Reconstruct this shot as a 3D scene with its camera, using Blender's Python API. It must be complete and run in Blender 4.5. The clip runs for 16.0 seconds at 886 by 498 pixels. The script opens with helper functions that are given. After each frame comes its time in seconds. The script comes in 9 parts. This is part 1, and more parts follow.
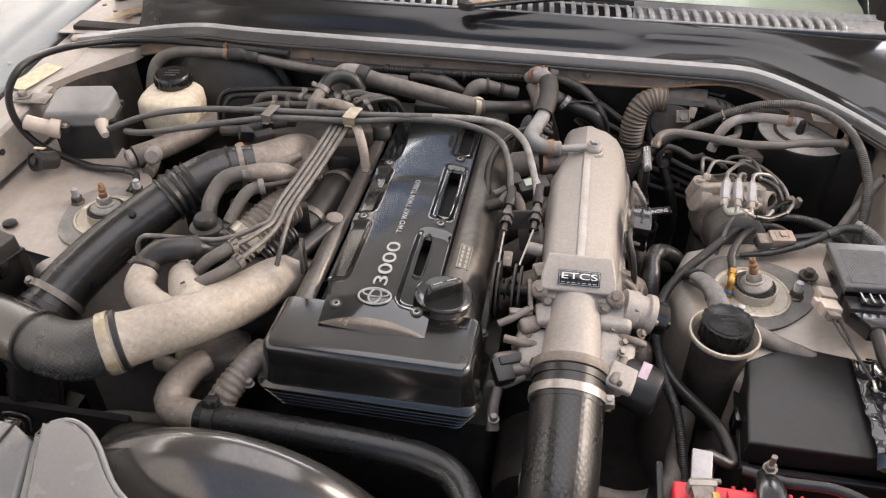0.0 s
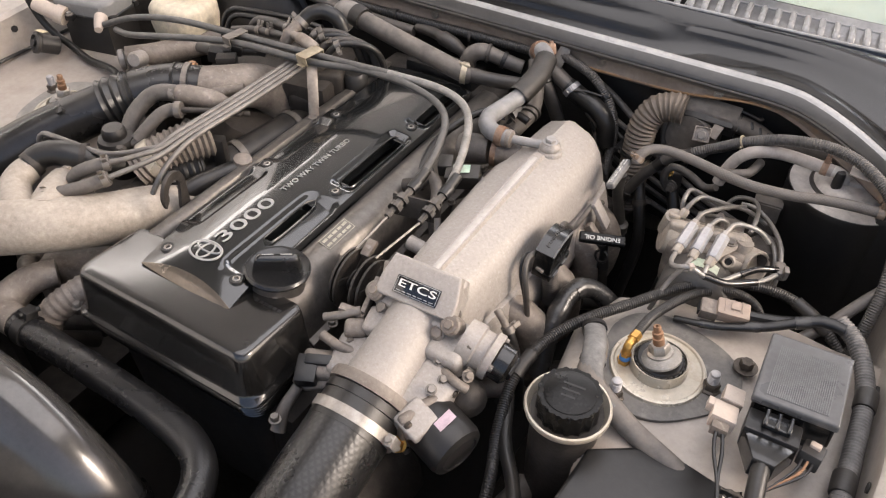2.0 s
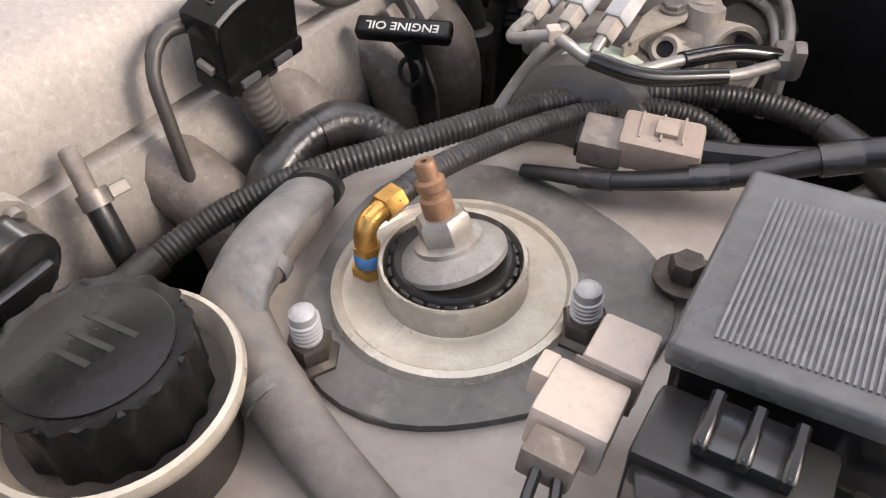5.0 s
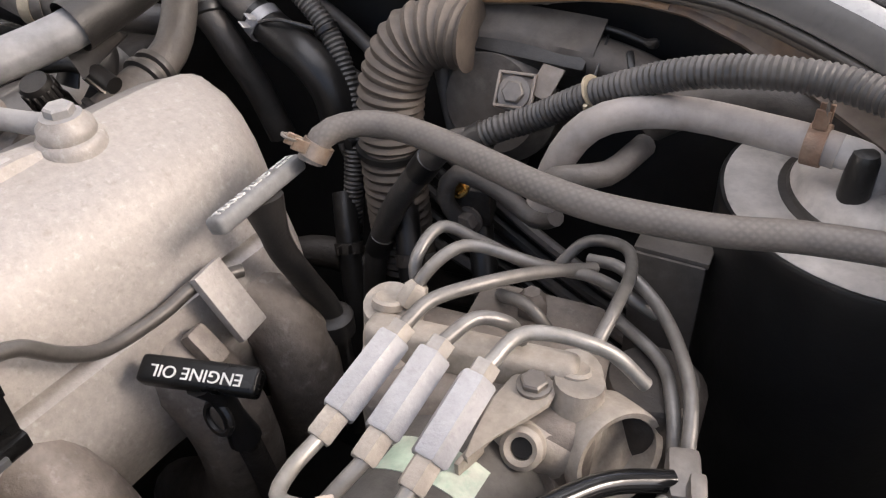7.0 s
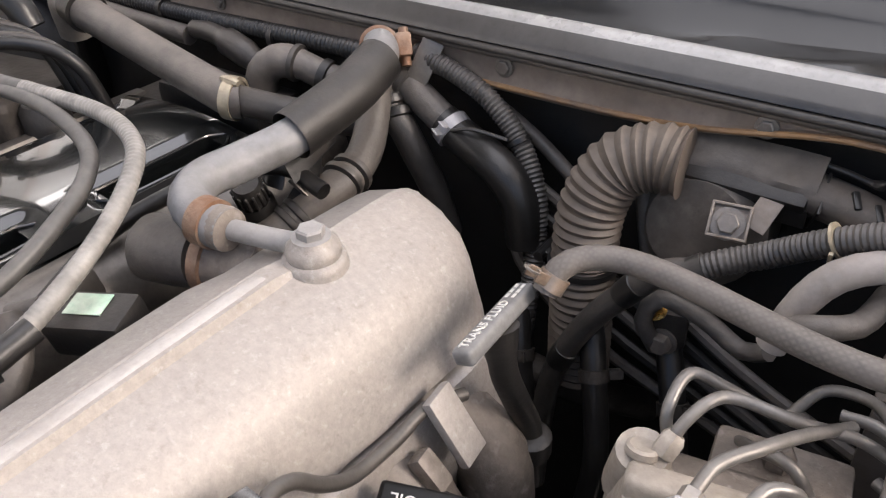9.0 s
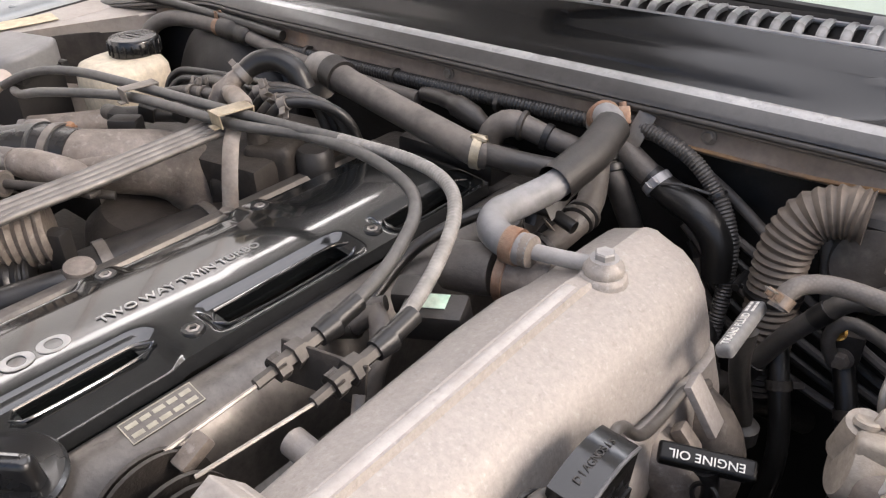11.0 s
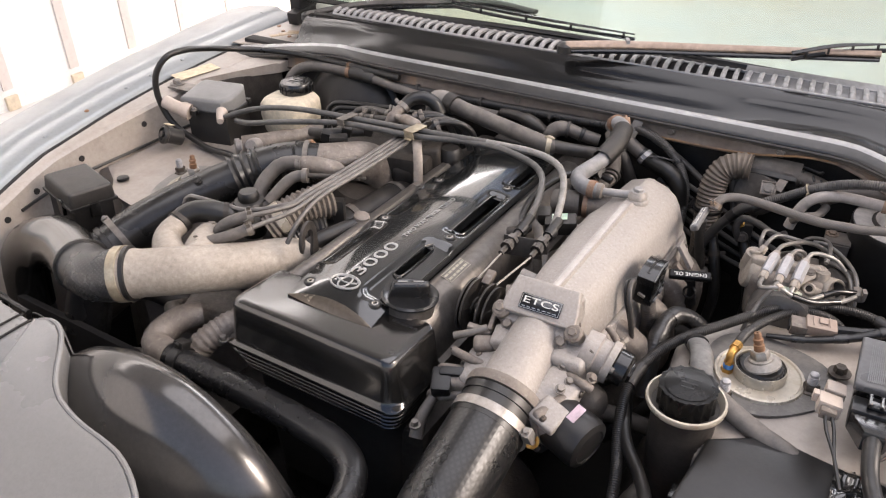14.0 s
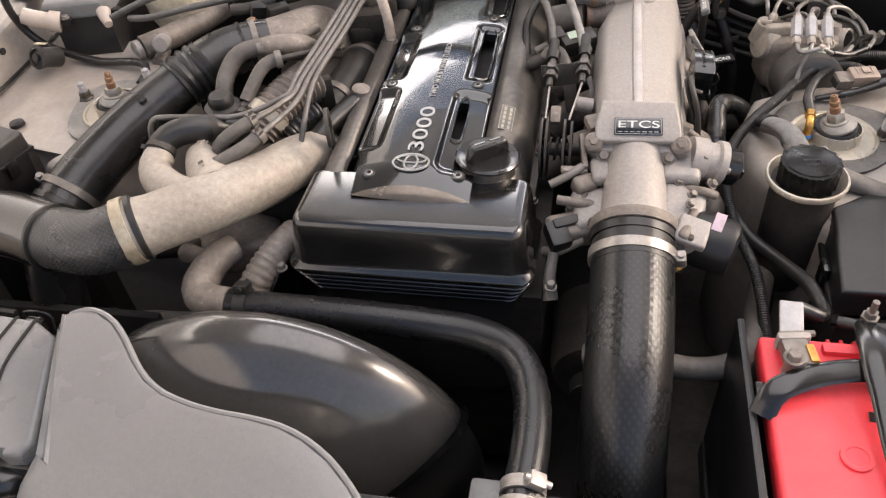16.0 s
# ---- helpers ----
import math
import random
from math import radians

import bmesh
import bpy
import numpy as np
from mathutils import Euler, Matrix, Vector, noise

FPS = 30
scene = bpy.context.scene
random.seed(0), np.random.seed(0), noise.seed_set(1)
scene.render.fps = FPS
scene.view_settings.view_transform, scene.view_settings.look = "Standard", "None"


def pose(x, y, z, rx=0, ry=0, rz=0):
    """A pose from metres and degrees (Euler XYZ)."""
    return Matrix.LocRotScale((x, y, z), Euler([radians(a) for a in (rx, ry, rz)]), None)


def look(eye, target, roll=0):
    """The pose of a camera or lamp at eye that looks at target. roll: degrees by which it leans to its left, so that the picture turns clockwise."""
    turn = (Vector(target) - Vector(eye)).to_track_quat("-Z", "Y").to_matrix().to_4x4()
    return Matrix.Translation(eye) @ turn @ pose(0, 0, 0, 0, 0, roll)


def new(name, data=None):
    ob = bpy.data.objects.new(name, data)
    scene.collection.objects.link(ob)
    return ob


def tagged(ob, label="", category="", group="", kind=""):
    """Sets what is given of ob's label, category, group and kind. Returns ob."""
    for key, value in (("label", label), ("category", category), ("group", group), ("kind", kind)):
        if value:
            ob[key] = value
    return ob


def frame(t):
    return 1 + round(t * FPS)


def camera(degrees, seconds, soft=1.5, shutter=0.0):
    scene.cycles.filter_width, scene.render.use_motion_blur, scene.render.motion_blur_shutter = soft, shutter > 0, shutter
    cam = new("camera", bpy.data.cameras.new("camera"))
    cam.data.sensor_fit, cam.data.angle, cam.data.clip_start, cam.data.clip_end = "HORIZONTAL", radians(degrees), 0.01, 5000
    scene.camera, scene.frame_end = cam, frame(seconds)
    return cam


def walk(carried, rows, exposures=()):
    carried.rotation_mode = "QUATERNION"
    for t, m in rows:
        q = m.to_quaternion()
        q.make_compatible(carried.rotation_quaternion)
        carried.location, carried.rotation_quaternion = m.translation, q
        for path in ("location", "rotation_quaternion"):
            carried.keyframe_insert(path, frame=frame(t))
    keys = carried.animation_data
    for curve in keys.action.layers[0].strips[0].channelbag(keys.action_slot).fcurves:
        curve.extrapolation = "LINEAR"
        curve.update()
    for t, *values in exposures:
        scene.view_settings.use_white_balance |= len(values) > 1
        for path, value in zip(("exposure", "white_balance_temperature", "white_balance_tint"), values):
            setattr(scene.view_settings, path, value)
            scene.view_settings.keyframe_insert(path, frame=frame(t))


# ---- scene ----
cam = camera(59.1, 16.0, 1.2)
METRES, EYE, TILT, LEAN, TURN = 2.8, 1.52, -39.0, 0.0, 10.3
ROWS = [
    (0.0, 0.0, 0.0, 0.0, 0.0, 0.0, 0.0),
    (0.5, 0.0338, 0.0228, 0.005, 3.98, -0.2, -3.39),
    (1.0, 0.0868, 0.0427, 0.0145, 8.67, -1.2, -7.3),
    (1.5, 0.1333, 0.054, 0.0203, 12.78, -2.9, -10.82),
    (2.0, 0.1416, 0.071, 0.0293, 16.53, -5.1, -13.6),
    (2.5, 0.16, 0.0971, 0.0346, 18.7, -6.63, -15.27),
    (3.0, 0.1948, 0.1435, 0.0362, 20.89, -7.69, -15.72),
    (3.2, 0.2028, 0.1703, 0.0253, 21.58, -7.15, -15.23),
    (5.3, 0.1813, 0.2754, -0.0003, 18.65, -7.18, -11.28),
    (5.5, 0.1828, 0.2782, 0.0028, 18.27, -6.42, -10.88),
    (6.0, 0.1884, 0.3021, 0.0282, 18.05, -5.39, -9.83),
    (6.5, 0.1878, 0.3164, 0.0383, 17.92, -3.4, -10.3),
    (7.0, 0.1862, 0.32, 0.0517, 18.55, -2.02, -10.86),
    (7.5, 0.1832, 0.3197, 0.0585, 18.9, -0.92, -11.73),
    (8.0, 0.1765, 0.3177, 0.0595, 19.39, -0.15, -12.37),
    (8.5, 0.1641, 0.3151, 0.0581, 20.28, 0.51, -13.15),
    (9.0, 0.1524, 0.3073, 0.0583, 21.52, 0.96, -14.1),
    (9.5, 0.1433, 0.2982, 0.0564, 22.76, 1.71, -15.09),
    (10.0, 0.1335, 0.2844, 0.0506, 23.68, 2.48, -15.95),
    (12.5, 0.1239, 0.1385, 0.0149, 24.6, 4.75, -17.31),
    (13.0, 0.138, 0.0888, 0.0031, 23.63, 4.76, -16.71),
    (13.5, 0.1444, 0.0538, -0.0147, 21.54, 4.62, -15.27),
    (14.0, 0.1236, 0.0218, -0.0253, 17.85, 4.72, -12.64),
    (14.5, 0.0843, -0.01, -0.0403, 14.53, 4.27, -9.21),
    (15.0, 0.0604, -0.0262, -0.048, 11.01, 2.88, -5.49),
    (15.5, 0.0306, -0.0046, -0.0421, 7.1, -0.38, -0.95),
    (16.0, -0.0047, 0.0329, -0.0287, 2.4, -5.07, 3.81),
]
EXPOSURES = [(0.0, 1.38, 6950, 15), (1.0, 1.40, 6950, 15), (2.5, 1.47, 6950, 15), (5.5, 1.45, 6620, 15), (10.0, 1.46, 6640, 15), (12.5, 1.39, 6640, 16), (14.5, 1.40, 6820, 16), (16.0, 1.44, 7000, 16)]
walk(cam, [(t, pose(0.2075, 0, EYE, TILT, LEAN, TURN) @ pose(METRES * x, METRES * y, METRES * z, 90 + pitch, roll, yaw)) for t, x, y, z, yaw, pitch, roll in ROWS], EXPOSURES)

# ---- daylight ----
world = bpy.data.worlds.new("daylight")
scene.world = world
world.use_nodes = True
wn = world.node_tree.nodes
sky = wn.new("ShaderNodeTexSky")
sky.sky_type, sky.sun_disc = "NISHITA", False
sky.sun_elevation, sky.sun_rotation = radians(34), radians(75)
sky.air_density, sky.dust_density = 1.0, 3.0
wn["Background"].inputs["Strength"].default_value = 0.1
world.node_tree.links.new(sky.outputs["Color"], wn["Background"].inputs["Color"])
sun = new("sun", bpy.data.lights.new("sun", "SUN"))
sun.data.energy, sun.data.angle, sun.data.color = 0.7, radians(14), (1.0, 0.96, 0.9)
sun.matrix_world = look((9.7, 2.6, 6.77), (0, 0, 0))

# daylight through the clear sheets in the shed roof
skylight = new("skylight", bpy.data.lights.new("skylight", "AREA"))
skylight.data.shape, skylight.data.size, skylight.data.size_y = "RECTANGLE", 2.3, 3.3
skylight.data.energy, skylight.data.color = 22, (1.0, 0.99, 0.98)
skylight.matrix_world = pose(0.35, 1.25, 3.24)
# strip lamp added under the roof to brighten the wall and its reflections
side_light = new("wall_strip_lamp", bpy.data.lights.new("wall_strip_lamp", "AREA"))
side_light.data.shape, side_light.data.size, side_light.data.size_y = "RECTANGLE", 0.3, 4.4
side_light.data.energy, side_light.data.color = 15, (1.0, 0.98, 0.96)
side_light.matrix_world = pose(-3.0, 1.9, 3.22)
# daylight through the open shed front behind the car
doorway = new("doorway_light", bpy.data.lights.new("doorway_light", "AREA"))
doorway.data.shape, doorway.data.size, doorway.data.size_y = "RECTANGLE", 5.2, 1.15
doorway.data.energy, doorway.data.color = 56, (0.98, 0.99, 1.0)
doorway.matrix_world = pose(-0.3, 4.5, 2.27, -90, 0, 0)

# ---- materials ----
def material(name, base, rough=0.5, metal=0.0, second=None, big=14.0, fine=260.0, bump=0.15, dust=0.0,
             dust_colour=(0.36, 0.31, 0.26), coat=0.0, spread=0.12, specks=None, pits=None, soiling=0.22):
    """Base colour with blotches, fine grain, settled dust on upper faces and a little relief."""
    m = bpy.data.materials.new(name)
    m.use_nodes = True
    nodes, link = m.node_tree.nodes, m.node_tree.links.new
    bsdf = nodes["Principled BSDF"]
    coords = nodes.new("ShaderNodeTexCoord")

    def tex(scale, detail):
        n = nodes.new("ShaderNodeTexNoise")
        n.inputs["Scale"].default_value, n.inputs["Detail"].default_value = scale, detail
        n.inputs["Roughness"].default_value = 0.62
        link(coords.outputs["Object"], n.inputs["Vector"])
        return n

    def ramp(src, lo, hi, a=0.0, b=1.0):
        n = nodes.new("ShaderNodeMapRange")
        n.inputs[1].default_value, n.inputs[2].default_value = lo, hi
        n.inputs[3].default_value, n.inputs[4].default_value = a, b
        link(src, n.inputs[0])
        return n.outputs[0]

    def mix(fac, a, b):
        n = nodes.new("ShaderNodeMix")
        n.data_type = "RGBA"
        for socket, value in ((n.inputs[0], fac), (n.inputs[6], a), (n.inputs[7], b)):
            if hasattr(value, "is_output"):
                link(value, socket)
            else:
                socket.default_value = value if isinstance(value, float) else (*value, 1)
        return n.outputs[2]

    def times(a, b):
        n = nodes.new("ShaderNodeMath")
        n.operation = "MULTIPLY"
        link(a, n.inputs[0])
        if hasattr(b, "is_output"):
            link(b, n.inputs[1])
        else:
            n.inputs[1].default_value = b
        return n.outputs[0]

    blot, grain = tex(big, 5), tex(fine, 3)
    second = second or tuple(c * (1 - 2.2 * spread) for c in base)
    colour = mix(ramp(blot.outputs[0], 0.35, 0.68), base, second)
    dark = tuple(c * 0.72 for c in base)
    colour = mix(ramp(grain.outputs[0], 0.52, 0.78, 0.0, 0.55), colour, dark)
    for spot, lo, hi in ((specks, 0.56, 0.70), (pits, 0.58, 0.74)):
        if spot:
            tint, scale, amount = spot
            colour = mix(ramp(tex(scale, 7).outputs[0], lo, hi, 0.0, amount), colour, tint)
    soil = tex(fine * 0.36, 6)
    tone = nodes.new("ShaderNodeHueSaturation")
    link(ramp(soil.outputs[0], 0.3, 0.7, 1 - soiling, 1 + soiling), tone.inputs["Value"])
    link(colour, tone.inputs["Color"])
    colour = tone.outputs[0]
    rough_out = ramp(blot.outputs[0], 0.3, 0.7, max(rough - 0.07, 0.03), min(rough + 0.1, 1))
    if dust:
        geo = nodes.new("ShaderNodeNewGeometry")
        sep = nodes.new("ShaderNodeSeparateXYZ")
        link(geo.outputs["Normal"], sep.inputs[0])
        speck = tex(big * 3.1, 8)
        settled = times(ramp(sep.outputs[2], -0.1, 0.95, 0.25, 1.0), ramp(speck.outputs[0], 0.3, 0.66, 0.15, 1.0))
        settled = times(settled, dust)
        colour = mix(settled, colour, dust_colour)
        n = nodes.new("ShaderNodeMix")
        link(settled, n.inputs[0])
        link(rough_out, n.inputs[2])
        n.inputs[3].default_value = 0.85
        rough_out = n.outputs[0]
        if metal:
            link(ramp(settled, 0, 1, metal, 0.0), bsdf.inputs["Metallic"])
    elif metal:
        bsdf.inputs["Metallic"].default_value = metal
    link(colour, bsdf.inputs["Base Color"])
    link(rough_out, bsdf.inputs["Roughness"])
    bsdf.inputs["Coat Weight"].default_value, bsdf.inputs["Coat Roughness"].default_value = coat, 0.05 if coat >= 1 else 0.13
    height = grain.outputs[0]
    both = nodes.new("ShaderNodeMath")
    both.operation = "ADD"
    link(grain.outputs[0], both.inputs[0]), link(soil.outputs[0], both.inputs[1])
    height = both.outputs[0]
    if bump:
        b = nodes.new("ShaderNodeBump")
        b.inputs["Strength"].default_value, b.inputs["Distance"].default_value = bump, 0.0012
        link(height, b.inputs["Height"])
        link(b.outputs[0], bsdf.inputs["Normal"])
    return m


def weave(name, base, light, rough, scale, depth=0.25):
    """Hose skin with a crossed-thread relief that follows the hose."""
    m = material(name, base, rough, bump=0.0)
    nodes, link = m.node_tree.nodes, m.node_tree.links.new
    bsdf = nodes["Principled BSDF"]
    coords = nodes.new("ShaderNodeTexCoord")
    heights = []
    for turn in (42, -42):
        mp = nodes.new("ShaderNodeMapping")
        mp.inputs["Rotation"].default_value = (0, 0, radians(turn))
        link(coords.outputs["UV"], mp.inputs["Vector"])
        w = nodes.new("ShaderNodeTexWave")
        w.inputs["Scale"].default_value, w.inputs["Distortion"].default_value = scale, 0.25
        link(mp.outputs[0], w.inputs["Vector"])
        heights.append(w.outputs["Fac"])
    mul = nodes.new("ShaderNodeMath")
    mul.operation = "MINIMUM"
    link(heights[0], mul.inputs[0]), link(heights[1], mul.inputs[1])
    colour = bsdf.inputs["Base Color"].links[0].from_socket
    worn = nodes.new("ShaderNodeMix")
    worn.data_type = "RGBA"
    link(mul.outputs[0], worn.inputs[0])
    link(colour, worn.inputs[6])
    worn.inputs[7].default_value = (*light, 1)
    link(worn.outputs[2], bsdf.inputs["Base Color"])
    b = nodes.new("ShaderNodeBump")
    b.inputs["Strength"].default_value, b.inputs["Distance"].default_value = depth, 0.0012
    link(mul.outputs[0], b.inputs["Height"])
    link(b.outputs[0], bsdf.inputs["Normal"])
    return m


cast = material("dusty_cast_aluminium", (0.335, 0.307, 0.282), 0.46, 0.2, (0.285, 0.257, 0.232), 7, 700, 0.2, 0.3, (0.36, 0.322, 0.29), 0.0, 0.2, ((0.44, 0.42, 0.40), 240, 0.5), ((0.16, 0.135, 0.11), 170, 0.5), 0.14)
cast_warm = material("dusty_boost_pipe_alloy", (0.36, 0.318, 0.27), 0.5, 0.15, (0.275, 0.236, 0.196), 11, 420, 0.25, 0.3, (0.39, 0.342, 0.288), 0.0, 0.2, ((0.46, 0.41, 0.35), 170, 0.4), ((0.16, 0.125, 0.098), 120, 0.4))
cast_dark = material("stained_cast_aluminium", (0.215, 0.185, 0.16), 0.5, 0.2, (0.115, 0.094, 0.077), 26, 420, 0.3, 0.25, (0.25, 0.21, 0.175), 0.0, 0.2, ((0.36, 0.335, 0.31), 150, 0.45), ((0.06, 0.048, 0.038), 110, 0.6))
cam_metal = material("grey_cam_cover_metal", (0.105, 0.096, 0.087), 0.32, 0.6, (0.16, 0.145, 0.13), 9, 300, 0.15, 0.2, (0.2, 0.175, 0.15))
gloss_black = material("glossy_black_cover_paint", (0.005, 0.006, 0.0065), 0.16, 0.0, (0.008, 0.009, 0.009), 10, 500, 0.02, 0.015, (0.25, 0.22, 0.2), 1.0, soiling=0.3)
satin_black = material("satin_black_plastic", (0.007, 0.007, 0.0072), 0.2, 0.0, (0.010, 0.0097, 0.0095), 10, 420, 0.04, 0.02, (0.14, 0.12, 0.105), 0.35)
dull_black = material("dull_black_plastic", (0.008, 0.008, 0.0085), 0.36, 0.0, (0.013, 0.0123, 0.0117), 16, 350, 0.1, 0.03, (0.15, 0.13, 0.11))
cap_black = material("matt_black_cap", (0.005, 0.005, 0.0052), 0.26, 0.0, (0.009, 0.0088, 0.0085), 16, 350, 0.1, 0.02, (0.12, 0.105, 0.09))
cap_black.node_tree.nodes["Principled BSDF"].inputs["Specular IOR Level"].default_value = 0.22
dusty_black = material("dusty_black_plastic", (0.010, 0.0097, 0.0095), 0.42, 0.0, (0.020, 0.0185, 0.017), 18, 350, 0.2, 0.16, (0.17, 0.145, 0.125))
grey_plastic = material("grey_moulded_plastic", (0.20, 0.196, 0.19), 0.24, 0.0, (0.175, 0.171, 0.165), 4, 500, 0.03, 0.1, (0.30, 0.28, 0.26), 0.0, 0.12, None, None, 0.06)
gloss_hood = material("polished_black_plastic", (0.007, 0.0068, 0.0066), 0.18, 0.0, (0.011, 0.0104, 0.0098), 7, 500, 0.02, 0.02, (0.14, 0.12, 0.105), 0.9, soiling=0.3)
rubber = material("black_rubber", (0.009, 0.0088, 0.0088), 0.32, 0.0, (0.016, 0.015, 0.014), 20, 350, 0.15, 0.06, (0.16, 0.14, 0.12))
old_rubber = material("dusty_old_rubber", (0.072, 0.065, 0.059), 0.44, 0.0, (0.105, 0.093, 0.083), 26, 300, 0.35, 0.35, (0.22, 0.19, 0.165), 0.0, 0.12, None, ((0.03, 0.026, 0.023), 70, 0.6))
hose_dusty = material("dusty_heater_hose", (0.034, 0.0315, 0.029), 0.4, 0.0, (0.05, 0.0455, 0.041), 20, 300, 0.25, 0.3, (0.18, 0.155, 0.135))
silicone = weave("woven_black_hose", (0.010, 0.010, 0.011), (0.0145, 0.014, 0.0138), 0.24, 100, 0.09)
cuff_weave = weave("woven_cuff_skin", (0.030, 0.0295, 0.029), (0.060, 0.0585, 0.057), 0.28, 70, 0.2)
braid = weave("braided_hose", (0.014, 0.0137, 0.0134), (0.026, 0.025, 0.024), 0.3, 50, 0.11)
body_primer = material("dusty_bay_paint", (0.375, 0.34, 0.305), 0.36, 0.1, (0.31, 0.265, 0.225), 4, 300, 0.12, 0.3, (0.34, 0.29, 0.248), 0.15, 0.12, ((0.42, 0.395, 0.37), 11, 0.35), ((0.15, 0.105, 0.075), 12, 0.45), 0.1)
body_silver = material("silver_green_body_paint", (0.30, 0.325, 0.33), 0.3, 0.35, (0.27, 0.29, 0.295), 5, 300, 0.03, 0.12, (0.38, 0.365, 0.345), 0.4, 0.12, None, None, 0.05)
seal_grey = material("dusty_rubber_seal", (0.030, 0.0285, 0.027), 0.3, 0.0, (0.048, 0.0455, 0.043), 9, 300, 0.05, 0.15, (0.15, 0.139, 0.129), 0.3, soiling=0.15)
steel = material("bright_zinc_steel", (0.40, 0.375, 0.35), 0.34, 0.6, (0.30, 0.27, 0.235), 30, 300, 0.15, 0.2, (0.26, 0.225, 0.19))
dull_steel = material("dull_steel", (0.22, 0.203, 0.186), 0.4, 0.5, (0.15, 0.13, 0.11), 30, 300, 0.2, 0.2, (0.24, 0.205, 0.175))
pipe_grey = material("greyed_brake_pipe", (0.20, 0.19, 0.178), 0.36, 0.45, (0.14, 0.128, 0.115), 30, 300, 0.15, 0.2, (0.22, 0.195, 0.17))
vac_grey = material("dusty_vacuum_pipe", (0.085, 0.079, 0.073), 0.34, 0.4, (0.06, 0.054, 0.049), 30, 300, 0.15, 0.25, (0.20, 0.175, 0.15))
pale_steel = material("pale_machined_alloy", (0.40, 0.395, 0.40), 0.36, 0.35, (0.34, 0.33, 0.33), 20, 600, 0.2, 0.15, (0.32, 0.29, 0.265), 0.0, 0.12, ((0.50, 0.49, 0.49), 200, 0.4), ((0.22, 0.2, 0.19), 120, 0.4), 0.08)
rust = material("rusty_bolt", (0.24, 0.125, 0.07), 0.55, 0.5, (0.33, 0.20, 0.12), 60, 400, 0.4)
rusty_band = material("rusted_hose_clip", (0.27, 0.19, 0.14), 0.5, 0.4, (0.20, 0.10, 0.055), 60, 400, 0.4)
brass = material("brass_fitting", (0.62, 0.36, 0.10), 0.32, 0.85, (0.5, 0.27, 0.08), 60, 400, 0.2)
blue_tape = material("blue_thread_seal", (0.10, 0.32, 0.75), 0.5)
red_plastic = material("red_battery_plastic", (0.82, 0.045, 0.06), 0.36, 0.0, (0.76, 0.04, 0.055), 9, 500, 0.05, 0.08, (0.6, 0.3, 0.28), 0.0, 0.12, None, None, 0.06)
white_plastic = material("cream_white_plastic", (0.47, 0.395, 0.335), 0.36, 0.0, (0.42, 0.35, 0.295), 12, 500, 0.05, 0.12, (0.36, 0.305, 0.26), 0.0, 0.12, None, None, 0.06)
beige_plastic = material("dirty_beige_plastic", (0.34, 0.265, 0.215), 0.4, 0.0, (0.29, 0.22, 0.175), 14, 500, 0.05, 0.2, (0.27, 0.225, 0.185), 0.0, 0.12, None, ((0.14, 0.10, 0.075), 60, 0.4), 0.08)
pale_cup = material("pale_plated_cup", (0.47, 0.43, 0.36), 0.28, 0.35, (0.40, 0.34, 0.255), 14, 500, 0.12, 0.12, (0.34, 0.29, 0.235), 0.0, 0.12, ((0.58, 0.55, 0.51), 60, 0.4), ((0.20, 0.145, 0.09), 46, 0.5), 0.1)
dark_bolt = material("browned_dark_bolt", (0.09, 0.075, 0.062), 0.45, 0.5, (0.05, 0.04, 0.032), 60, 400, 0.3)
clip_tan = material("stained_spring_clip", (0.30, 0.245, 0.20), 0.42, 0.4, (0.20, 0.13, 0.085), 70, 400, 0.3)
pipe_bright = material("scuffed_bright_pipe", (0.32, 0.305, 0.285), 0.34, 0.5, (0.23, 0.215, 0.195), 40, 300, 0.15, 0.15, (0.24, 0.21, 0.185))
# bronze tone stands for a warm reflection on the cover's lip
lip_reflection = material("bronze_reflection_skin", (0.17, 0.145, 0.12), 0.22, 0.7, (0.13, 0.11, 0.09), 14, 400, 0.1)
plate_pale = material("grey_damper_washer", (0.27, 0.255, 0.235), 0.5, 0.2, (0.2, 0.185, 0.165), 30, 400, 0.4, 0.2, (0.28, 0.245, 0.21))
tank_plastic = material("yellowed_tank_plastic", (0.62, 0.55, 0.42), 0.45, 0.0, (0.55, 0.47, 0.35), 9, 300, 0.1, 0.3, (0.5, 0.43, 0.34))
ink_white = material("white_print", (0.72, 0.70, 0.66), 0.5, bump=0.0, soiling=0.05)
ink_silver = material("silver_letters", (0.36, 0.355, 0.345), 0.35, 0.2, bump=0.0, soiling=0.05)
pink_label = material("pink_white_label", (0.52, 0.40, 0.45), 0.5, bump=0.0)
green_label = material("pale_green_label", (0.36, 0.60, 0.45), 0.5, bump=0.0, second=(0.56, 0.55, 0.48))
yellow_label = material("yellowed_paper_label", (0.56, 0.48, 0.32), 0.6, bump=0.0, second=(0.6, 0.5, 0.36))
old_label = material("grey_print_label", (0.34, 0.32, 0.25), 0.6, bump=0.0)
# near-black for grimy parts, and painted shade in deep gaps
dark_pit = material("grime_and_shade_black", (0.012, 0.011, 0.011), 0.8, 0.0, (0.02, 0.017, 0.015), 20, 200, 0.3)
# dark grimy metal; also the painted shade of the gusset's inner wall
grime_shade_metal = material("grimy_shaded_metal", (0.05, 0.043, 0.037), 0.55, 0.3, (0.02, 0.0165, 0.014), 24, 260, 0.5, 0.15, (0.15, 0.125, 0.105))
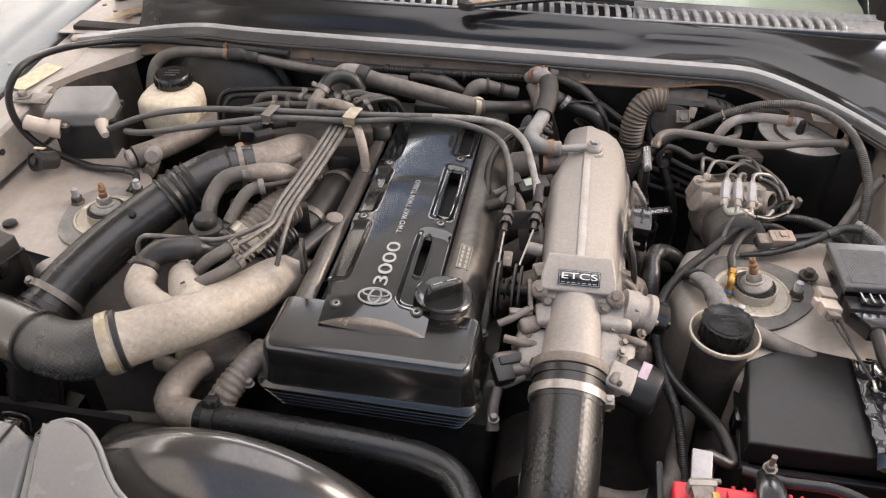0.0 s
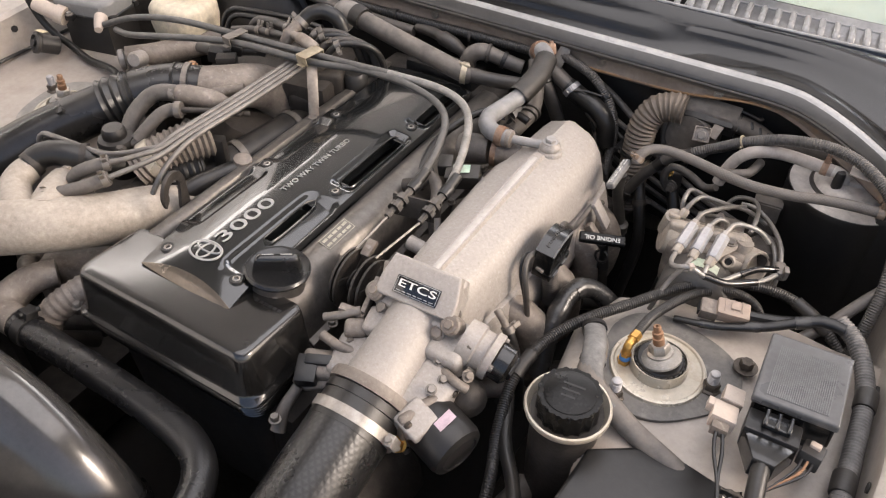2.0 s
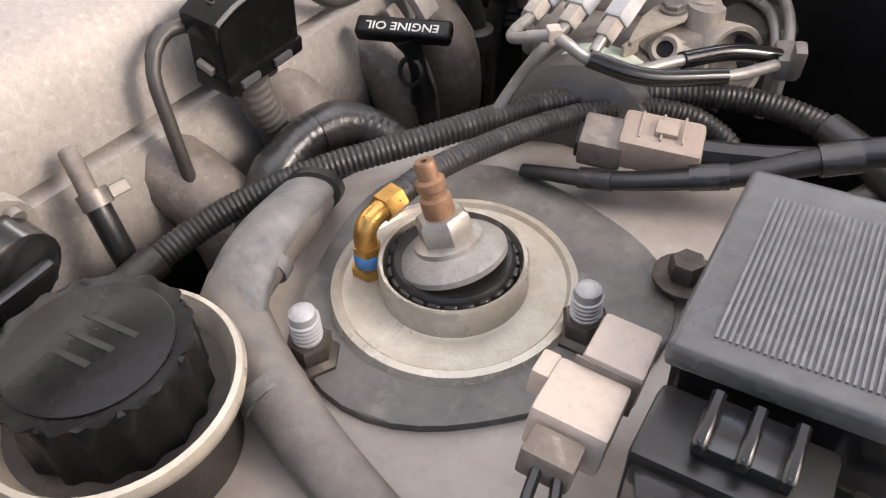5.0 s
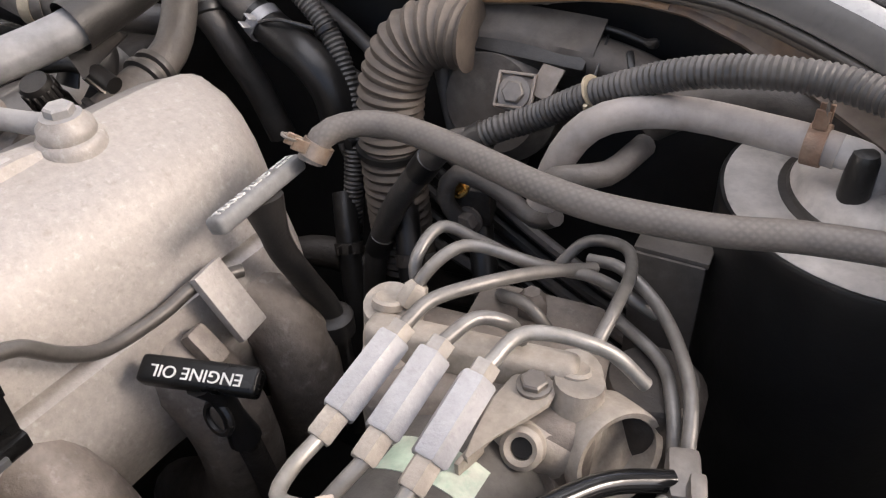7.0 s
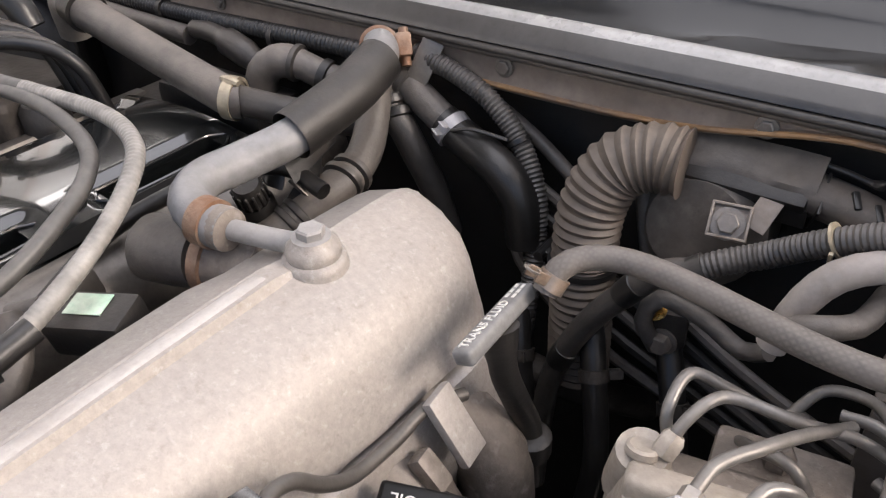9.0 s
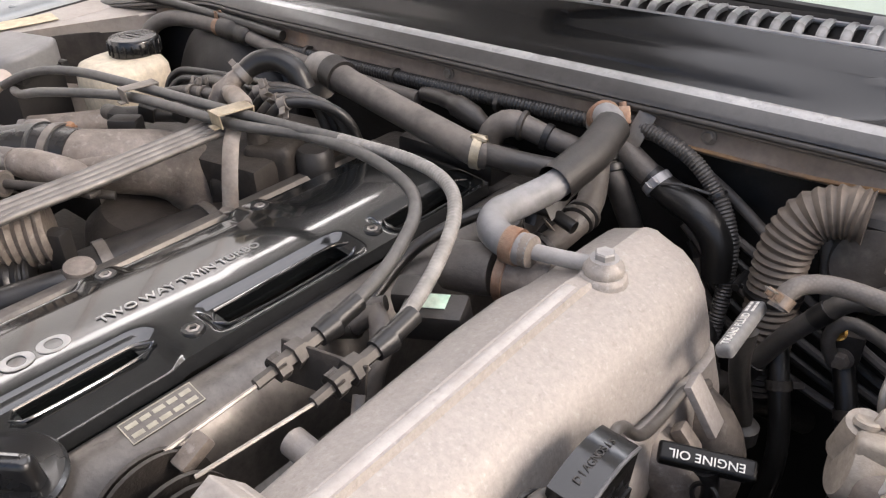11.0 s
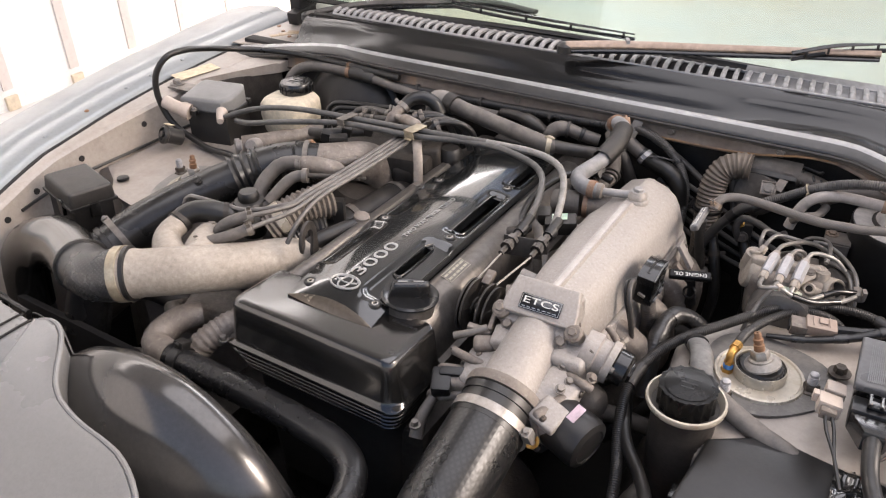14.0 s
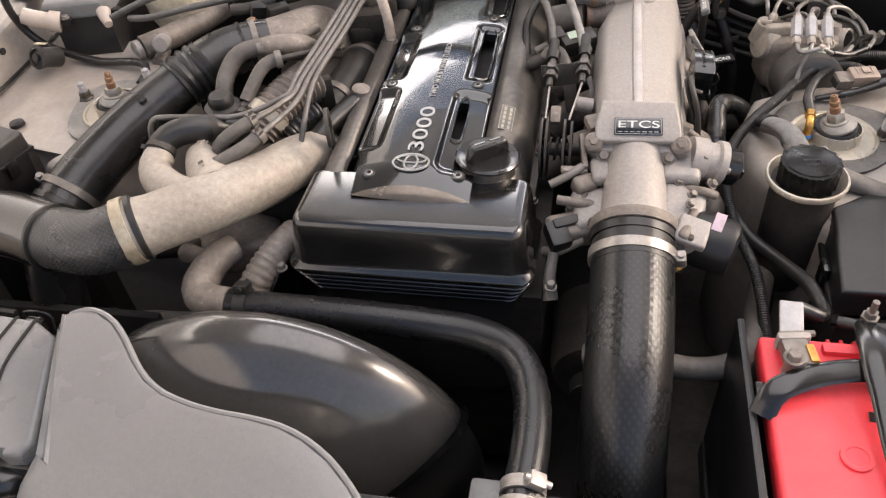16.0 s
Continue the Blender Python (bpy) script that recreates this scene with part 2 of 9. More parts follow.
brown_lip = material("rust_stained_panel", (0.175, 0.14, 0.115), 0.5, 0.1, (0.105, 0.08, 0.062), 12, 260, 0.15, 0.25, (0.20, 0.16, 0.13), 0.0, 0.12, ((0.36, 0.18, 0.07), 14, 0.5))
concrete = material("pale_concrete", (0.62, 0.60, 0.57), 0.8, 0.0, (0.54, 0.52, 0.49), 2, 60, 0.2, soiling=0.05)
wall_paint = material("white_wall_paint", (0.78, 0.775, 0.77), 0.7, 0.0, (0.75, 0.745, 0.74), 1.2, 50, 0.1, soiling=0.05)
pilaster_paint = material("pink_stained_paint", (0.64, 0.575, 0.55), 0.7, 0.0, (0.65, 0.60, 0.57), 3, 50, 0.1, soiling=0.05)
ochre = material("ochre_stain", (0.70, 0.60, 0.46), 0.8, 0.0, (0.62, 0.52, 0.4), 10, 60, 0.1)
corrugated = material("split_loom_plastic", (0.014, 0.0135, 0.013), 0.4, 0.0, (0.022, 0.0205, 0.019), 30, 400, 0.05, 0.10, (0.2, 0.175, 0.155))

cowl_black = material("smooth_cowl_plastic", (0.010, 0.0098, 0.0096), 0.2, 0.0, (0.012, 0.0116, 0.0112), 4, 300, 0.03, 0.03, (0.14, 0.125, 0.11), 0.2)
duct_rubber = material("dusty_duct_rubber", (0.013, 0.0128, 0.0128), 0.24, 0.0, (0.019, 0.0182, 0.0175), 9, 350, 0.08, 0.10, (0.15, 0.135, 0.12))
duct_grey = material("dusty_motor_paint", (0.06, 0.057, 0.053), 0.42, 0.1, (0.09, 0.083, 0.076), 18, 350, 0.2, 0.25, (0.20, 0.175, 0.155))
# tan carries a brownish reflection along the wiper arm
wiper_tan = material("tan_reflection_arm", (0.40, 0.30, 0.235), 0.6, 0.0, (0.34, 0.25, 0.19), 12, 300, 0.1)
cable_pale = material("greyed_cable_casing", (0.27, 0.256, 0.236), 0.42, 0.0, (0.16, 0.15, 0.137), 50, 300, 0.1)
pale_elbow_mat = material("pale_dusted_elbow", (0.22, 0.205, 0.19), 0.42, 0.0, (0.16, 0.145, 0.13), 30, 300, 0.2, 0.4, (0.36, 0.33, 0.30))
brown_dust = material("brown_dusted_plastic", (0.088, 0.076, 0.066), 0.46, 0.0, (0.05, 0.043, 0.037), 20, 300, 0.25, 0.45, (0.21, 0.178, 0.15), 0.0, 0.12, ((0.20, 0.175, 0.15), 40, 0.45), ((0.018, 0.016, 0.014), 60, 0.6))
breather_grey = material("bluish_grey_rubber", (0.215, 0.215, 0.22), 0.36, 0.0, (0.12, 0.116, 0.113), 24, 300, 0.12, 0.35, (0.36, 0.345, 0.335))
plate_black = material("scuffed_gasket_plate", (0.055, 0.053, 0.051), 0.40, 0.0, (0.115, 0.108, 0.098), 24, 320, 0.25, 0.35, (0.24, 0.22, 0.196), 0.0, 0.12, ((0.30, 0.28, 0.255), 44, 0.5), ((0.022, 0.021, 0.020), 34, 0.6), 0.25)
canister_top = material("dusty_canister_lid", (0.52, 0.485, 0.45), 0.34, 0.0, (0.32, 0.293, 0.268), 26, 300, 0.15, 0.45, (0.52, 0.48, 0.44), 0.0, 0.12, None, ((0.035, 0.032, 0.030), 42, 0.75))
tan_tape = material("wrinkled_tan_tape", (0.36, 0.27, 0.17), 0.4, 0.0, (0.27, 0.19, 0.11), 40, 300, 0.4)
dusty_lid = material("grey_dusted_lid", (0.20, 0.197, 0.193), 0.34, 0.0, (0.16, 0.157, 0.152), 14, 400, 0.06, 0.2, (0.30, 0.285, 0.27), 0.0, 0.12, None, None, 0.08)
clip_pale = material("yellow_zinc_clip", (0.46, 0.40, 0.30), 0.36, 0.45, (0.36, 0.30, 0.21), 40, 300, 0.15)
heater_rubber = material("grimy_heater_rubber", (0.030, 0.027, 0.0245), 0.36, 0.0, (0.05, 0.044, 0.039), 18, 300, 0.2, 0.22, (0.15, 0.13, 0.112), 0.0, 0.12, None, ((0.014, 0.0125, 0.0115), 60, 0.5))
line_grey = material("dull_grey_metal_line", (0.165, 0.155, 0.145), 0.36, 0.4, (0.105, 0.096, 0.088), 30, 300, 0.15, 0.25, (0.24, 0.215, 0.19))
nut_silver = material("silvery_worn_nut", (0.36, 0.335, 0.30), 0.34, 0.55, (0.26, 0.235, 0.205), 60, 400, 0.2, 0.15, (0.34, 0.30, 0.25), 0.0, 0.12, None, ((0.13, 0.105, 0.085), 90, 0.4))
dust_tape = material("grey_dusted_tape", (0.075, 0.074, 0.073), 0.4, 0.0, (0.035, 0.034, 0.033), 26, 260, 0.35, 0.55, (0.30, 0.29, 0.275), 0.0, 0.12, ((0.34, 0.33, 0.32), 60, 0.35), ((0.015, 0.0145, 0.014), 45, 0.5), 0.3)
loom_grey = material("grey_dusted_loom", (0.055, 0.053, 0.051), 0.38, 0.0, (0.08, 0.076, 0.072), 26, 400, 0.05, 0.6, (0.28, 0.265, 0.25))
shroud_skin = material("polished_dark_shroud", (0.085, 0.082, 0.079), 0.2, 0.6, (0.06, 0.0575, 0.055), 6, 500, 0.02, 0.05, (0.25, 0.225, 0.2), 0.3, soiling=0.1)
heater_pale = material("dust_coated_heater_rubber", (0.062, 0.055, 0.049), 0.36, 0.0, (0.095, 0.084, 0.074), 20, 300, 0.2, 0.5, (0.27, 0.235, 0.205), 0.0, 0.12, None, ((0.024, 0.021, 0.019), 45, 0.6))
# pale base colour carries the highlight along the seal's crest
crest_pale = material("seal_crest_highlight", (0.26, 0.256, 0.251), 0.2, 0.0, (0.36, 0.354, 0.345), 9, 300, 0.05, 0.1, (0.46, 0.445, 0.43), 0.6, 0.12, None, ((0.05, 0.048, 0.046), 16, 0.5), 0.12)
gasket_grey = material("grey_dusted_gasket", (0.13, 0.125, 0.118), 0.40, 0.0, (0.22, 0.205, 0.186), 26, 300, 0.25, 0.45, (0.30, 0.275, 0.245), 0.0, 0.12, ((0.36, 0.335, 0.30), 48, 0.5), ((0.05, 0.045, 0.04), 30, 0.5))
sheath_grey = material("greyed_cable_sheath", (0.075, 0.072, 0.068), 0.36, 0.0, (0.045, 0.043, 0.041), 30, 300, 0.1, 0.3, (0.24, 0.225, 0.205))
# pale green and ochre put the windscreen's reflection into the dashboard colour
dash_mat = material("dash_pale_reflection", (0.58, 0.60, 0.55), 0.6, 0.0, (0.62, 0.55, 0.42), 2.2, 80, 0.1, soiling=0.05)
slat_grey = material("grey_grille_plastic", (0.32, 0.315, 0.308), 0.18, 0.0, (0.22, 0.216, 0.21), 8, 300, 0.1, 0.3, (0.42, 0.39, 0.36), 0.4)
lid_grey = material("ribbed_lid_plastic", (0.082, 0.083, 0.086), 0.27, 0.0, (0.066, 0.0665, 0.068), 12, 400, 0.1, 0.08, (0.2, 0.18, 0.165))
# ribs paler than their lid: grazing light put into the colour
rib_grey = material("grazing_lit_ribs", (0.145, 0.145, 0.147), 0.4, 0.0, (0.115, 0.115, 0.116), 12, 400, 0.1)
shed_grey = material("shed_roof_sheet", (0.22, 0.215, 0.21), 0.6, 0.0, (0.18, 0.175, 0.17), 1.5, 40, 0.1, soiling=0.05)
tape_black = material("scuffed_black_tape", (0.011, 0.011, 0.0112), 0.3, 0.0, (0.02, 0.019, 0.0185), 40, 200, 0.35, 0.08, (0.15, 0.135, 0.12), 0.2, 0.12, ((0.10, 0.095, 0.09), 70, 0.4), None, 0.4)
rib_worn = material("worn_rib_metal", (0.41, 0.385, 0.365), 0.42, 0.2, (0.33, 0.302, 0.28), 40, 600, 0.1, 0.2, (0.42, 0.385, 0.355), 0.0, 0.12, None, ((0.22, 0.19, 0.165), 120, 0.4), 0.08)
bracket_grey = material("dusty_grey_union", (0.30, 0.29, 0.283), 0.42, 0.2, (0.24, 0.228, 0.218), 40, 500, 0.1, 0.3, (0.36, 0.335, 0.315), 0.0, 0.12, None, ((0.14, 0.125, 0.112), 120, 0.4), 0.1)
pale_hose = material("pale_dusted_hose", (0.29, 0.26, 0.24), 0.46, 0.0, (0.21, 0.187, 0.17), 22, 300, 0.12, 0.5, (0.40, 0.36, 0.335), 0.0, 0.12, None, ((0.09, 0.078, 0.07), 60, 0.4))
braid_pale = weave("dusty_braided_hose", (0.128, 0.113, 0.101), (0.138, 0.123, 0.110), 0.48, 110, 0.06)
loom_dusty = material("dusty_split_loom", (0.034, 0.032, 0.030), 0.34, 0.0, (0.052, 0.048, 0.0445), 26, 400, 0.05, 0.4, (0.23, 0.208, 0.19))
handle_grey = material("scuffed_grey_handle", (0.17, 0.168, 0.165), 0.4, 0.0, (0.11, 0.108, 0.105), 60, 400, 0.1, 0.25, (0.30, 0.285, 0.27))
sealer_orange = material("orange_brown_sealer", (0.30, 0.17, 0.075), 0.55, 0.0, (0.14, 0.10, 0.075), 30, 300, 0.2)
duct_brown = material("dusty_brown_plastic", (0.105, 0.084, 0.067), 0.55, 0.0, (0.07, 0.056, 0.045), 25, 300, 0.12, 0.4, (0.19, 0.155, 0.125))
bracket_tan = material("tan_stained_bracket", (0.30, 0.265, 0.23), 0.45, 0.3, (0.19, 0.15, 0.12), 40, 300, 0.15, 0.3, (0.33, 0.285, 0.24))
glass = bpy.data.materials.new("windscreen_glass")
glass.use_nodes = True
gb = glass.node_tree.nodes["Principled BSDF"]
gb.inputs["Base Color"].default_value = (0.75, 0.85, 0.82, 1)
gb.inputs["Roughness"].default_value, gb.inputs["Transmission Weight"].default_value = 0.02, 1.0
gb.inputs["IOR"].default_value = 1.5


# ---- shape helpers ----
def joined(bm, other):
    me = bpy.data.meshes.new("tmp")
    other.to_mesh(me)
    other.free()
    bm.from_mesh(me)
    bpy.data.meshes.remove(me)
    return bm


def smooth_path(pts, step=0.008):
    """Points spaced along a Catmull-Rom line through the given ones."""
    p = [Vector(q) for q in pts]
    if len(p) == 2:
        n = max(2, int((p[1] - p[0]).length / step))
        return [p[0].lerp(p[1], i / n) for i in range(n + 1)]
    p = [2 * p[0] - p[1], *p, 2 * p[-1] - p[-2]]
    out = []
    for i in range(1, len(p) - 2):
        n = max(2, int((p[i + 1] - p[i]).length / step))
        for k in range(n):
            t = k / n
            a, b, c, d = p[i - 1], p[i], p[i + 1], p[i + 2]
            out.append(0.5 * (2 * b + (c - a) * t + (2 * a - 5 * b + 4 * c - d) * t * t + (3 * b - a - 3 * c + d) * t ** 3))
    out.append(p[-2])
    return out


def tube(pts, r, seg=14, step=0.008, ribs=None, flat=1.0, bm=None, hollow=False):
    """A swept pipe. r: radius, or (share of length, radius) pairs. ribs: (pitch, depth)."""
    bm = bm or bmesh.new()
    if ribs:
        step = min(step, ribs[0] / 4)
    line = smooth_path(pts, step)
    total = [0.0]
    for a, b in zip(line, line[1:]):
        total.append(total[-1] + (b - a).length)
    side, rings = None, []
    for i, q in enumerate(line):
        ahead = (line[min(i + 1, len(line) - 1)] - line[max(i - 1, 0)]).normalized()
        if side is None:
            side = ahead.orthogonal().normalized()
            if abs(ahead.z) < 0.9:
                side = ahead.cross(Vector((0, 0, 1))).normalized()
        side = (side - ahead * side.dot(ahead)).normalized()
        up = ahead.cross(side)
        s = total[i] / total[-1]
        rad = r if isinstance(r, (int, float)) else float(np.interp(s, [a for a, _ in r], [b for _, b in r]))
        if ribs:
            rad += ribs[1] * (0.5 + 0.5 * math.cos(2 * math.pi * total[i] / ribs[0]))
        rings.append([bm.verts.new(q + side * rad * math.cos(2 * math.pi * k / seg) + up * rad * flat * math.sin(2 * math.pi * k / seg)) for k in range(seg)])
    uv = bm.loops.layers.uv.verify()
    girth = 2 * math.pi * (r if isinstance(r, (int, float)) else r[0][1])
    for i, (a, b) in enumerate(zip(rings, rings[1:])):
        for k in range(seg):
            f = bm.faces.new((a[k], a[(k + 1) % seg], b[(k + 1) % seg], b[k]))
            for loop, (u, v) in zip(f.loops, ((k, i), (k + 1, i), (k + 1, i + 1), (k, i + 1))):
                loop[uv].uv = (girth * u / seg, total[v])
    if not hollow:
        bm.faces.new(list(reversed(rings[0])))
        bm.faces.new(rings[-1])
    return bm


def box(size, at=(0, 0, 0), turn=(0, 0, 0), bevel=0.003, seg=2, taper=1.0, bm=None, m=None):
    """A box with rounded edges; taper shrinks its top."""
    b = bmesh.new()
    bmesh.ops.create_cube(b, size=1)
    for v in b.verts:
        k = taper if v.co.z > 0 else 1.0
        v.co = Vector((v.co.x * size[0] * k, v.co.y * size[1] * k, v.co.z * size[2]))
    if bevel:
        bmesh.ops.bevel(b, geom=b.edges[:], offset=min(bevel, min(size) * 0.45), segments=seg, profile=0.6, affect="EDGES")
    b.transform((m or Matrix()) @ pose(*at, *turn))
    return joined(bm, b) if bm else b


def lathe(profile, m=None, seg=32, bm=None):
    """(radius, height) pairs turned about z."""
    b = bmesh.new()
    rings = []
    for r, z in profile:
        rings.append([b.verts.new((r * math.cos(2 * math.pi * k / seg), r * math.sin(2 * math.pi * k / seg), z)) for k in range(seg)])
    for a, c in zip(rings, rings[1:]):
        for k in range(seg):
            b.faces.new((a[k], a[(k + 1) % seg], c[(k + 1) % seg], c[k]))
    for ring, flip in ((rings[0], True), (rings[-1], False)):
        b.faces.new(list(reversed(ring)) if flip else ring)
    bmesh.ops.remove_doubles(b, verts=b.verts[:], dist=1e-5)
    if m is not None:
        b.transform(m)
    return joined(bm, b) if bm else b


def prism(outline, z0, z1, bevel=0.004, seg=2, m=None, bm=None, slope=None, side_bevel=False):
    """An upright block over an outline (counter-clockwise); slope(x, y) may raise its top."""
    b = bmesh.new()
    low = [b.verts.new((x, y, z0)) for x, y in outline]
    high = [b.verts.new((x, y, z1 + (slope(x, y) if slope else 0))) for x, y in outline]
    b.faces.new(list(reversed(low)))
    top = b.faces.new(high)
    n = len(low)
    for i in range(n):
        b.faces.new((low[i], low[(i + 1) % n], high[(i + 1) % n], high[i]))
    if bevel:
        edges = b.edges[:] if side_bevel else list(top.edges)
        bmesh.ops.bevel(b, geom=edges, offset=bevel, segments=seg, profile=0.6, affect="EDGES")
    if m is not None:
        b.transform(m)
    return joined(bm, b) if bm else b


def loft(sections, closed=False, cap=False, bm=None):
    """A skin over rows of points."""
    bm = bm or bmesh.new()
    rows = [[bm.verts.new(p) for p in s] for s in sections]
    n = len(rows[0])
    for a, b in zip(rows, rows[1:]):
        for k in range(n if closed else n - 1):
            bm.faces.new((a[k], a[(k + 1) % n], b[(k + 1) % n], b[k]))
    if cap:
        bm.faces.new(list(reversed(rows[0])))
        bm.faces.new(rows[-1])
    bmesh.ops.recalc_face_normals(bm, faces=bm.faces[:])
    return bm


def thick(bm, depth):
    """Gives an open skin a thickness."""
    bmesh.ops.solidify(bm, geom=bm.faces[:], thickness=depth)
    bmesh.ops.recalc_face_normals(bm, faces=bm.faces[:])
    return bm


def bolt(at, turn=(0, 0, 0), r=0.006, h=0.005, washer=0.0, bm=None):
    """A hexagon head on a flange."""
    m = pose(*at, *turn)
    b = lathe([(0, 0), (washer or r * 1.35, 0), (washer or r * 1.35, 0.0015), (r, 0.0018)], m, 20)
    b = lathe([(r, 0.001), (r, h * 0.85), (r * 0.86, h), (0, h)], m, 6, b)
    return joined(bm, b) if bm else b


def facing(at, axis):
    """A frame at a place whose z runs along axis."""
    return Matrix.Translation(at) @ Vector(axis).to_track_quat("Z", "Y").to_matrix().to_4x4()


def band(at, axis, r, width=0.009, worm=True, bm=None, spin=0.0):
    """A worm-drive hose clip."""
    m = facing(at, axis) @ pose(0, 0, 0, 0, 0, spin)
    b = lathe([(r, -width / 2), (r + 0.0015, -width / 2), (r + 0.0015, width / 2), (r, width / 2)], m, 36)
    if worm:
        box((0.011, 0.016, width * 1.2), (r + 0.004, 0, 0), bevel=0.002, bm=b, m=m)
        lathe([(0, -0.012), (0.0035, -0.012), (0.0035, 0.014), (0, 0.014)], m @ pose(r + 0.005, 0, 0, 90, 0, 0), 10, b)
    return joined(bm, b) if bm else b


def spring_clip(at, axis, r, bm=None, spin=0.0):
    """A spring hose clip with two ears."""
    m = facing(at, axis) @ pose(0, 0, 0, 0, 0, spin)
    b = lathe([(r, -0.004), (r + 0.0012, -0.004), (r + 0.0012, 0.004), (r, 0.004)], m, 24)
    for s in (-1, 1):
        box((0.009, 0.0012, 0.006), (r + 0.005, s * 0.0035, 0), bevel=0.0004, seg=1, bm=b, m=m)
    return joined(bm, b) if bm else b


def mesh_of(bm, mat, angle=41):
    me = bpy.data.meshes.new("mesh")
    bm.to_mesh(me)
    bm.free()
    me.polygons.foreach_set("use_smooth", [True] * len(me.polygons))
    me.set_sharp_from_angle(angle=radians(angle))
    me.materials.append(mat)
    return me


def thing(name, at, label, category, group="", kind=""):
    ob = new(name)
    ob.empty_display_size = 0.02
    ob.location = at
    return tagged(ob, label, category, group, kind)


def part(name, bm, mat, parent, label="", angle=41):
    me = mesh_of(bm, mat, angle)
    ob = new(name, me)
    ob.parent = parent
    if parent.type == "EMPTY":
        ob.matrix_parent_inverse = Matrix.Translation(-parent.location)
    return tagged(ob, label)


def solid(name, bm, mat, label, category, group="", kind="", angle=41):
    ob = new(name, mesh_of(bm, mat, angle))
    return tagged(ob, label, category, group, kind)


def lettering(text, size, m, mat, parent, name="lettering", depth=0.0004, width=None, label=""):
    """Raised letters in the built-in font; m puts their middle and plane."""
    cu = bpy.data.curves.new("letters", "FONT")
    cu.body, cu.size, cu.extrude, cu.align_x, cu.align_y = text, size, depth, "CENTER", "CENTER"
    cu.offset = size * 0.004
    tmp = new("letters", cu)
    bpy.context.view_layer.update()
    me = bpy.data.meshes.new_from_object(tmp.evaluated_get(bpy.context.evaluated_depsgraph_get()))
    bpy.data.objects.remove(tmp)
    bpy.data.curves.remove(cu)
    xs = [v.co.x for v in me.vertices]
    k = width / (max(xs) - min(xs)) if width else 1.0
    me.transform(m @ Matrix.Diagonal((k, 1, 1, 1)))
    me.materials.clear()
    me.materials.append(mat)
    ob = new(name, me)
    ob.parent = parent
    if parent.type == "EMPTY":
        ob.matrix_parent_inverse = Matrix.Translation(-parent.location)
    return tagged(ob, label)


def hose(name, pts, r, mat, label, category="hose", group="", **kw):
    return solid(name, tube(pts, r, **kw), mat, label, category, group)


# ---- ground and yard wall ----
gbm = bmesh.new()
bmesh.ops.create_grid(gbm, x_segments=40, y_segments=40, size=60)
solid("ground", gbm, concrete, "pale sunlit concrete yard under the car", "ground", kind="structure")

yard_wall = solid("wall_yard", box((0.2, 24, 5.0), (-3.3, 3, 2.5), bevel=0.0), wall_paint, "white painted yard wall with pink-stained pilasters", "wall", kind="structure")
for i in range(14):
    y = 1.265 + 0.373 * i
    part("pilaster", box((0.012, 0.055, 4.9), (-3.196, y, 2.55), bevel=0.005), pilaster_paint, yard_wall)
    part("pilaster_foot", box((0.022, 0.065, 0.07), (-3.191, y, 0.035), bevel=0.006), ochre, yard_wall, "ochre-stained foot")

# open shed roof over the car
shed = box((2.35, 5.25, 0.12), (-2.015, 1.725, 3.30), bevel=0.0)
box((1.4, 5.25, 0.12), (2.24, 1.725, 3.30), bevel=0.0, bm=shed)
box((2.38, 0.25, 0.12), (0.35, -0.775, 3.30), bevel=0.0, bm=shed)
box((2.38, 1.4, 0.12), (0.35, 3.65, 3.30), bevel=0.0, bm=shed)
solid("ceiling", shed, shed_grey, "grey underside of the open shed roof round a skylight", "ceiling", kind="structure")
# ---- car body round the engine bay ----
car = thing("car_body", (0, 1.0, 0), "silver-green car body with its bonnet open and a dusty engine bay", "car body")


def gap_x(y):
    return float(np.interp(y, [0.2, 0.56, 0.74, 0.97, 1.2, 1.4], [0.52, 0.665, 0.722, 0.752, 0.767, 0.772]))


def rail_z(y):
    return float(np.interp(y, [0.2, 0.56, 0.74, 0.9, 1.09, 1.4], [0.75, 0.825, 0.855, 0.872, 0.887, 0.9]))


def rail_width(y):
    return float(np.interp(y, [0.2, 0.56, 0.70, 0.80, 0.95, 1.2], [0.03, 0.03, 0.026, 0.032, 0.053, 0.075]))


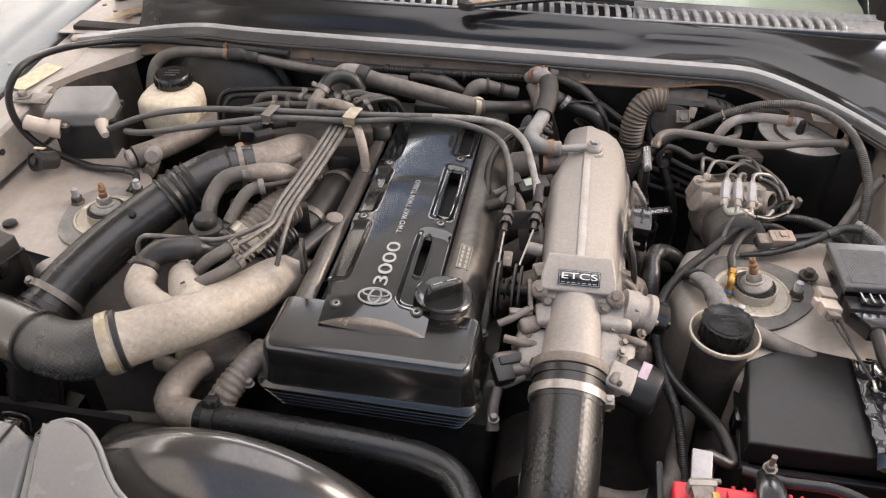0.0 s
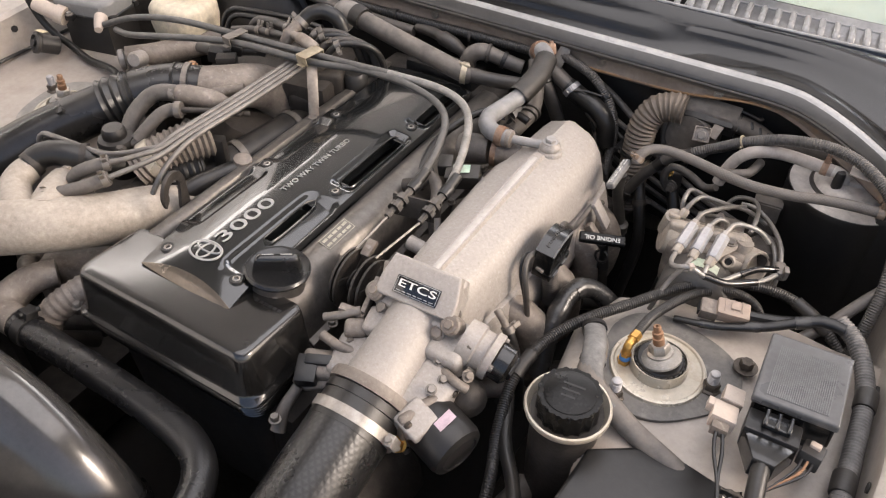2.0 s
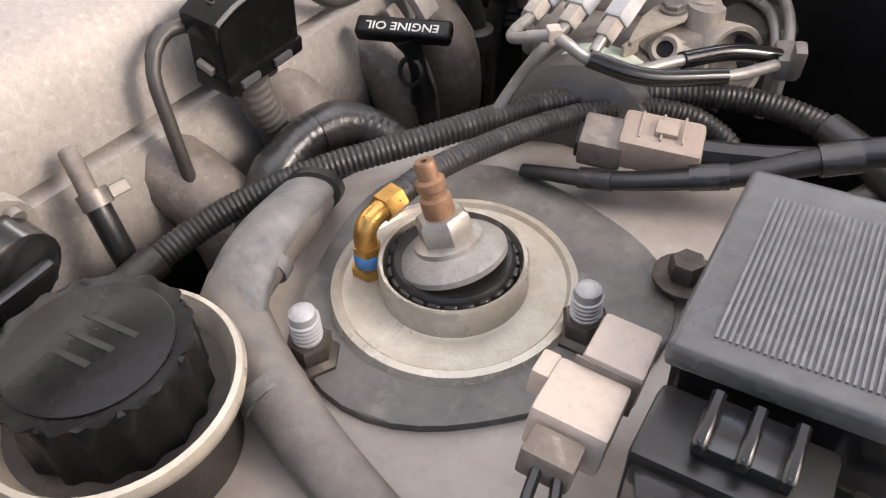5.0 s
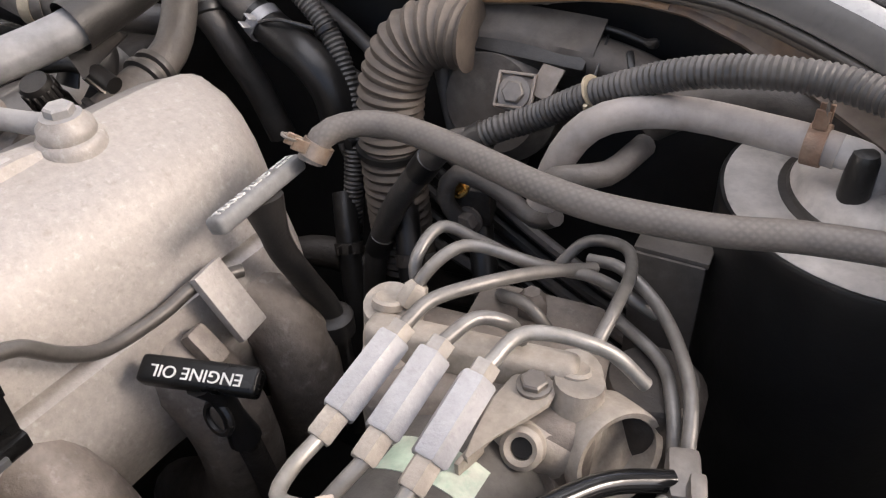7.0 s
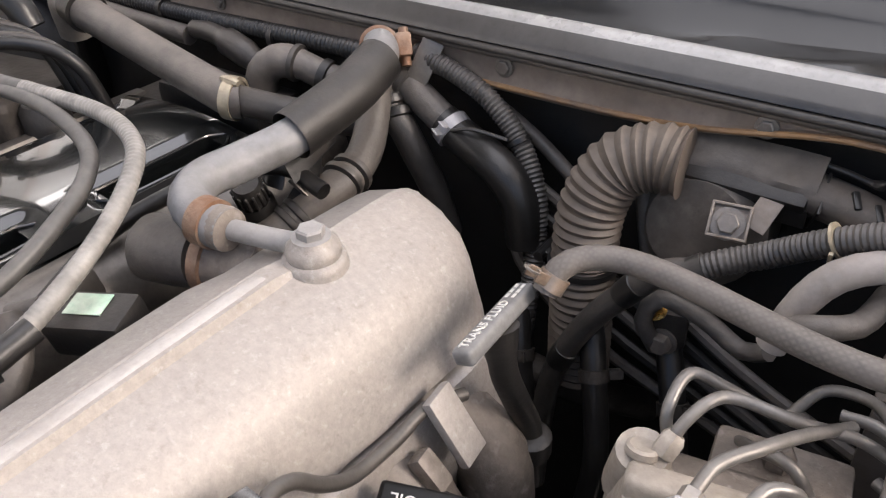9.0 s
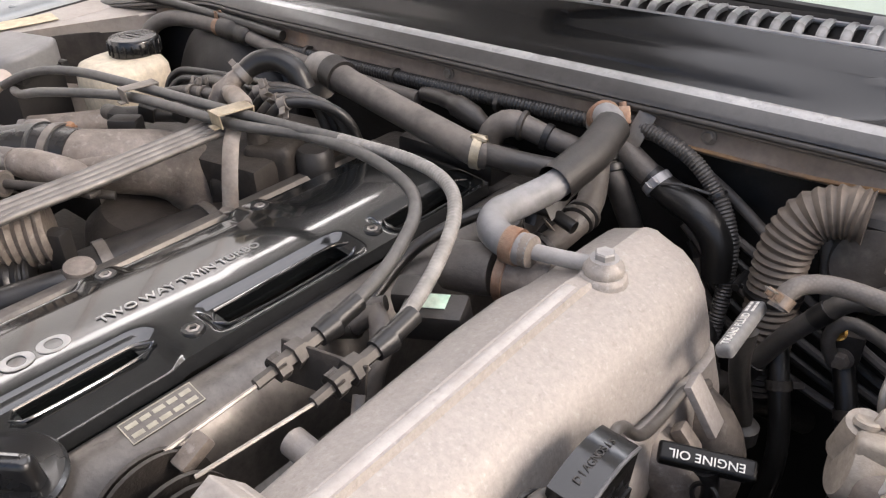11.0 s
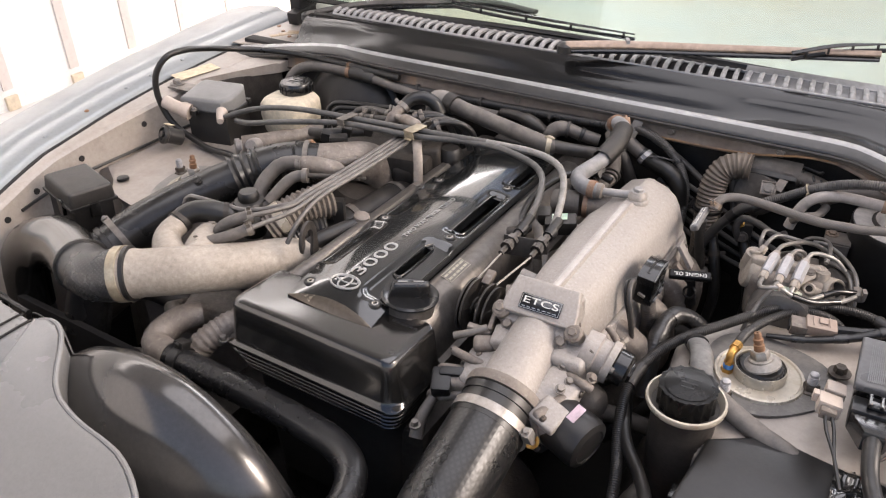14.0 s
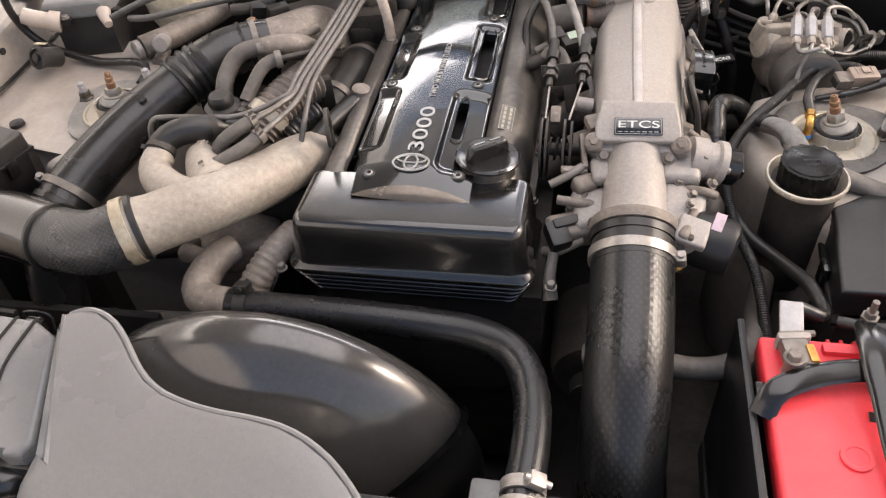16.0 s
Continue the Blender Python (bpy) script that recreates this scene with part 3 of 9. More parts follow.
ys = [0.2 + 0.05 * i for i in range(27)]
for s in (-1, 1):
    outer = []
    for y in ys:
        g, z = gap_x(y), rail_z(y)
        w = 0.935 + (y - 0.72) * 0.12 + (0.0 if y > 0.6 else -(0.6 - y) * 0.25)
        prof = [(g + 0.004, z - 0.035), (g + 0.006, z - 0.004), (g + 0.014, z + 0.004), (g + 0.05, z + 0.008), (g + 0.062, z + 0.010), (g + 0.070, z + 0.0145), (g + 0.095, z + 0.015),
                ((g + w) / 2 + 0.04, z + 0.006), (w - 0.02, z - 0.012), (w + 0.02, z - 0.06), (w + 0.035, z - 0.14), (w + 0.03, 0.45), (w, 0.25)]
        outer.append([(s * x, y, h) for x, h in prof])
    part("fender", thick(loft(outer), 0.0015), body_silver, car, "silver-green painted fender", 50)
    rail = []
    for y in ys:
        g, z = gap_x(y), rail_z(y)
        inner = g - rail_width(y)
        prof = [(g - 0.002, z - 0.03), (g - 0.002, z - 0.010), (g - 0.006, z - 0.006), (inner + 0.006, z - 0.008), (inner, z - 0.014), (inner - 0.004, z - 0.07),
                (inner - 0.01, z - 0.085), (inner - 0.012, 0.40)]
        rail.append([(s * x, y, h) for x, h in prof])
    part("fender_rail", thick(loft(rail), 0.0015), body_primer, car, "dusty bay side panel with a flat top rail", 40)
    part("gap_seal", tube([(s * (gap_x(y) + 0.001), y, rail_z(y) - 0.009) for y in ys], 0.0042, 8, 0.03), dark_pit, car, "dark shut line along the fender")
    part("sealer_bead", tube([(s * (gap_x(y) - rail_width(y) - 0.009), y, 0.803 + 0.008 * max(0, y - 0.9)) for y in ys if 0.62 < y < (1.0 if s > 0 else 1.18)], 0.0028, 6, 0.03), dull_black, car, "black sealer bead at the panel joint")
    tower_outline = [(0.70, 0.60), (0.70, 1.20), (0.56, 1.02), (0.47, 0.985), (0.40, 0.95), (0.375, 0.88), (0.385, 0.80), (0.42, 0.735), (0.47, 0.69), (0.55, 0.63)]
    if s > 0:
        tower_outline = [(0.70, 0.60), (0.70, 1.00), (0.60, 0.99), (0.53, 0.99)] + tower_outline[3:]
    if s < 0:
        tower_outline = [(0.70, 0.82), *tower_outline[1:7], (0.42, 0.735), (0.47, 0.705), (0.53, 0.735), (0.57, 0.80)]
        tower_outline = [(-x, y) for x, y in reversed(tower_outline)]
    tower = prism(tower_outline, 0.42, 0.797, 0.03, 5, slope=lambda x, y: 0.012 * max(0, (y - 0.9)) + (0.02 * max(0, abs(x) - 0.6) if abs(x) > 0.6 else 0))
    part("strut_tower", tower, body_primer, car, "dusty beige suspension tower", 40)
    for y in (0.62, 0.694, 0.80, 0.943, 1.10):
        part("rail_hole", lathe([(0, 0), (0.0055, 0), (0.0055, 0.002), (0, 0.002)], pose(s * (gap_x(y) - rail_width(y) - 0.0022), y, rail_z(y) - 0.034, 0, -90 * s, 0), 14), dark_pit, car)
    for y in (0.66, 0.78, 0.88, 0.985, 1.05, 1.14):
        clip = lathe([(0, 0), (0.0045, 0), (0.0045, 0.002), (0.002, 0.004), (0, 0.004)], pose(s * (gap_x(y) + 0.028), y, rail_z(y) + 0.0045), 12)
        part("fender_bolt", clip, rust if y == 0.88 else body_silver, car)

# bonnet seal along the back of the bay
def seal_y(x):
    a = abs(x)
    if x < 0:
        return 1.258 + 0.012 * math.exp(-((x + 0.52) / 0.09) ** 2)
    return 1.258 - (0.0 if a < 0.46 else 1.75 * (a - 0.46) ** 1.75)


def seal_z(x):
    a = abs(x)
    return 0.936 - (0.0 if a < 0.45 else (0.22 * max(0, a - 0.50) ** 1.2 if x > 0 else 0.185 * (a - 0.45) ** 1.2))


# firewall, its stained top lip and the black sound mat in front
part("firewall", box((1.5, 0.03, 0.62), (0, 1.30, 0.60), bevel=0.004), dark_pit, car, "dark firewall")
def lip_drop(x):
    """Share of the lip's full depth: it is cut away behind the junction box and falls again at the corner."""
    return 1.0 - 0.42 * math.exp(-((x - 0.455) / 0.075) ** 2)


lip = []
for x in [-0.60 + 0.03 * i for i in range(42)]:
    y0, z0, f = seal_y(x), seal_z(x), lip_drop(x)
    lip.append([(x, y0 + 0.004, z0 - 0.047 * f - 0.002), (x, y0 - 0.007, z0 - 0.044 * f), (x, y0 - 0.009, z0 - 0.041 * f), (x, y0 - 0.005, z0 - 0.037 * f), (x, y0 - 0.004, z0 - 0.028 * f), (x, y0 - 0.003, z0 - 0.020), (x, y0 + 0.03, z0 - 0.016)])
part("firewall_lip", thick(loft(lip), 0.002), brown_lip, car, "rust-stained steel lip below the seal", 40)
part("lip_sealer", tube([(x, seal_y(x) - 0.0075, seal_z(x) - 0.0405 * lip_drop(x)) for x in [-0.52 + 0.03 * i for i in range(34)]], 0.0019, 8, 0.02), sealer_orange, car, "orange-brown sealer along the lip")
for x in (-0.35, -0.05, 0.23, 0.40):
    part("lip_bolt", bolt((x, 1.2535, 0.908), (90, 0, 0), 0.005, 0.004), dull_steel, car)

# bonnet seal
sx = [-0.74 + 0.02 * i for i in range(75)]
def seal_strip(profile):
    return loft([[(x, seal_y(x) + dy, seal_z(x) + dz) for dy, dz in profile] for x in sx])


part("bonnet_seal", seal_strip([(0.012, -0.014), (0.0125, 0.001), (0.0105, 0.0042), (0.004, 0.0040), (-0.001, 0.0004), (-0.0042, -0.0030), (-0.0075, -0.0065), (-0.0098, -0.0094), (-0.0104, -0.0110), (-0.0090, -0.0120), (-0.006, -0.0126), (0.0, -0.0128)]), seal_grey, car, "dusty grey rubber bonnet seal", 60)
# separate pale strip paints the highlight on top of the dark seal
part("seal_crest", seal_strip([(0.0115, 0.0030), (0.0112, 0.0046), (0.0098, 0.0056), (0.0072, 0.0054), (0.0048, 0.0046), (0.0030, 0.0035), (0.0014, 0.0023), (0.0004, 0.0016)]), crest_pale, car, "pale crest of the seal, its highlight put in as colour", 60)
part("seal_flange", seal_strip([(0.0, -0.0118), (-0.0085, -0.0122), (-0.0115, -0.0132), (-0.0122, -0.0155), (-0.0118, -0.0172), (-0.0085, -0.0185), (0.0, -0.0190)]), heater_rubber, car, "lower bead of the seal", 60)
part("seal_base", tube([(x, seal_y(x) - 0.006, seal_z(x) - 0.0200) for x in sx], 0.0022, 10, 0.02), brown_dust, car)

# cowl panel, black moulded plastic rising to the grille
cowl = []
for x in [-0.62, -0.60] + [q for q in sx if q > -0.60] + [0.78]:
    y0, z0, a = seal_y(x), seal_z(x), abs(x)
    back = 1.345 + 0.20 * max(0, a - 0.3) ** 1.5
    top = 0.972 - 0.06 * max(0, a - 0.35) ** 1.3
    near = min(1.0, max(0.0, (x - 0.28) / 0.16))
    rows = [(x, y0 + 0.004, z0 - 0.012), (x, y0 + 0.0145, z0 - 0.010 + 0.009 * near), (x, y0 + 0.017, z0 - 0.011 + 0.0135 * near), (x, y0 + 0.026, z0 - 0.014 + 0.0185 * near), (x, y0 + 0.04, z0 - 0.006 + 0.011 * near)]
    for k, bulge in ((0.1, 0.002), (0.2, 0.004), (0.3, 0.0062), (0.4, 0.008), (0.46, 0.0092), (0.50, 0.0075), (0.54, 0.0078), (0.6, 0.0088), (0.7, 0.0085), (0.85, 0.006)):
        swell = 0.0035 * math.sin(5.2 * x + 7.5 * k) + 0.0022 * math.sin(13 * x - 9 * k + 1.3)
        rows.append((x, y0 + 0.04 + (back - y0 - 0.04) * k, z0 + 0.004 + (top - z0 - 0.004) * k + bulge + swell * math.sin(math.pi * k) - 0.010 * (1 - k)))
    rows += [(x, back, top - 0.006), (x, back + 0.003, top)]
    cowl.append(rows)
part("cowl_panel", thick(loft(cowl), 0.002), cowl_black, car, "black moulded plastic cowl panel", 40)


def grille_at(x):
    a = abs(x)
    return 1.349 + 0.20 * max(0, a - 0.3) ** 1.5, 0.972 - 0.06 * max(0, a - 0.35) ** 1.3


grille = thing("cowl_grille", (0, 1.37, 0.95), "grey ribbed plastic air intake grille below the windscreen", "grille")
bed = [[(x, grille_at(x)[0] + d, grille_at(x)[1] + h) for d, h in ((0.002, -0.010), (0.012, -0.012), (0.034, -0.008), (0.046, 0.004), (0.052, 0.009))] for x in sx if x > -0.57]
part("grille_bed", thick(loft(bed), 0.002), dark_pit, grille)
part("dust_bed", thick(loft([[(x, y + 0.001, z + 0.0045) for x, y, z in row] for row in bed if row[0][0] > 0.3]), 0.001), slat_grey, grille, "dust-filled end of the grille")
for k, dy in enumerate((0.0, 0.047)):
    part("grille_rail", tube([(x, grille_at(x)[0] + dy - 0.0025, grille_at(x)[1] + 0.002 + 0.003 * k) for x in sx if x > -0.57], 0.0026, 8, 0.03), slat_grey, grille)
edge_ = [(-0.001, -0.007), (0.0, 0.001), (0.003, 0.007), (0.009, 0.0105), (0.020, 0.0115), (0.034, 0.0105), (0.048, 0.008)]
slat = mesh_of(loft([[(-0.0044, y, z - 0.006) for y, z in edge_], [(-0.0042, y, z - 0.002) for y, z in edge_], [(-0.0022, y, z) for y, z in edge_],
                     [(0.0022, y, z) for y, z in edge_], [(0.0042, y, z - 0.002) for y, z in edge_], [(0.0044, y, z - 0.006) for y, z in edge_]]), slat_grey)
for i in range(64):
    x = -0.56 + 0.0194 * i
    y, z = grille_at(x)
    ob = new("slat", slat)
    ob.parent, ob.matrix_parent_inverse = grille, Matrix.Translation(-grille.location)
    ob.matrix_basis = pose(x, y, z, 0, 0, 4 + 6 * x)

# windscreen and the dark cabin below it
screen = []
for i in range(25):
    x = -0.72 + 0.06 * i
    b = 1.415 + 0.20 * max(0, abs(x) - 0.3) ** 1.5
    screen.append([(x * (1 - 0.12 * k), b + 0.9 * k - 0.05 * math.sin(math.pi * k), 0.985 - 0.05 * x * x + 0.50 * k + 0.05 * math.sin(math.pi * k)) for k in [j / 10 for j in range(11)]])
ws = part("windscreen", thick(loft(screen), 0.004), glass, car, "windscreen reflecting a pale sky", 60)
ws.visible_shadow = False
part("screen_border", tube([(x, 1.412 + 0.20 * max(0, abs(x) - 0.3) ** 1.5, 0.984 - 0.05 * x * x) for x in sx], 0.006, 8, 0.03), rubber, car)
# dashboard coloured pale so that the glass looks as if reflecting
part("dashboard", box((1.5, 0.9, 0.10), (0, 1.95, 0.90), bevel=0.04, seg=3), dash_mat, car, "dashboard behind the glass, pale in place of the screen reflection")
part("roof", box((1.3, 1.5, 0.03), (0, 3.05, 1.47), bevel=0.01), body_silver, car)
part("cabin_back", box((1.4, 0.04, 0.7), (0, 3.6, 1.15), bevel=0.004), dark_pit, car)
for s in (-1, 1):
    part("cabin_side", box((0.03, 2.2, 0.62), (s * 0.74, 2.55, 1.12), bevel=0.004), dark_pit, car)
    part("wheel", lathe([(0, -0.10), (0.24, -0.10), (0.31, -0.09), (0.325, -0.06), (0.325, 0.06), (0.31, 0.09), (0.24, 0.10), (0, 0.10)], facing((s * 0.80, 0.80, 0.3255), (1, 0, 0)), 40), rubber, car)
    rows_y = (1.16, 1.20, 1.27, 1.34, 1.42) if s > 0 else (1.272, 1.30, 1.34, 1.40, 1.47)
    corner = [[(s * x, y, rail_z(1.2) + 0.012 - 0.05 * (x - 0.7)) for x in (0.585, 0.61, 0.66, 0.70, 0.74, 0.775)] for y in rows_y]
    part("hinge_corner", thick(loft(corner), 0.002), body_primer, car, "dusty painted hinge corner")
    for y in (1.24, 1.31):
        part("corner_hole", lathe([(0, 0), (0.006, 0), (0.006, 0.001), (0, 0.001)], pose(s * 0.72, y, rail_z(1.2) + 0.0122), 12), rust, car)

gusset = prism([(-0.775, 1.10), (-0.700, 1.10), (-0.665, 1.165), (-0.608, 1.236), (-0.600, 1.262), (-0.775, 1.262)], 0.868, 0.8795, 0.002, 1, slope=lambda x, y: 0.09 * max(0, x + 0.70) + 0.012 * (y - 1.1))
part("hinge_gusset", gusset, body_primer, car, "dusty pale gusset in front of the seal")
# dark grimy colour stands in for shade on this wall
part("gusset_wall", box((0.012, 0.20, 0.34), (-0.668, 1.165, 0.70), (0, 0, -33), bevel=0.002), grime_shade_metal, car, "inner wall below the gusset, shade put in as dark colour")
for x, y, z in ((-0.676, 1.246, 0.8835), (-0.739, 1.389, 0.9105), (-0.70, 1.36, 0.912), (-0.655, 1.33, 0.9143)):
    part("rust_spot", lathe([(0, -0.001), (0.0045, -0.001), (0.0045, 0.0012), (0, 0.0012)], pose(x, y, z), 12), rust, car)
for k in range(3):
    part("old_tape", box((0.07, 0.016, 0.0012), (-0.672 + 0.012 * k, 1.335 + 0.018 * k, 0.9155 - 0.0006 * k), (0, 3, 62 - 14 * k), bevel=0.0004), tan_tape, car, "wrinkled brown tape")
part("hinge_arm", box((0.03, 0.10, 0.03), (-0.735, 1.475, 0.925), (8, 0, 6), bevel=0.006), dull_black, car, "black bonnet hinge arm")
# black sheet added to darken the space before the tower like shade
part("shade_panel", box((0.40, 0.012, 0.40), (-0.52, 0.578, 0.495), bevel=0.004), dark_pit, car, "added black panel in place of shade before the suspension tower")
# bay floor and walls added to close it below, near-black for deep shade
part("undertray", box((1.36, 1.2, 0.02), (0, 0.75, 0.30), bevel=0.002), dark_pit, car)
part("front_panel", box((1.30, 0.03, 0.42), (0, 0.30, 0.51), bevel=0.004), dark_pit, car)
part("subframe_rail", box((0.09, 1.0, 0.12), (-0.36, 0.8, 0.40), bevel=0.01), grime_shade_metal, car)
part("subframe_rail", box((0.09, 1.0, 0.12), (0.36, 0.8, 0.40), bevel=0.01), grime_shade_metal, car)
nose = [[(x, 0.235 - 0.06 * (x / 0.6) ** 2, 0.745), (x, 0.225 - 0.06 * (x / 0.6) ** 2, 0.752), (x, 0.15 - 0.08 * (x / 0.6) ** 2, 0.745), (x, 0.06 - 0.1 * (x / 0.6) ** 2, 0.70), (x, 0.02 - 0.1 * (x / 0.6) ** 2, 0.5)]
        for x in [-0.78 + 0.06 * i for i in range(27)]]
part("nose_panel", thick(loft(nose), 0.002), body_primer, car, "pale painted nose panel", 50)


# ---- wipers ----
def wiper(pts_arm, pts_blade, at, skin):
    w = thing("windscreen_wiper", at, "wiper arm before the windscreen, lit top and shaded underside put in as colours", "wiper", "windscreen wipers")
    # lighter top and black underside paint light and shade on the arm
    part("arm", tube(pts_arm, [(0, 0.012), (0.1, 0.013), (0.5, 0.011), (1, 0.008)], 10, 0.02, flat=0.55), skin, w, "lighter upper side, its lit look put in as colour")
    part("arm_underside", tube([Vector(p) + Vector((0, -0.004, -0.008)) for p in pts_arm], [(0, 0.008), (0.1, 0.0105), (0.6, 0.009), (1, 0.006)], 10, 0.02, flat=0.6), satin_black, w, "black underside, shade put in as colour")
    mid = Vector(pts_arm[1])
    part("arm_clip", box((0.006, 0.020, 0.018), mid + Vector((0, 0, 0.002)), (0, 0, 30), bevel=0.002), slat_grey, w)
    part("blade", tube(pts_blade, 0.0035, 6, 0.02), rubber, w)
    part("blade_frame", tube([Vector(p) + Vector((0, -0.004, 0.011)) for p in pts_blade], [(0, 0.0045), (0.5, 0.005), (1, 0.002)], 6, 0.02, flat=0.6), satin_black, w)
    for k in (0.2, 0.45, 0.7, 0.95):
        line = smooth_path(pts_blade, 0.01)
        q = line[int(k * (len(line) - 1))]
        part("blade_claw", box((0.004, 0.006, 0.014), q + Vector((0, -0.002, 0.005)), bevel=0.001), satin_black, w)
    part("pivot", lathe([(0, 0), (0.016, 0), (0.015, 0.012), (0.008, 0.017), (0, 0.017)], pose(*pts_arm[0]) @ pose(0, 0, -0.012), 18), dull_black, w)
    return w


wiper([(0.013, 1.308, 1.002), (0.111, 1.340, 1.008), (0.236, 1.370, 1.014), (0.363, 1.395, 1.022), (0.489, 1.410, 1.032)], [(0.368, 1.374, 1.015), (0.427, 1.402, 1.028), (0.493, 1.420, 1.035)], (0.02, 1.31, 0.98), wiper_tan)
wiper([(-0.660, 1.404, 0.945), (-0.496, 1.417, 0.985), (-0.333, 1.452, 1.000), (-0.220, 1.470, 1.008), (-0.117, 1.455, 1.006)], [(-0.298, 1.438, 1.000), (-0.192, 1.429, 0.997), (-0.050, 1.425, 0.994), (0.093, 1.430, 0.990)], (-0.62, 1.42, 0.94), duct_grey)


# ---- engine ----
engine = thing("engine", (0.02, 0.9, 0.35), "straight-six twin-turbo engine with grey cam covers and a black centre cover", "engine")
part("block", box((0.26, 0.56, 0.36), (0.02, 0.91, 0.54), bevel=0.01), grime_shade_metal, engine, "grimy engine block")
for s, x0 in ((-1, -0.088), (1, 0.068)):
    rows = []
    for y in [0.672, 0.69, 0.9, 1.16, 1.19, 1.20]:
        dz = -0.02 if y in (0.672, 1.20) else 0.0
        k = 0.85 if y in (0.672, 1.20) else 1.0
        prof = [(0.0, 0.838), (0.012, 0.846), (0.026, 0.845), (0.040, 0.836), (0.050, 0.82), (0.054, 0.80), (0.054, 0.775), (0.062, 0.772), (0.062, 0.735)]
        if s < 0:
            prof = [(0.0, 0.835), (0.005, 0.842), (0.016, 0.842), (0.028, 0.833), (0.034, 0.82), (0.036, 0.80), (0.036, 0.775), (0.046, 0.772), (0.046, 0.735)]
        rows.append([(x0 + s * a * k, y, z + dz) for a, z in prof])
    part("cam_cover", thick(loft(rows), 0.004), cam_metal, engine, "stained grey metal cam cover", 50)
for y in (0.74, 0.83, 0.92, 1.01, 1.10, 1.17):
    part("cover_bolt", bolt((0.128, y, 0.772), r=0.005, h=0.006), dull_steel, engine)
    part("cover_bolt", bolt((-0.128, y, 0.772), r=0.005, h=0.006), dull_steel, engine)
part("spark_well", box((0.15, 0.50, 0.07), (-0.01, 0.93, 0.79), bevel=0.004), dark_pit, engine)

# black centre cover with slots, letters and screws
cover = thing("engine_cover", (0, 0.9, 0.84), "glossy black centre cover with silver letters between the cam covers", "engine cover")


def plate_z(x, y):
    """Height of the cover's face: a slight crown with a dished strip either side."""
    z = float(np.interp(y, [0.64, 0.69, 0.80, 0.92, 1.2], [0.8575, 0.8625, 0.8615, 0.8585, 0.857])) - float(np.interp(y, [0.7, 0.92], [2.0, 1.2])) * (x + 0.004) ** 2
    if y < 0.69:
        z -= 0.003 * ((0.69 - y) / 0.04) ** 2
    return z


def plate_edge(y):
    """Left edge of the cover, drawn in towards the front."""
    return float(np.interp(y, [0.648, 0.70, 0.73, 1.2], [-0.066, -0.067, -0.078, -0.078]))


us_ = [i / 75 for i in range(76)]
ys_ = [0.649, 0.653, 0.658, 0.665, 0.674, 0.684, 0.69] + [0.69 + 0.00425 * i for i in range(1, 113)]
slots = [(0.031, 0.043, 0.748, 0.828), (0.038, 0.056, 0.885, 1.002), (0.040, 0.058, 1.055, 1.150)]


def in_slot(x, y):
    return any(a < x < b and c < y < d for a, b, c, d in slots)


def recess(x, y):
    """Sunken flutes along the left side and round the slots."""
    def dip(a, b, c, e, r, soft):
        """One rounded hollow: 0 outside, 1 on its floor."""
        qx, qy = abs(x - (a + b) / 2) - (b - a) / 2 + r, abs(y - (c + e) / 2) - (e - c) / 2 + r
        edge = math.hypot(max(qx, 0), max(qy, 0)) + min(max(qx, qy), 0) - r
        t = min(1, max(0, -edge / soft))
        return t * t * (3 - 2 * t)

    d = 0.0055 * dip(0.019, 0.072, 0.684, 0.846, 0.016, 0.008)
    for a, b, c, e in ((-0.085, -0.046, 0.722, 0.85), (-0.085, -0.048, 0.872, 0.992), (-0.085, -0.048, 1.015, 1.16)):
        d = max(d, 0.006 * dip(a, b, c, e, 0.012, 0.009))
    for a, b, c, e in slots[1:]:
        d = max(d, 0.0045 * dip(a - 0.012, b + 0.009, c - 0.013, e + 0.013, 0.010, 0.008))
    return d


pb = bmesh.new()
grid = []
for y in ys_:
    row = []
    for u in us_:
        x = plate_edge(y) + u * (0.067 - plate_edge(y))
        bow = 0.011 * (1 - (2 * u - 1) ** 2) * max(0.0, 1 - (y - 0.649) / 0.03)
        row.append(pb.verts.new((x, y + bow, plate_z(x, y) - recess(x, y))))
    grid.append(row)
for j in range(len(ys_) - 1):
    for i in range(len(us_) - 1):
        mid = (grid[j][i].co + grid[j + 1][i + 1].co) / 2
        if not in_slot(mid.x, mid.y):
            pb.faces.new((grid[j][i], grid[j][i + 1], grid[j + 1][i + 1], grid[j + 1][i]))
ret = bmesh.ops.extrude_edge_only(pb, edges=[e for e in pb.edges if e.is_boundary])
for v in [g for g in ret["geom"] if isinstance(g, bmesh.types.BMVert)]:
    v.co.z -= 0.012
bmesh.ops.recalc_face_normals(pb, faces=pb.faces[:])
part("plate", pb, gloss_black, cover, angle=65)
nose_rows = []
for i in range(21):
    u = i / 20
    x = -0.066 + 0.133 * u
    arc = 1 - (2 * u - 1) ** 2
    top_z = plate_z(x, 0.649) + 0.0004
    nose_rows.append([(x, 0.6492 + 0.011 * arc, top_z), (x, 0.6488 + 0.0065 * arc, top_z - 0.0022 * arc), (x, 0.6484 + 0.002 * arc, top_z - 0.0055 * arc), (x, 0.6480 - 0.0025 * arc, top_z - 0.0100 * arc)])
# the lip's warm reflection is painted as a bronze skin
part("front_lip", thick(loft(nose_rows), 0.0012), lip_reflection, cover, "front lip, its bronze reflection put in as colour")
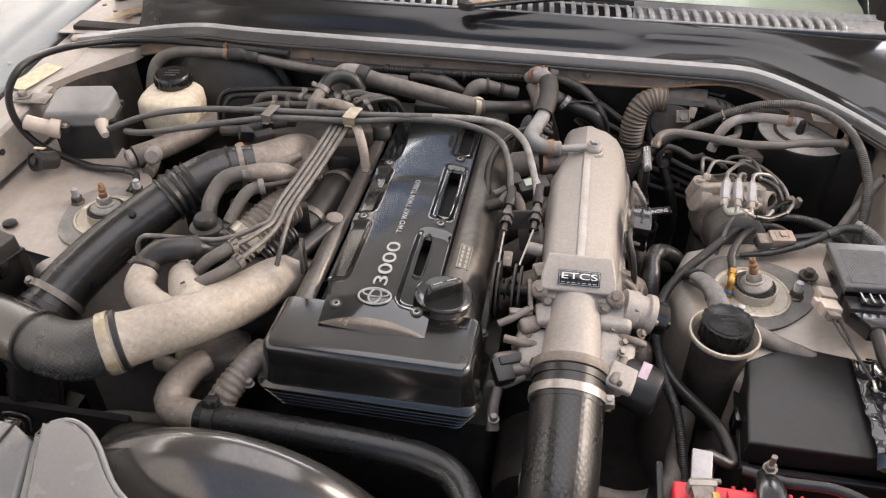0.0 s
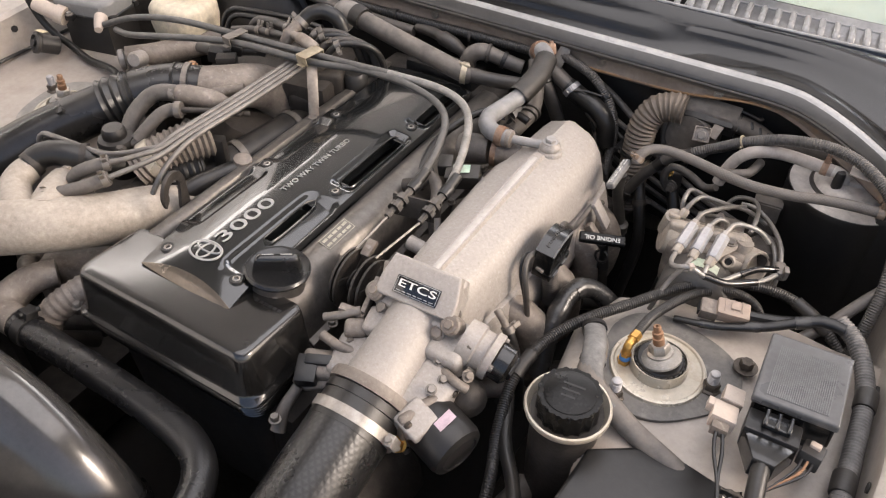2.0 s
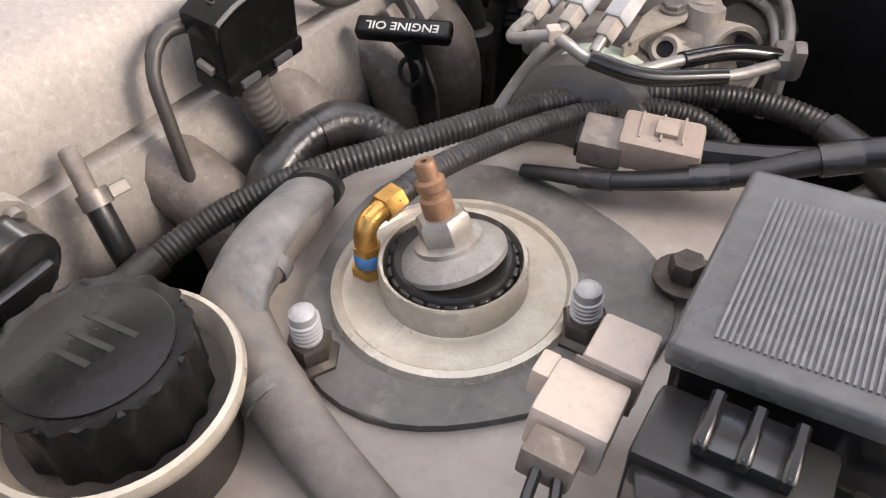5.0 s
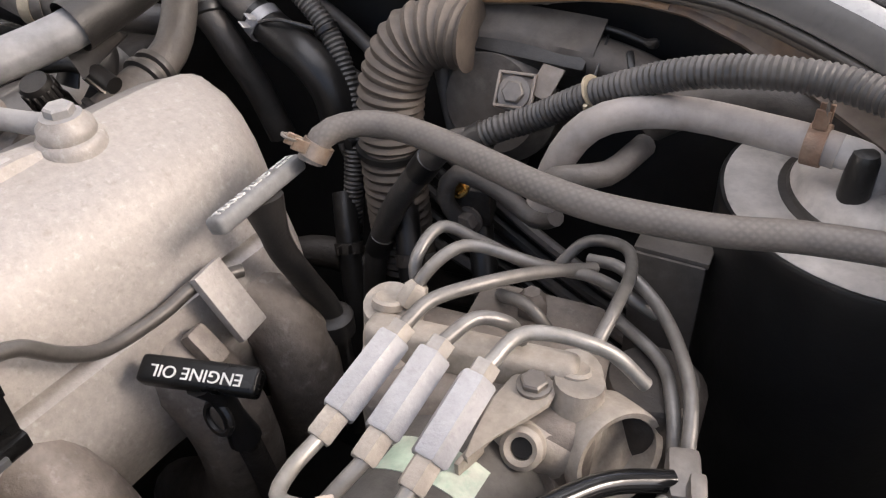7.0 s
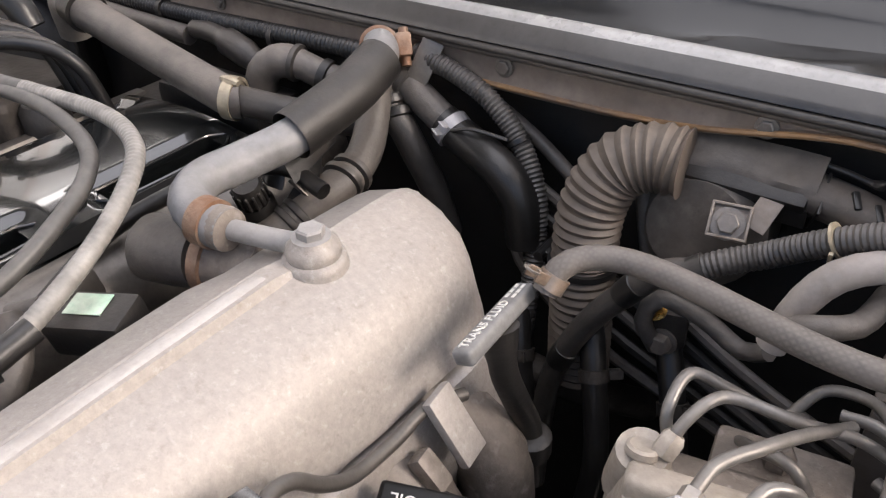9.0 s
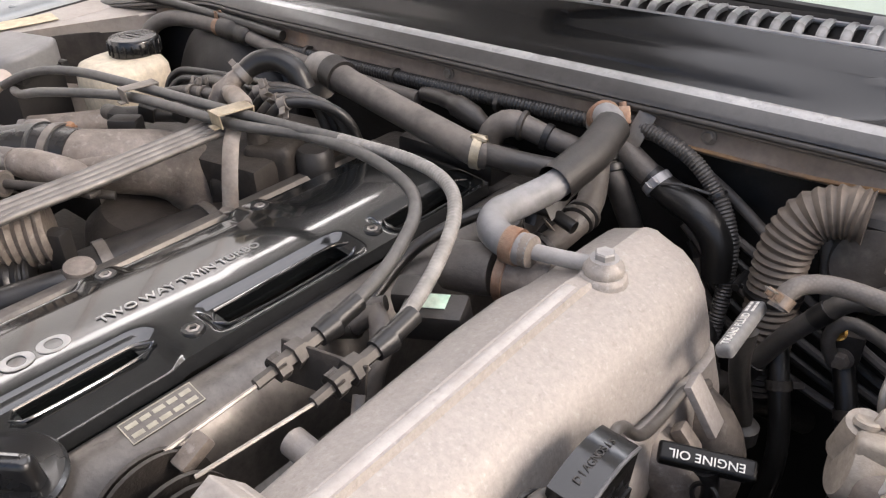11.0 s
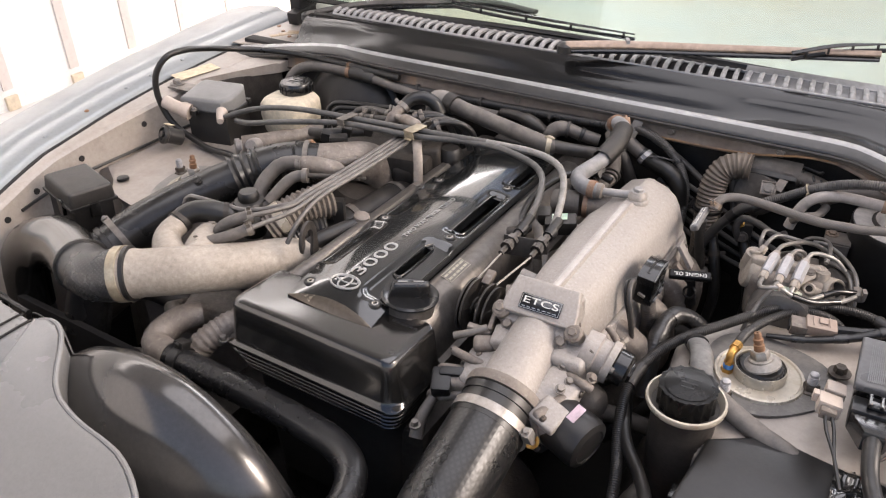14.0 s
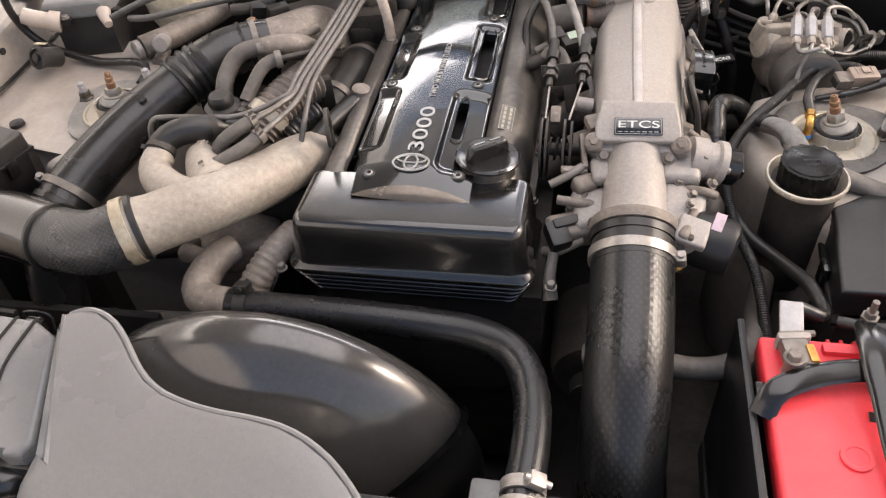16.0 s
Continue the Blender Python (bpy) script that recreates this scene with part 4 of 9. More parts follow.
for x, y in ((-0.0505, 0.677), (0.0505, 0.6805), (0.0475, 0.862), (0.047, 1.035), (-0.064, 0.862), (-0.060, 1.005)):
    z = plate_z(x, y)
    part("grommet", lathe([(0.0035, z - 0.002), (0.0035, z + 0.001), (0.0075, z + 0.0015), (0.0085, z), (0.0085, z - 0.003)], pose(x, y, 0), 20), dull_black, cover)
    part("screw", lathe([(0, z - 0.004), (0.004, z - 0.004), (0.005, z + 0.0012), (0.0035, z + 0.002), (0.003, z - 0.001), (0, z - 0.001)], pose(x, y, 0), 6), steel, cover)
for a, b, c, e in slots:
    rim = [(x, y, plate_z(x, y) - 0.0032) for x, y in ((a, c), (a, e), (b, e), (b, c), (a, c))]
    part("slot_rim", tube(rim, 0.0011, 6, 0.01), gloss_black, cover)
lettering("3000", 0.0255, pose(-0.003, 0.757, plate_z(0, 0.757) + 0.0008, 0, 1.6, 90), ink_silver, cover, width=0.091)
lettering("TWO WAY TWIN TURBO", 0.0108, pose(-0.004, 0.892, plate_z(0, 0.892) + 0.0009, 0, 1.5, 90), ink_silver, cover, width=0.135)
emb = tube([(-0.0045 + 0.0205 * math.cos(a), 0.692 + 0.0145 * math.sin(a), plate_z(0, 0.69) + 0.0004) for a in [2 * math.pi * i / 28 for i in range(29)]], 0.0014, 6, 0.004)
part("badge_ring", emb, ink_silver, cover, "plain silver oval badge")
emb = tube([(-0.0045 + 0.0075 * math.cos(a), 0.692 + 0.0125 * math.sin(a), plate_z(0, 0.69) + 0.0004) for a in [2 * math.pi * i / 28 for i in range(29)]], 0.0012, 6, 0.003)
emb = tube([(-0.0045 + 0.0165 * math.cos(a), 0.6975 + 0.0065 * math.sin(a), plate_z(0, 0.69) + 0.0004) for a in [2 * math.pi * i / 28 for i in range(29)]], 0.0012, 6, 0.003, bm=emb)
part("badge_inner", emb, ink_silver, cover)

# oil filler
cap = thing("oil_filler_cap", (0.085, 0.712, 0.845), "round black oil filler cap with a raised grip and printed letters", "oil cap")
cm = pose(0.078, 0.716, 0.846, -3, 4, 0)
part("neck", lathe([(0.034, -0.03), (0.031, 0.006), (0.024, 0.008), (0, 0.008)], cm, 32), cam_metal, cap, "grey metal filler neck")
part("disc", lathe([(0.024, 0.006), (0.034, 0.0075), (0.0368, 0.0095), (0.0368, 0.0115), (0.0345, 0.0135), (0.030, 0.0132), (0.027, 0.0120), (0, 0.0120)], cm, 48), satin_black, cap)
grip = box((0.056, 0.013, 0.021), (0, 0, 0.020), (0, 0, 38), bevel=0.005, seg=3, taper=0.82, m=cm)
part("grip", grip, satin_black, cap)
for k in (-1, 1):
    bar_m = cm @ pose(0, 0, 0.0309, 0, 0, 38)
    part("print_bar", box((0.013, 0.0016, 0.0004), (k * 0.010, 0.0012, 0), bevel=0, m=bar_m), ink_silver, cap)
info_label = solid("caution_label", box((0.017, 0.050, 0.0006), (0.0905, 0.808, 0.8455), (0, 17, 0), bevel=0.0), cam_metal, "worn grey printed label stuck on the cam cover", "label")
label_m = Matrix.Translation((0.0905, 0.808, 0.8459)) @ pose(0, 0, 0, 0, 17, 0)
for k in (-1, 1):
    part("border", box((0.0007, 0.050, 0.0004), (k * 0.0082, 0, 0), bevel=0, m=label_m), old_label, info_label, "pale printed border")
    part("border", box((0.0157, 0.0007, 0.0004), (0, k * 0.0246, 0), bevel=0, m=label_m), old_label, info_label, "pale printed border")
for i in range(5):
    for k in (-1, 1):
        part("print_bar", box((0.0032, 0.0066 + 0.001 * ((i + k) % 2), 0.0004), (k * 0.0036, -0.0185 + 0.0092 * i, 0), bevel=0, m=label_m), old_label, info_label)

# timing cover
tc = thing("timing_cover", (0.01, 0.62, 0.74), "satin black plastic timing belt cover with ribbed lower edge", "timing cover")


def tc_ring(grow, z, lift=0.0, r=0.022):
    """Rounded outline of the cover, larger by grow."""
    x0, x1, y0, y1 = -0.126 - grow, 0.132 + grow, 0.599 - grow, 0.696
    pts = []
    for cx, cy, a in ((x1 - r, y0 + r, -90), (x1 - r * 0.5, y1 - r * 0.5, 0), (x0 + r * 0.5, y1 - r * 0.5, 90), (x0 + r, y0 + r, 180)):
        rr = r if cy < 0.65 else r * 0.5
        for k in range(9):
            t = radians(a + 90 * k / 8)
            pts.append((cx + rr * math.cos(t), cy + rr * math.sin(t), z + lift * (cy + rr * math.sin(t) - 0.60)))
    return pts


shell = [tc_ring(-0.0130, 0.8490, -0.075, 0.010), tc_ring(-0.0085, 0.8487, -0.075, 0.012), tc_ring(-0.0055, 0.8475, -0.07, 0.013), tc_ring(-0.0030, 0.8445, -0.06, 0.014), tc_ring(-0.0010, 0.8390, -0.05, 0.015),
         tc_ring(0.0020, 0.815, -0.02, 0.018), tc_ring(0.0050, 0.793), tc_ring(0.0070, 0.7885), tc_ring(0.0105, 0.7860), tc_ring(0.0115, 0.7835), tc_ring(0.0105, 0.7810), tc_ring(0.006, 0.7795)]
part("hood", loft(shell, closed=True, cap=True), gloss_hood, tc, angle=50)
for k in range(4):
    z = 0.776 - 0.0105 * k
    g = 0.0085 - 0.0035 * k
    part("rib", loft([tc_ring(g - 0.007, z), tc_ring(g - 0.001, z - 0.0008), tc_ring(g, z - 0.0025), tc_ring(g - 0.001, z - 0.0045), tc_ring(g - 0.007, z - 0.006)], closed=True, cap=True), gloss_hood, tc, angle=60)
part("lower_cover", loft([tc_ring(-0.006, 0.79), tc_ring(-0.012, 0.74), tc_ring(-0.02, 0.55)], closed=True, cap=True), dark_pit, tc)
for k in range(6):
    part("stamped_bar", box((0.0045, 0.004, 0.0005), (0.082 + 0.0062 * k, 0.676, 0.8437), (-4.3, 0, 0), bevel=0), dull_black, tc, "embossed mark")
for x, y in ((-0.148, 0.60), (0.160, 0.60)):
    part("fixing_bolt", bolt((x, y, 0.772), r=0.005, h=0.008), dull_steel, tc)


# ---- intake plenum and throttle body ----
plenum = thing("intake_plenum", (0.245, 0.95, 0.78), "dusty cast aluminium intake plenum with a raised centre rib", "intake plenum")
sections = []
for y, kl, k, drop in ((0.752, 0.72, 0.72, 0.004), (0.775, 0.78, 0.78, 0.002), (0.85, 0.88, 0.88, 0.001), (0.95, 0.94, 0.97, 0.0), (1.0, 0.92, 0.99, 0.0), (1.02, 0.80, 1.02, 0.0), (1.04, 0.75, 1.04, -0.001), (1.085, 0.72, 1.06, 0.0),
                       (1.104, 0.71, 1.04, 0.001), (1.117, 0.70, 0.95, 0.002), (1.127, 0.69, 0.80, 0.004), (1.134, 0.66, 0.58, 0.007), (1.138, 0.60, 0.38, 0.013), (1.140, 0.55, 0.30, 0.050)):
    rib = 0.0045 if 0.77 < y < 1.03 else 0.0005
    prof = [(-0.045, 0.775), (-0.055, 0.80), (-0.057, 0.83), (-0.055, 0.856), (-0.049, 0.869), (-0.040, 0.8765), (-0.0085, 0.884), (-0.0065, 0.8845 + rib), (0.0065, 0.8845 + rib), (0.0085, 0.884),
            (0.034, 0.8775), (0.046, 0.8695), (0.054, 0.856), (0.061, 0.834), (0.064, 0.8205), (0.057, 0.819), (0.057, 0.8165), (0.068, 0.8135), (0.075, 0.79), (0.078, 0.77), (0.07, 0.74), (0.02, 0.725), (-0.03, 0.74)]
    sections.append([(0.2435 + a * (kl if a < 0 else k), y, (z - drop) if z > 0.8 else z) for a, z in prof])
part("chamber", loft(sections, closed=True, cap=True), cast, plenum, angle=32)
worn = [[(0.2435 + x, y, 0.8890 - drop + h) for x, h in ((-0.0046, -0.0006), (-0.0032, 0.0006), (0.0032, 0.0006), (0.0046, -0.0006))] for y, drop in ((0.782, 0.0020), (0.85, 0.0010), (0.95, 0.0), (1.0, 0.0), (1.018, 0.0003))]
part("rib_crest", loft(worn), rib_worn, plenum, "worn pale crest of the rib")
for i, y in enumerate((0.86, 0.94, 1.02, 1.075)):
    run = tube([(0.295, y, 0.79), (0.325, y + 0.004, 0.772), (0.335, y + 0.006, 0.735), (0.32, y + 0.008, 0.68), (0.25, y + 0.01, 0.62)], 0.022, 14, 0.012)
    part("runner", run, cast_dark, plenum, "stained cast intake runner")
for i, y in enumerate((0.84, 0.93, 1.02, 1.10)):
    part("runner", tube([(0.20, y, 0.79), (0.17, y, 0.775), (0.14, y, 0.75)], 0.021, 14, 0.012), cast_dark, plenum)
part("web", box((0.040, 0.019, 0.006), (0.331, 1.048, 0.815), (0, 58, 6), bevel=0.0015), cast, plenum)
part("web", box((0.022, 0.012, 0.010), (0.330, 1.028, 0.800), (0, 50, 6), bevel=0.003), cast_dark, plenum)
flange = box((0.074, 0.022, 0.048), (0.2435, 0.764, 0.850), (30, 0, 0), bevel=0.006, seg=3)
box((0.106, 0.018, 0.040), (0.246, 0.750, 0.842), (22, 0, 0), bevel=0.005, seg=3, bm=flange)
part("front_flange", flange, cast, plenum)
seat = prism([(-0.047, -0.017), (0.047, -0.017), (0.046, 0.004), (0.040, 0.030), (-0.040, 0.030), (-0.046, 0.004)], -0.030, -0.0012, 0.0035, 3, m=pose(0.2430, 0.7485, 0.8818, 39, 0, 2))
part("badge_seat", seat, cast, plenum, "sloped flat that carries the badge")
part("collar_band", box((0.084, 0.012, 0.030), (0.2435, 0.779, 0.8735), (6, 0, 0), bevel=0.005, seg=3), cast, plenum)
for k in (-1, 1):
    part("flange_ear", lathe([(0, -0.012), (0.011, -0.012), (0.011, 0.006), (0.009, 0.008), (0, 0.008)], pose(0.2430 + 0.047 * k, 0.742, 0.862, 40, 0, 0), 18), cast_dark, plenum)
    part("flange_bolt", bolt((0.2430 + 0.047 * k, 0.737, 0.868), (40, 0, 0), 0.0055, 0.006, 0.0085), cast_dark, plenum)
plate_m = pose(0.2430, 0.7485, 0.8818, 39, 0, 2)
badge = part("badge_plate", box((0.052, 0.0195, 0.0022), bevel=0.0008, m=plate_m), gloss_black, plenum, "black plate with white letters")
lettering("ETCS", 0.0112, plate_m @ pose(0, 0.0018, 0.0012), ink_white, badge, width=0.044)
for k in range(7):
    part("print_bar", box((0.0048 - 0.001 * (k % 2), 0.0009, 0.0003), (-0.0195 + 0.0065 * k, -0.0062, 0.0012), bevel=0, m=plate_m), ink_silver, badge)
for w_, h_, x_, y_ in ((0.0490, 0.0005, 0, 0.0085), (0.0490, 0.0005, 0, -0.0085), (0.0005, 0.0170, 0.0245, 0), (0.0005, 0.0170, -0.0245, 0)):
    part("frame_line", box((w_, h_, 0.0003), (x_, y_, 0.0012), bevel=0, m=plate_m), ink_silver, badge)
boss = lathe([(0.0185, 0.872), (0.0165, 0.884), (0.0158, 0.8875), (0.0136, 0.8885), (0.0140, 0.8905), (0.0132, 0.8945), (0.0108, 0.8965), (0.0098, 0.899), (0, 0.899)], pose(0.251, 1.046, 0), 28)
part("banjo_boss", boss, cast, plenum, angle=60)
part("banjo_bolt", bolt((0.251, 1.046, 0.8975), r=0.0072, h=0.0065), bracket_grey, plenum)
part("boss_tang", box((0.012, 0.003, 0.001), (0.268, 1.058, 0.8795), (0, 8, 25), bevel=0.0004), dull_steel, plenum)
part("corner_tab", box((0.012, 0.010, 0.008), (0.243, 1.134, 0.869), (12, 0, 0), bevel=0.002), cast, plenum)
part("groove_pipe", tube([(0.326, 1.064, 0.820), (0.319, 1.042, 0.825), (0.318, 1.018, 0.8235), (0.318, 0.989, 0.828), (0.318, 0.972, 0.840), (0.317, 0.958, 0.856), (0.318, 0.945, 0.861), (0.324, 0.935, 0.857)], 0.0036, 10, 0.004), vac_grey, plenum, "dull metal breather pipe")
for p in ((0.196, 0.752, 0.845), (0.205, 0.757, 0.862), (0.283, 0.757, 0.862), (0.300, 0.752, 0.84), (0.294, 0.745, 0.83), (0.200, 0.742, 0.83)):
    part("flange_bolt", bolt(p, (50, 0, 0), 0.006, 0.006, 0.009), cast_dark, plenum)
for y in (0.84, 0.985):
    nip = tube([(0.192, y, 0.845), (0.172, y, 0.848)], 0.009, 14, 0.006)
    part("side_nipple", nip, cast, plenum)
part("vacuum_nipple", tube([(0.306, 0.812, 0.832), (0.316, 0.808, 0.826), (0.323, 0.805, 0.818)], 0.0045, 12, 0.004), cast_dark, plenum)
part("rear_outlet", tube([(0.212, 1.047, 0.860), (0.192, 1.043, 0.860), (0.176, 1.040, 0.860)], [(0, 0.021), (0.6, 0.018), (1, 0.0185)], 24, 0.006), cast_dark, plenum, "stained rear outlet")

tb = thing("throttle_valve", (0.244, 0.70, 0.76), "dusty cast aluminium throttle body with a black control motor", "throttle body")
barrel = tube([(0.243, 0.757, 0.838), (0.2435, 0.72, 0.830), (0.244, 0.68, 0.815), (0.244, 0.635, 0.799)], [(0, 0.037), (0.2, 0.033), (0.6, 0.036), (1, 0.0415)], 32, 0.008)
part("barrel", barrel, cast, tb)
part("collar", lathe([(0.040, -0.004), (0.0455, -0.004), (0.0455, 0.005), (0.040, 0.005)], facing((0.244, 0.648, 0.8035), (0, 0.94, 0.33)), 36), rubber, tb)
part("body_block", box((0.082, 0.086, 0.050), (0.250, 0.694, 0.800), (16, 0, 0), bevel=0.014, seg=4), cast, tb)
part("inlet_flange", lathe([(0.036, -0.006), (0.047, -0.006), (0.048, 0.0), (0.047, 0.006), (0.036, 0.007)], facing((0.244, 0.660, 0.808), (0, 0.94, 0.33)), 40), cast_dark, tb)
part("motor_block", box((0.050, 0.080, 0.046), (0.292, 0.682, 0.802), (14, 6, -8), bevel=0.012, seg=4), cast, tb)
part("motor_shelf", box((0.034, 0.034, 0.012), (0.304, 0.652, 0.817), (16, 10, -14), bevel=0.004, seg=3), cast, tb)
part("sensor_block", box((0.044, 0.052, 0.036), (0.292, 0.740, 0.832), (14, 0, 0), bevel=0.010, seg=4), cast, tb)
part("linkage_block", box((0.046, 0.052, 0.036), (0.200, 0.690, 0.802), (14, -4, 10), bevel=0.010, seg=4), cast, tb)
part("valve_block", box((0.058, 0.034, 0.034), (0.178, 0.672, 0.792), (14, 0, 22), bevel=0.009, seg=4), cast_dark, tb)
part("upper_boss", box((0.022, 0.032, 0.018), (0.206, 0.724, 0.836), (14, -10, 8), bevel=0.007, seg=4), cast, tb)
part("pivot_boss", box((0.026, 0.022, 0.024), (0.188, 0.712, 0.824), (20, 0, 30), bevel=0.008, seg=4), cast_dark, tb)
for p in ((0.290, 0.715, 0.833), (0.302, 0.682, 0.83), (0.300, 0.665, 0.818), (0.283, 0.655, 0.80), (0.305, 0.70, 0.828)):
    part("housing_screw", bolt(p, (15, 20, 0), 0.0045, 0.006), dull_steel, tb)
mm = facing((0.303, 0.672, 0.795), (0.93, -0.30, -0.10)) @ Matrix.Diagonal((0.9, 0.9, 0.9, 1))
part("motor_flange", box((0.078, 0.066, 0.014), (0, 0, -0.002), bevel=0.006, seg=3, m=mm), cast_dark, tb)
for a, b in ((-0.033, -0.027), (0.033, -0.027), (-0.033, 0.027), (0.033, 0.027)):
    part("motor_screw", lathe([(0, 0.004), (0.005, 0.004), (0.005, 0.008), (0.003, 0.010), (0, 0.010)], mm @ pose(a, b, 0), 8), dark_bolt, tb)
motor = part("control_motor", lathe([(0.033, 0.004), (0.0345, 0.010), (0.0345, 0.048), (0.032, 0.055), (0.024, 0.058), (0.022, 0.0565), (0.012, 0.058), (0, 0.0582)], mm, 40), dull_black, tb, "round black motor can")
lm = Matrix.Translation((0.331, 0.6615, 0.8250)) @ pose(0, 0, 0, 22, 6, -18)
part("motor_label", box((0.011, 0.021, 0.0008), bevel=0.0002, m=lm), pink_label, motor, "pink and white sticker")
tm = facing((0.305, 0.748, 0.842), (0.96, 0.05, -0.26))
part("sensor_body", lathe([(0, -0.005), (0.024, -0.005), (0.025, 0.012), (0.022, 0.014), (0.022, 0.024), (0.026, 0.026), (0.026, 0.034), (0, 0.034)], tm, 28), cast, tb, "pale throttle position sensor")
part("sensor_plug", lathe([(0.019, 0.034), (0.021, 0.036), (0.021, 0.050), (0.016, 0.054), (0, 0.054)], tm, 20), satin_black, tb, "black connector end")
part("sensor_wing", box((0.026, 0.012, 0.016), (0, 0, 0.050), bevel=0.003, m=tm), satin_black, tb)
for a in (40, 160, 280):
    part("sensor_screw", lathe([(0, 0.034), (0.0045, 0.034), (0.004, 0.038), (0, 0.038)], tm @ pose(0.020 * math.cos(radians(a)), 0.020 * math.sin(radians(a)), 0), 10), dull_steel, tb)
part("lower_dome", lathe([(0.0, 0.018), (0.012, 0.016), (0.021, 0.006), (0.021, -0.01), (0, -0.01)], facing((0.325, 0.715, 0.798), (0.5, -0.5, 0.7)), 20), grime_shade_metal, tb)
part("drain_plug", bolt((0.291, 0.637, 0.785), (60, 30, 0), 0.007, 0.008), brass, tb, "brass hose screw")
for at, turn, r in (((0.208, 0.735, 0.850), (40, 0, 0), 0.006), ((0.278, 0.733, 0.852), (40, 10, 0), 0.006), ((0.190, 0.700, 0.818), (20, -20, 0), 0.005), ((0.176, 0.690, 0.807), (10, -10, 0), 0.005), ((0.200, 0.664, 0.812), (25, -15, 0), 0.0045), ((0.316, 0.735, 0.852), (20, 20, 0), 0.0045), ((0.325, 0.715, 0.832), (10, 40, 0), 0.005), ((0.272, 0.650, 0.828), (40, 25, 0), 0.0045)):
    part("housing_bolt", bolt(at, turn, r, 0.006), dark_bolt if r < 0.005 else cast_dark, tb)
for pts, r in (([(0.200, 0.690, 0.815), (0.180, 0.685, 0.822), (0.160, 0.688, 0.822)], 0.0055), ([(0.300, 0.71, 0.828), (0.318, 0.702, 0.832), (0.330, 0.705, 0.825)], 0.005), ([(0.190, 0.66, 0.79), (0.165, 0.648, 0.782), (0.148, 0.652, 0.775)], 0.006)):
    part("spigot", tube(pts, r, 12, 0.004), cast_dark, tb)
# cable pulley and links on the engine side
pm = facing((0.168, 0.768, 0.832), (-1, 0, 0))
for d, r in ((-0.002, 0.032), (0.006, 0.034), (0.026, 0.036), (0.032, 0.035)):
    part("pulley", lathe([(r - 0.011, d), (r - 0.002, d - 0.0008), (r + 0.001, d - 0.0014), (r + 0.0014, d), (r + 0.001, d + 0.0014), (r - 0.002, d + 0.0008), (r - 0.011, d)], pm, 44), grime_shade_metal, tb, "grimy steel cable quadrant")
    for a in (20, 140, 250):
        part("pulley_arm", box((r - 0.006, 0.008, 0.0016), ((r - 0.006) / 2, 0, 0), bevel=0.0005, seg=1, m=pm @ pose(0, 0, d, 0, 0, a + 300 * d)), grime_shade_metal, tb)
part("pulley_shaft", lathe([(0, -0.02), (0.008, -0.02), (0.008, 0.034), (0.004, 0.038), (0, 0.038)], pm, 16), grime_shade_metal, tb)
part("return_spring", tube([(0.165 - 0.0012 * k, 0.768 + 0.013 * math.cos(k * 0.9), 0.832 + 0.013 * math.sin(k * 0.9)) for k in range(24)], 0.0014, 6, 0.004), grime_shade_metal, tb)
for size, at, turn in (((0.006, 0.045, 0.012), (0.185, 0.745, 0.846), (20, 0, 10)), ((0.03, 0.010, 0.006), (0.176, 0.722, 0.838), (0, 10, 15)), ((0.012, 0.022, 0.008), (0.150, 0.792, 0.863), (25, 0, 0)), ((0.020, 0.020, 0.010), (0.196, 0.772, 0.868), (15, 0, 25))):
    part("lever", box(size, at, turn, bevel=0.002), cast_dark, tb)
part("idle_screw", tube([(0.186, 0.725, 0.842), (0.165, 0.712, 0.834), (0.150, 0.705, 0.829)], 0.005, 10, 0.005), dull_steel, tb)
conn = box((0.024, 0.032, 0.022), (0.163, 0.655, 0.798), (20, 0, 25), bevel=0.004, seg=2)
box((0.030, 0.012, 0.026), (0.170, 0.668, 0.802), (20, 0, 25), bevel=0.003, bm=conn)
part("connector", conn, dull_black, tb, "black wiring connector")
part("connector_boot", tube([(0.160, 0.64, 0.785), (0.157, 0.618, 0.77), (0.160, 0.60, 0.752)], [(0, 0.006), (0.5, 0.007), (1, 0.0085)], 10, 0.006), old_rubber, tb)
th = thing("throttle_hose", (0.245, 0.5, 0.7), "black braided air hose running down from the throttle body", "hose")
part("hose", tube([(0.244, 0.640, 0.801), (0.2442, 0.595, 0.789), (0.244, 0.55, 0.776), (0.243, 0.505, 0.757), (0.242, 0.465, 0.725), (0.242, 0.435, 0.68), (0.242, 0.42, 0.62), (0.243, 0.415, 0.52)], 0.0435, 40, 0.01), braid, th)
part("worm_clip", band((0.244, 0.627, 0.796), (0, -0.94, -0.33), 0.0456, 0.011, spin=10), steel, th, "bright steel worm clip")
part("end_cuff", tube([(0.244, 0.641, 0.8013), (0.2441, 0.612, 0.7935)], 0.0441, 40, 0.004), rubber, th)

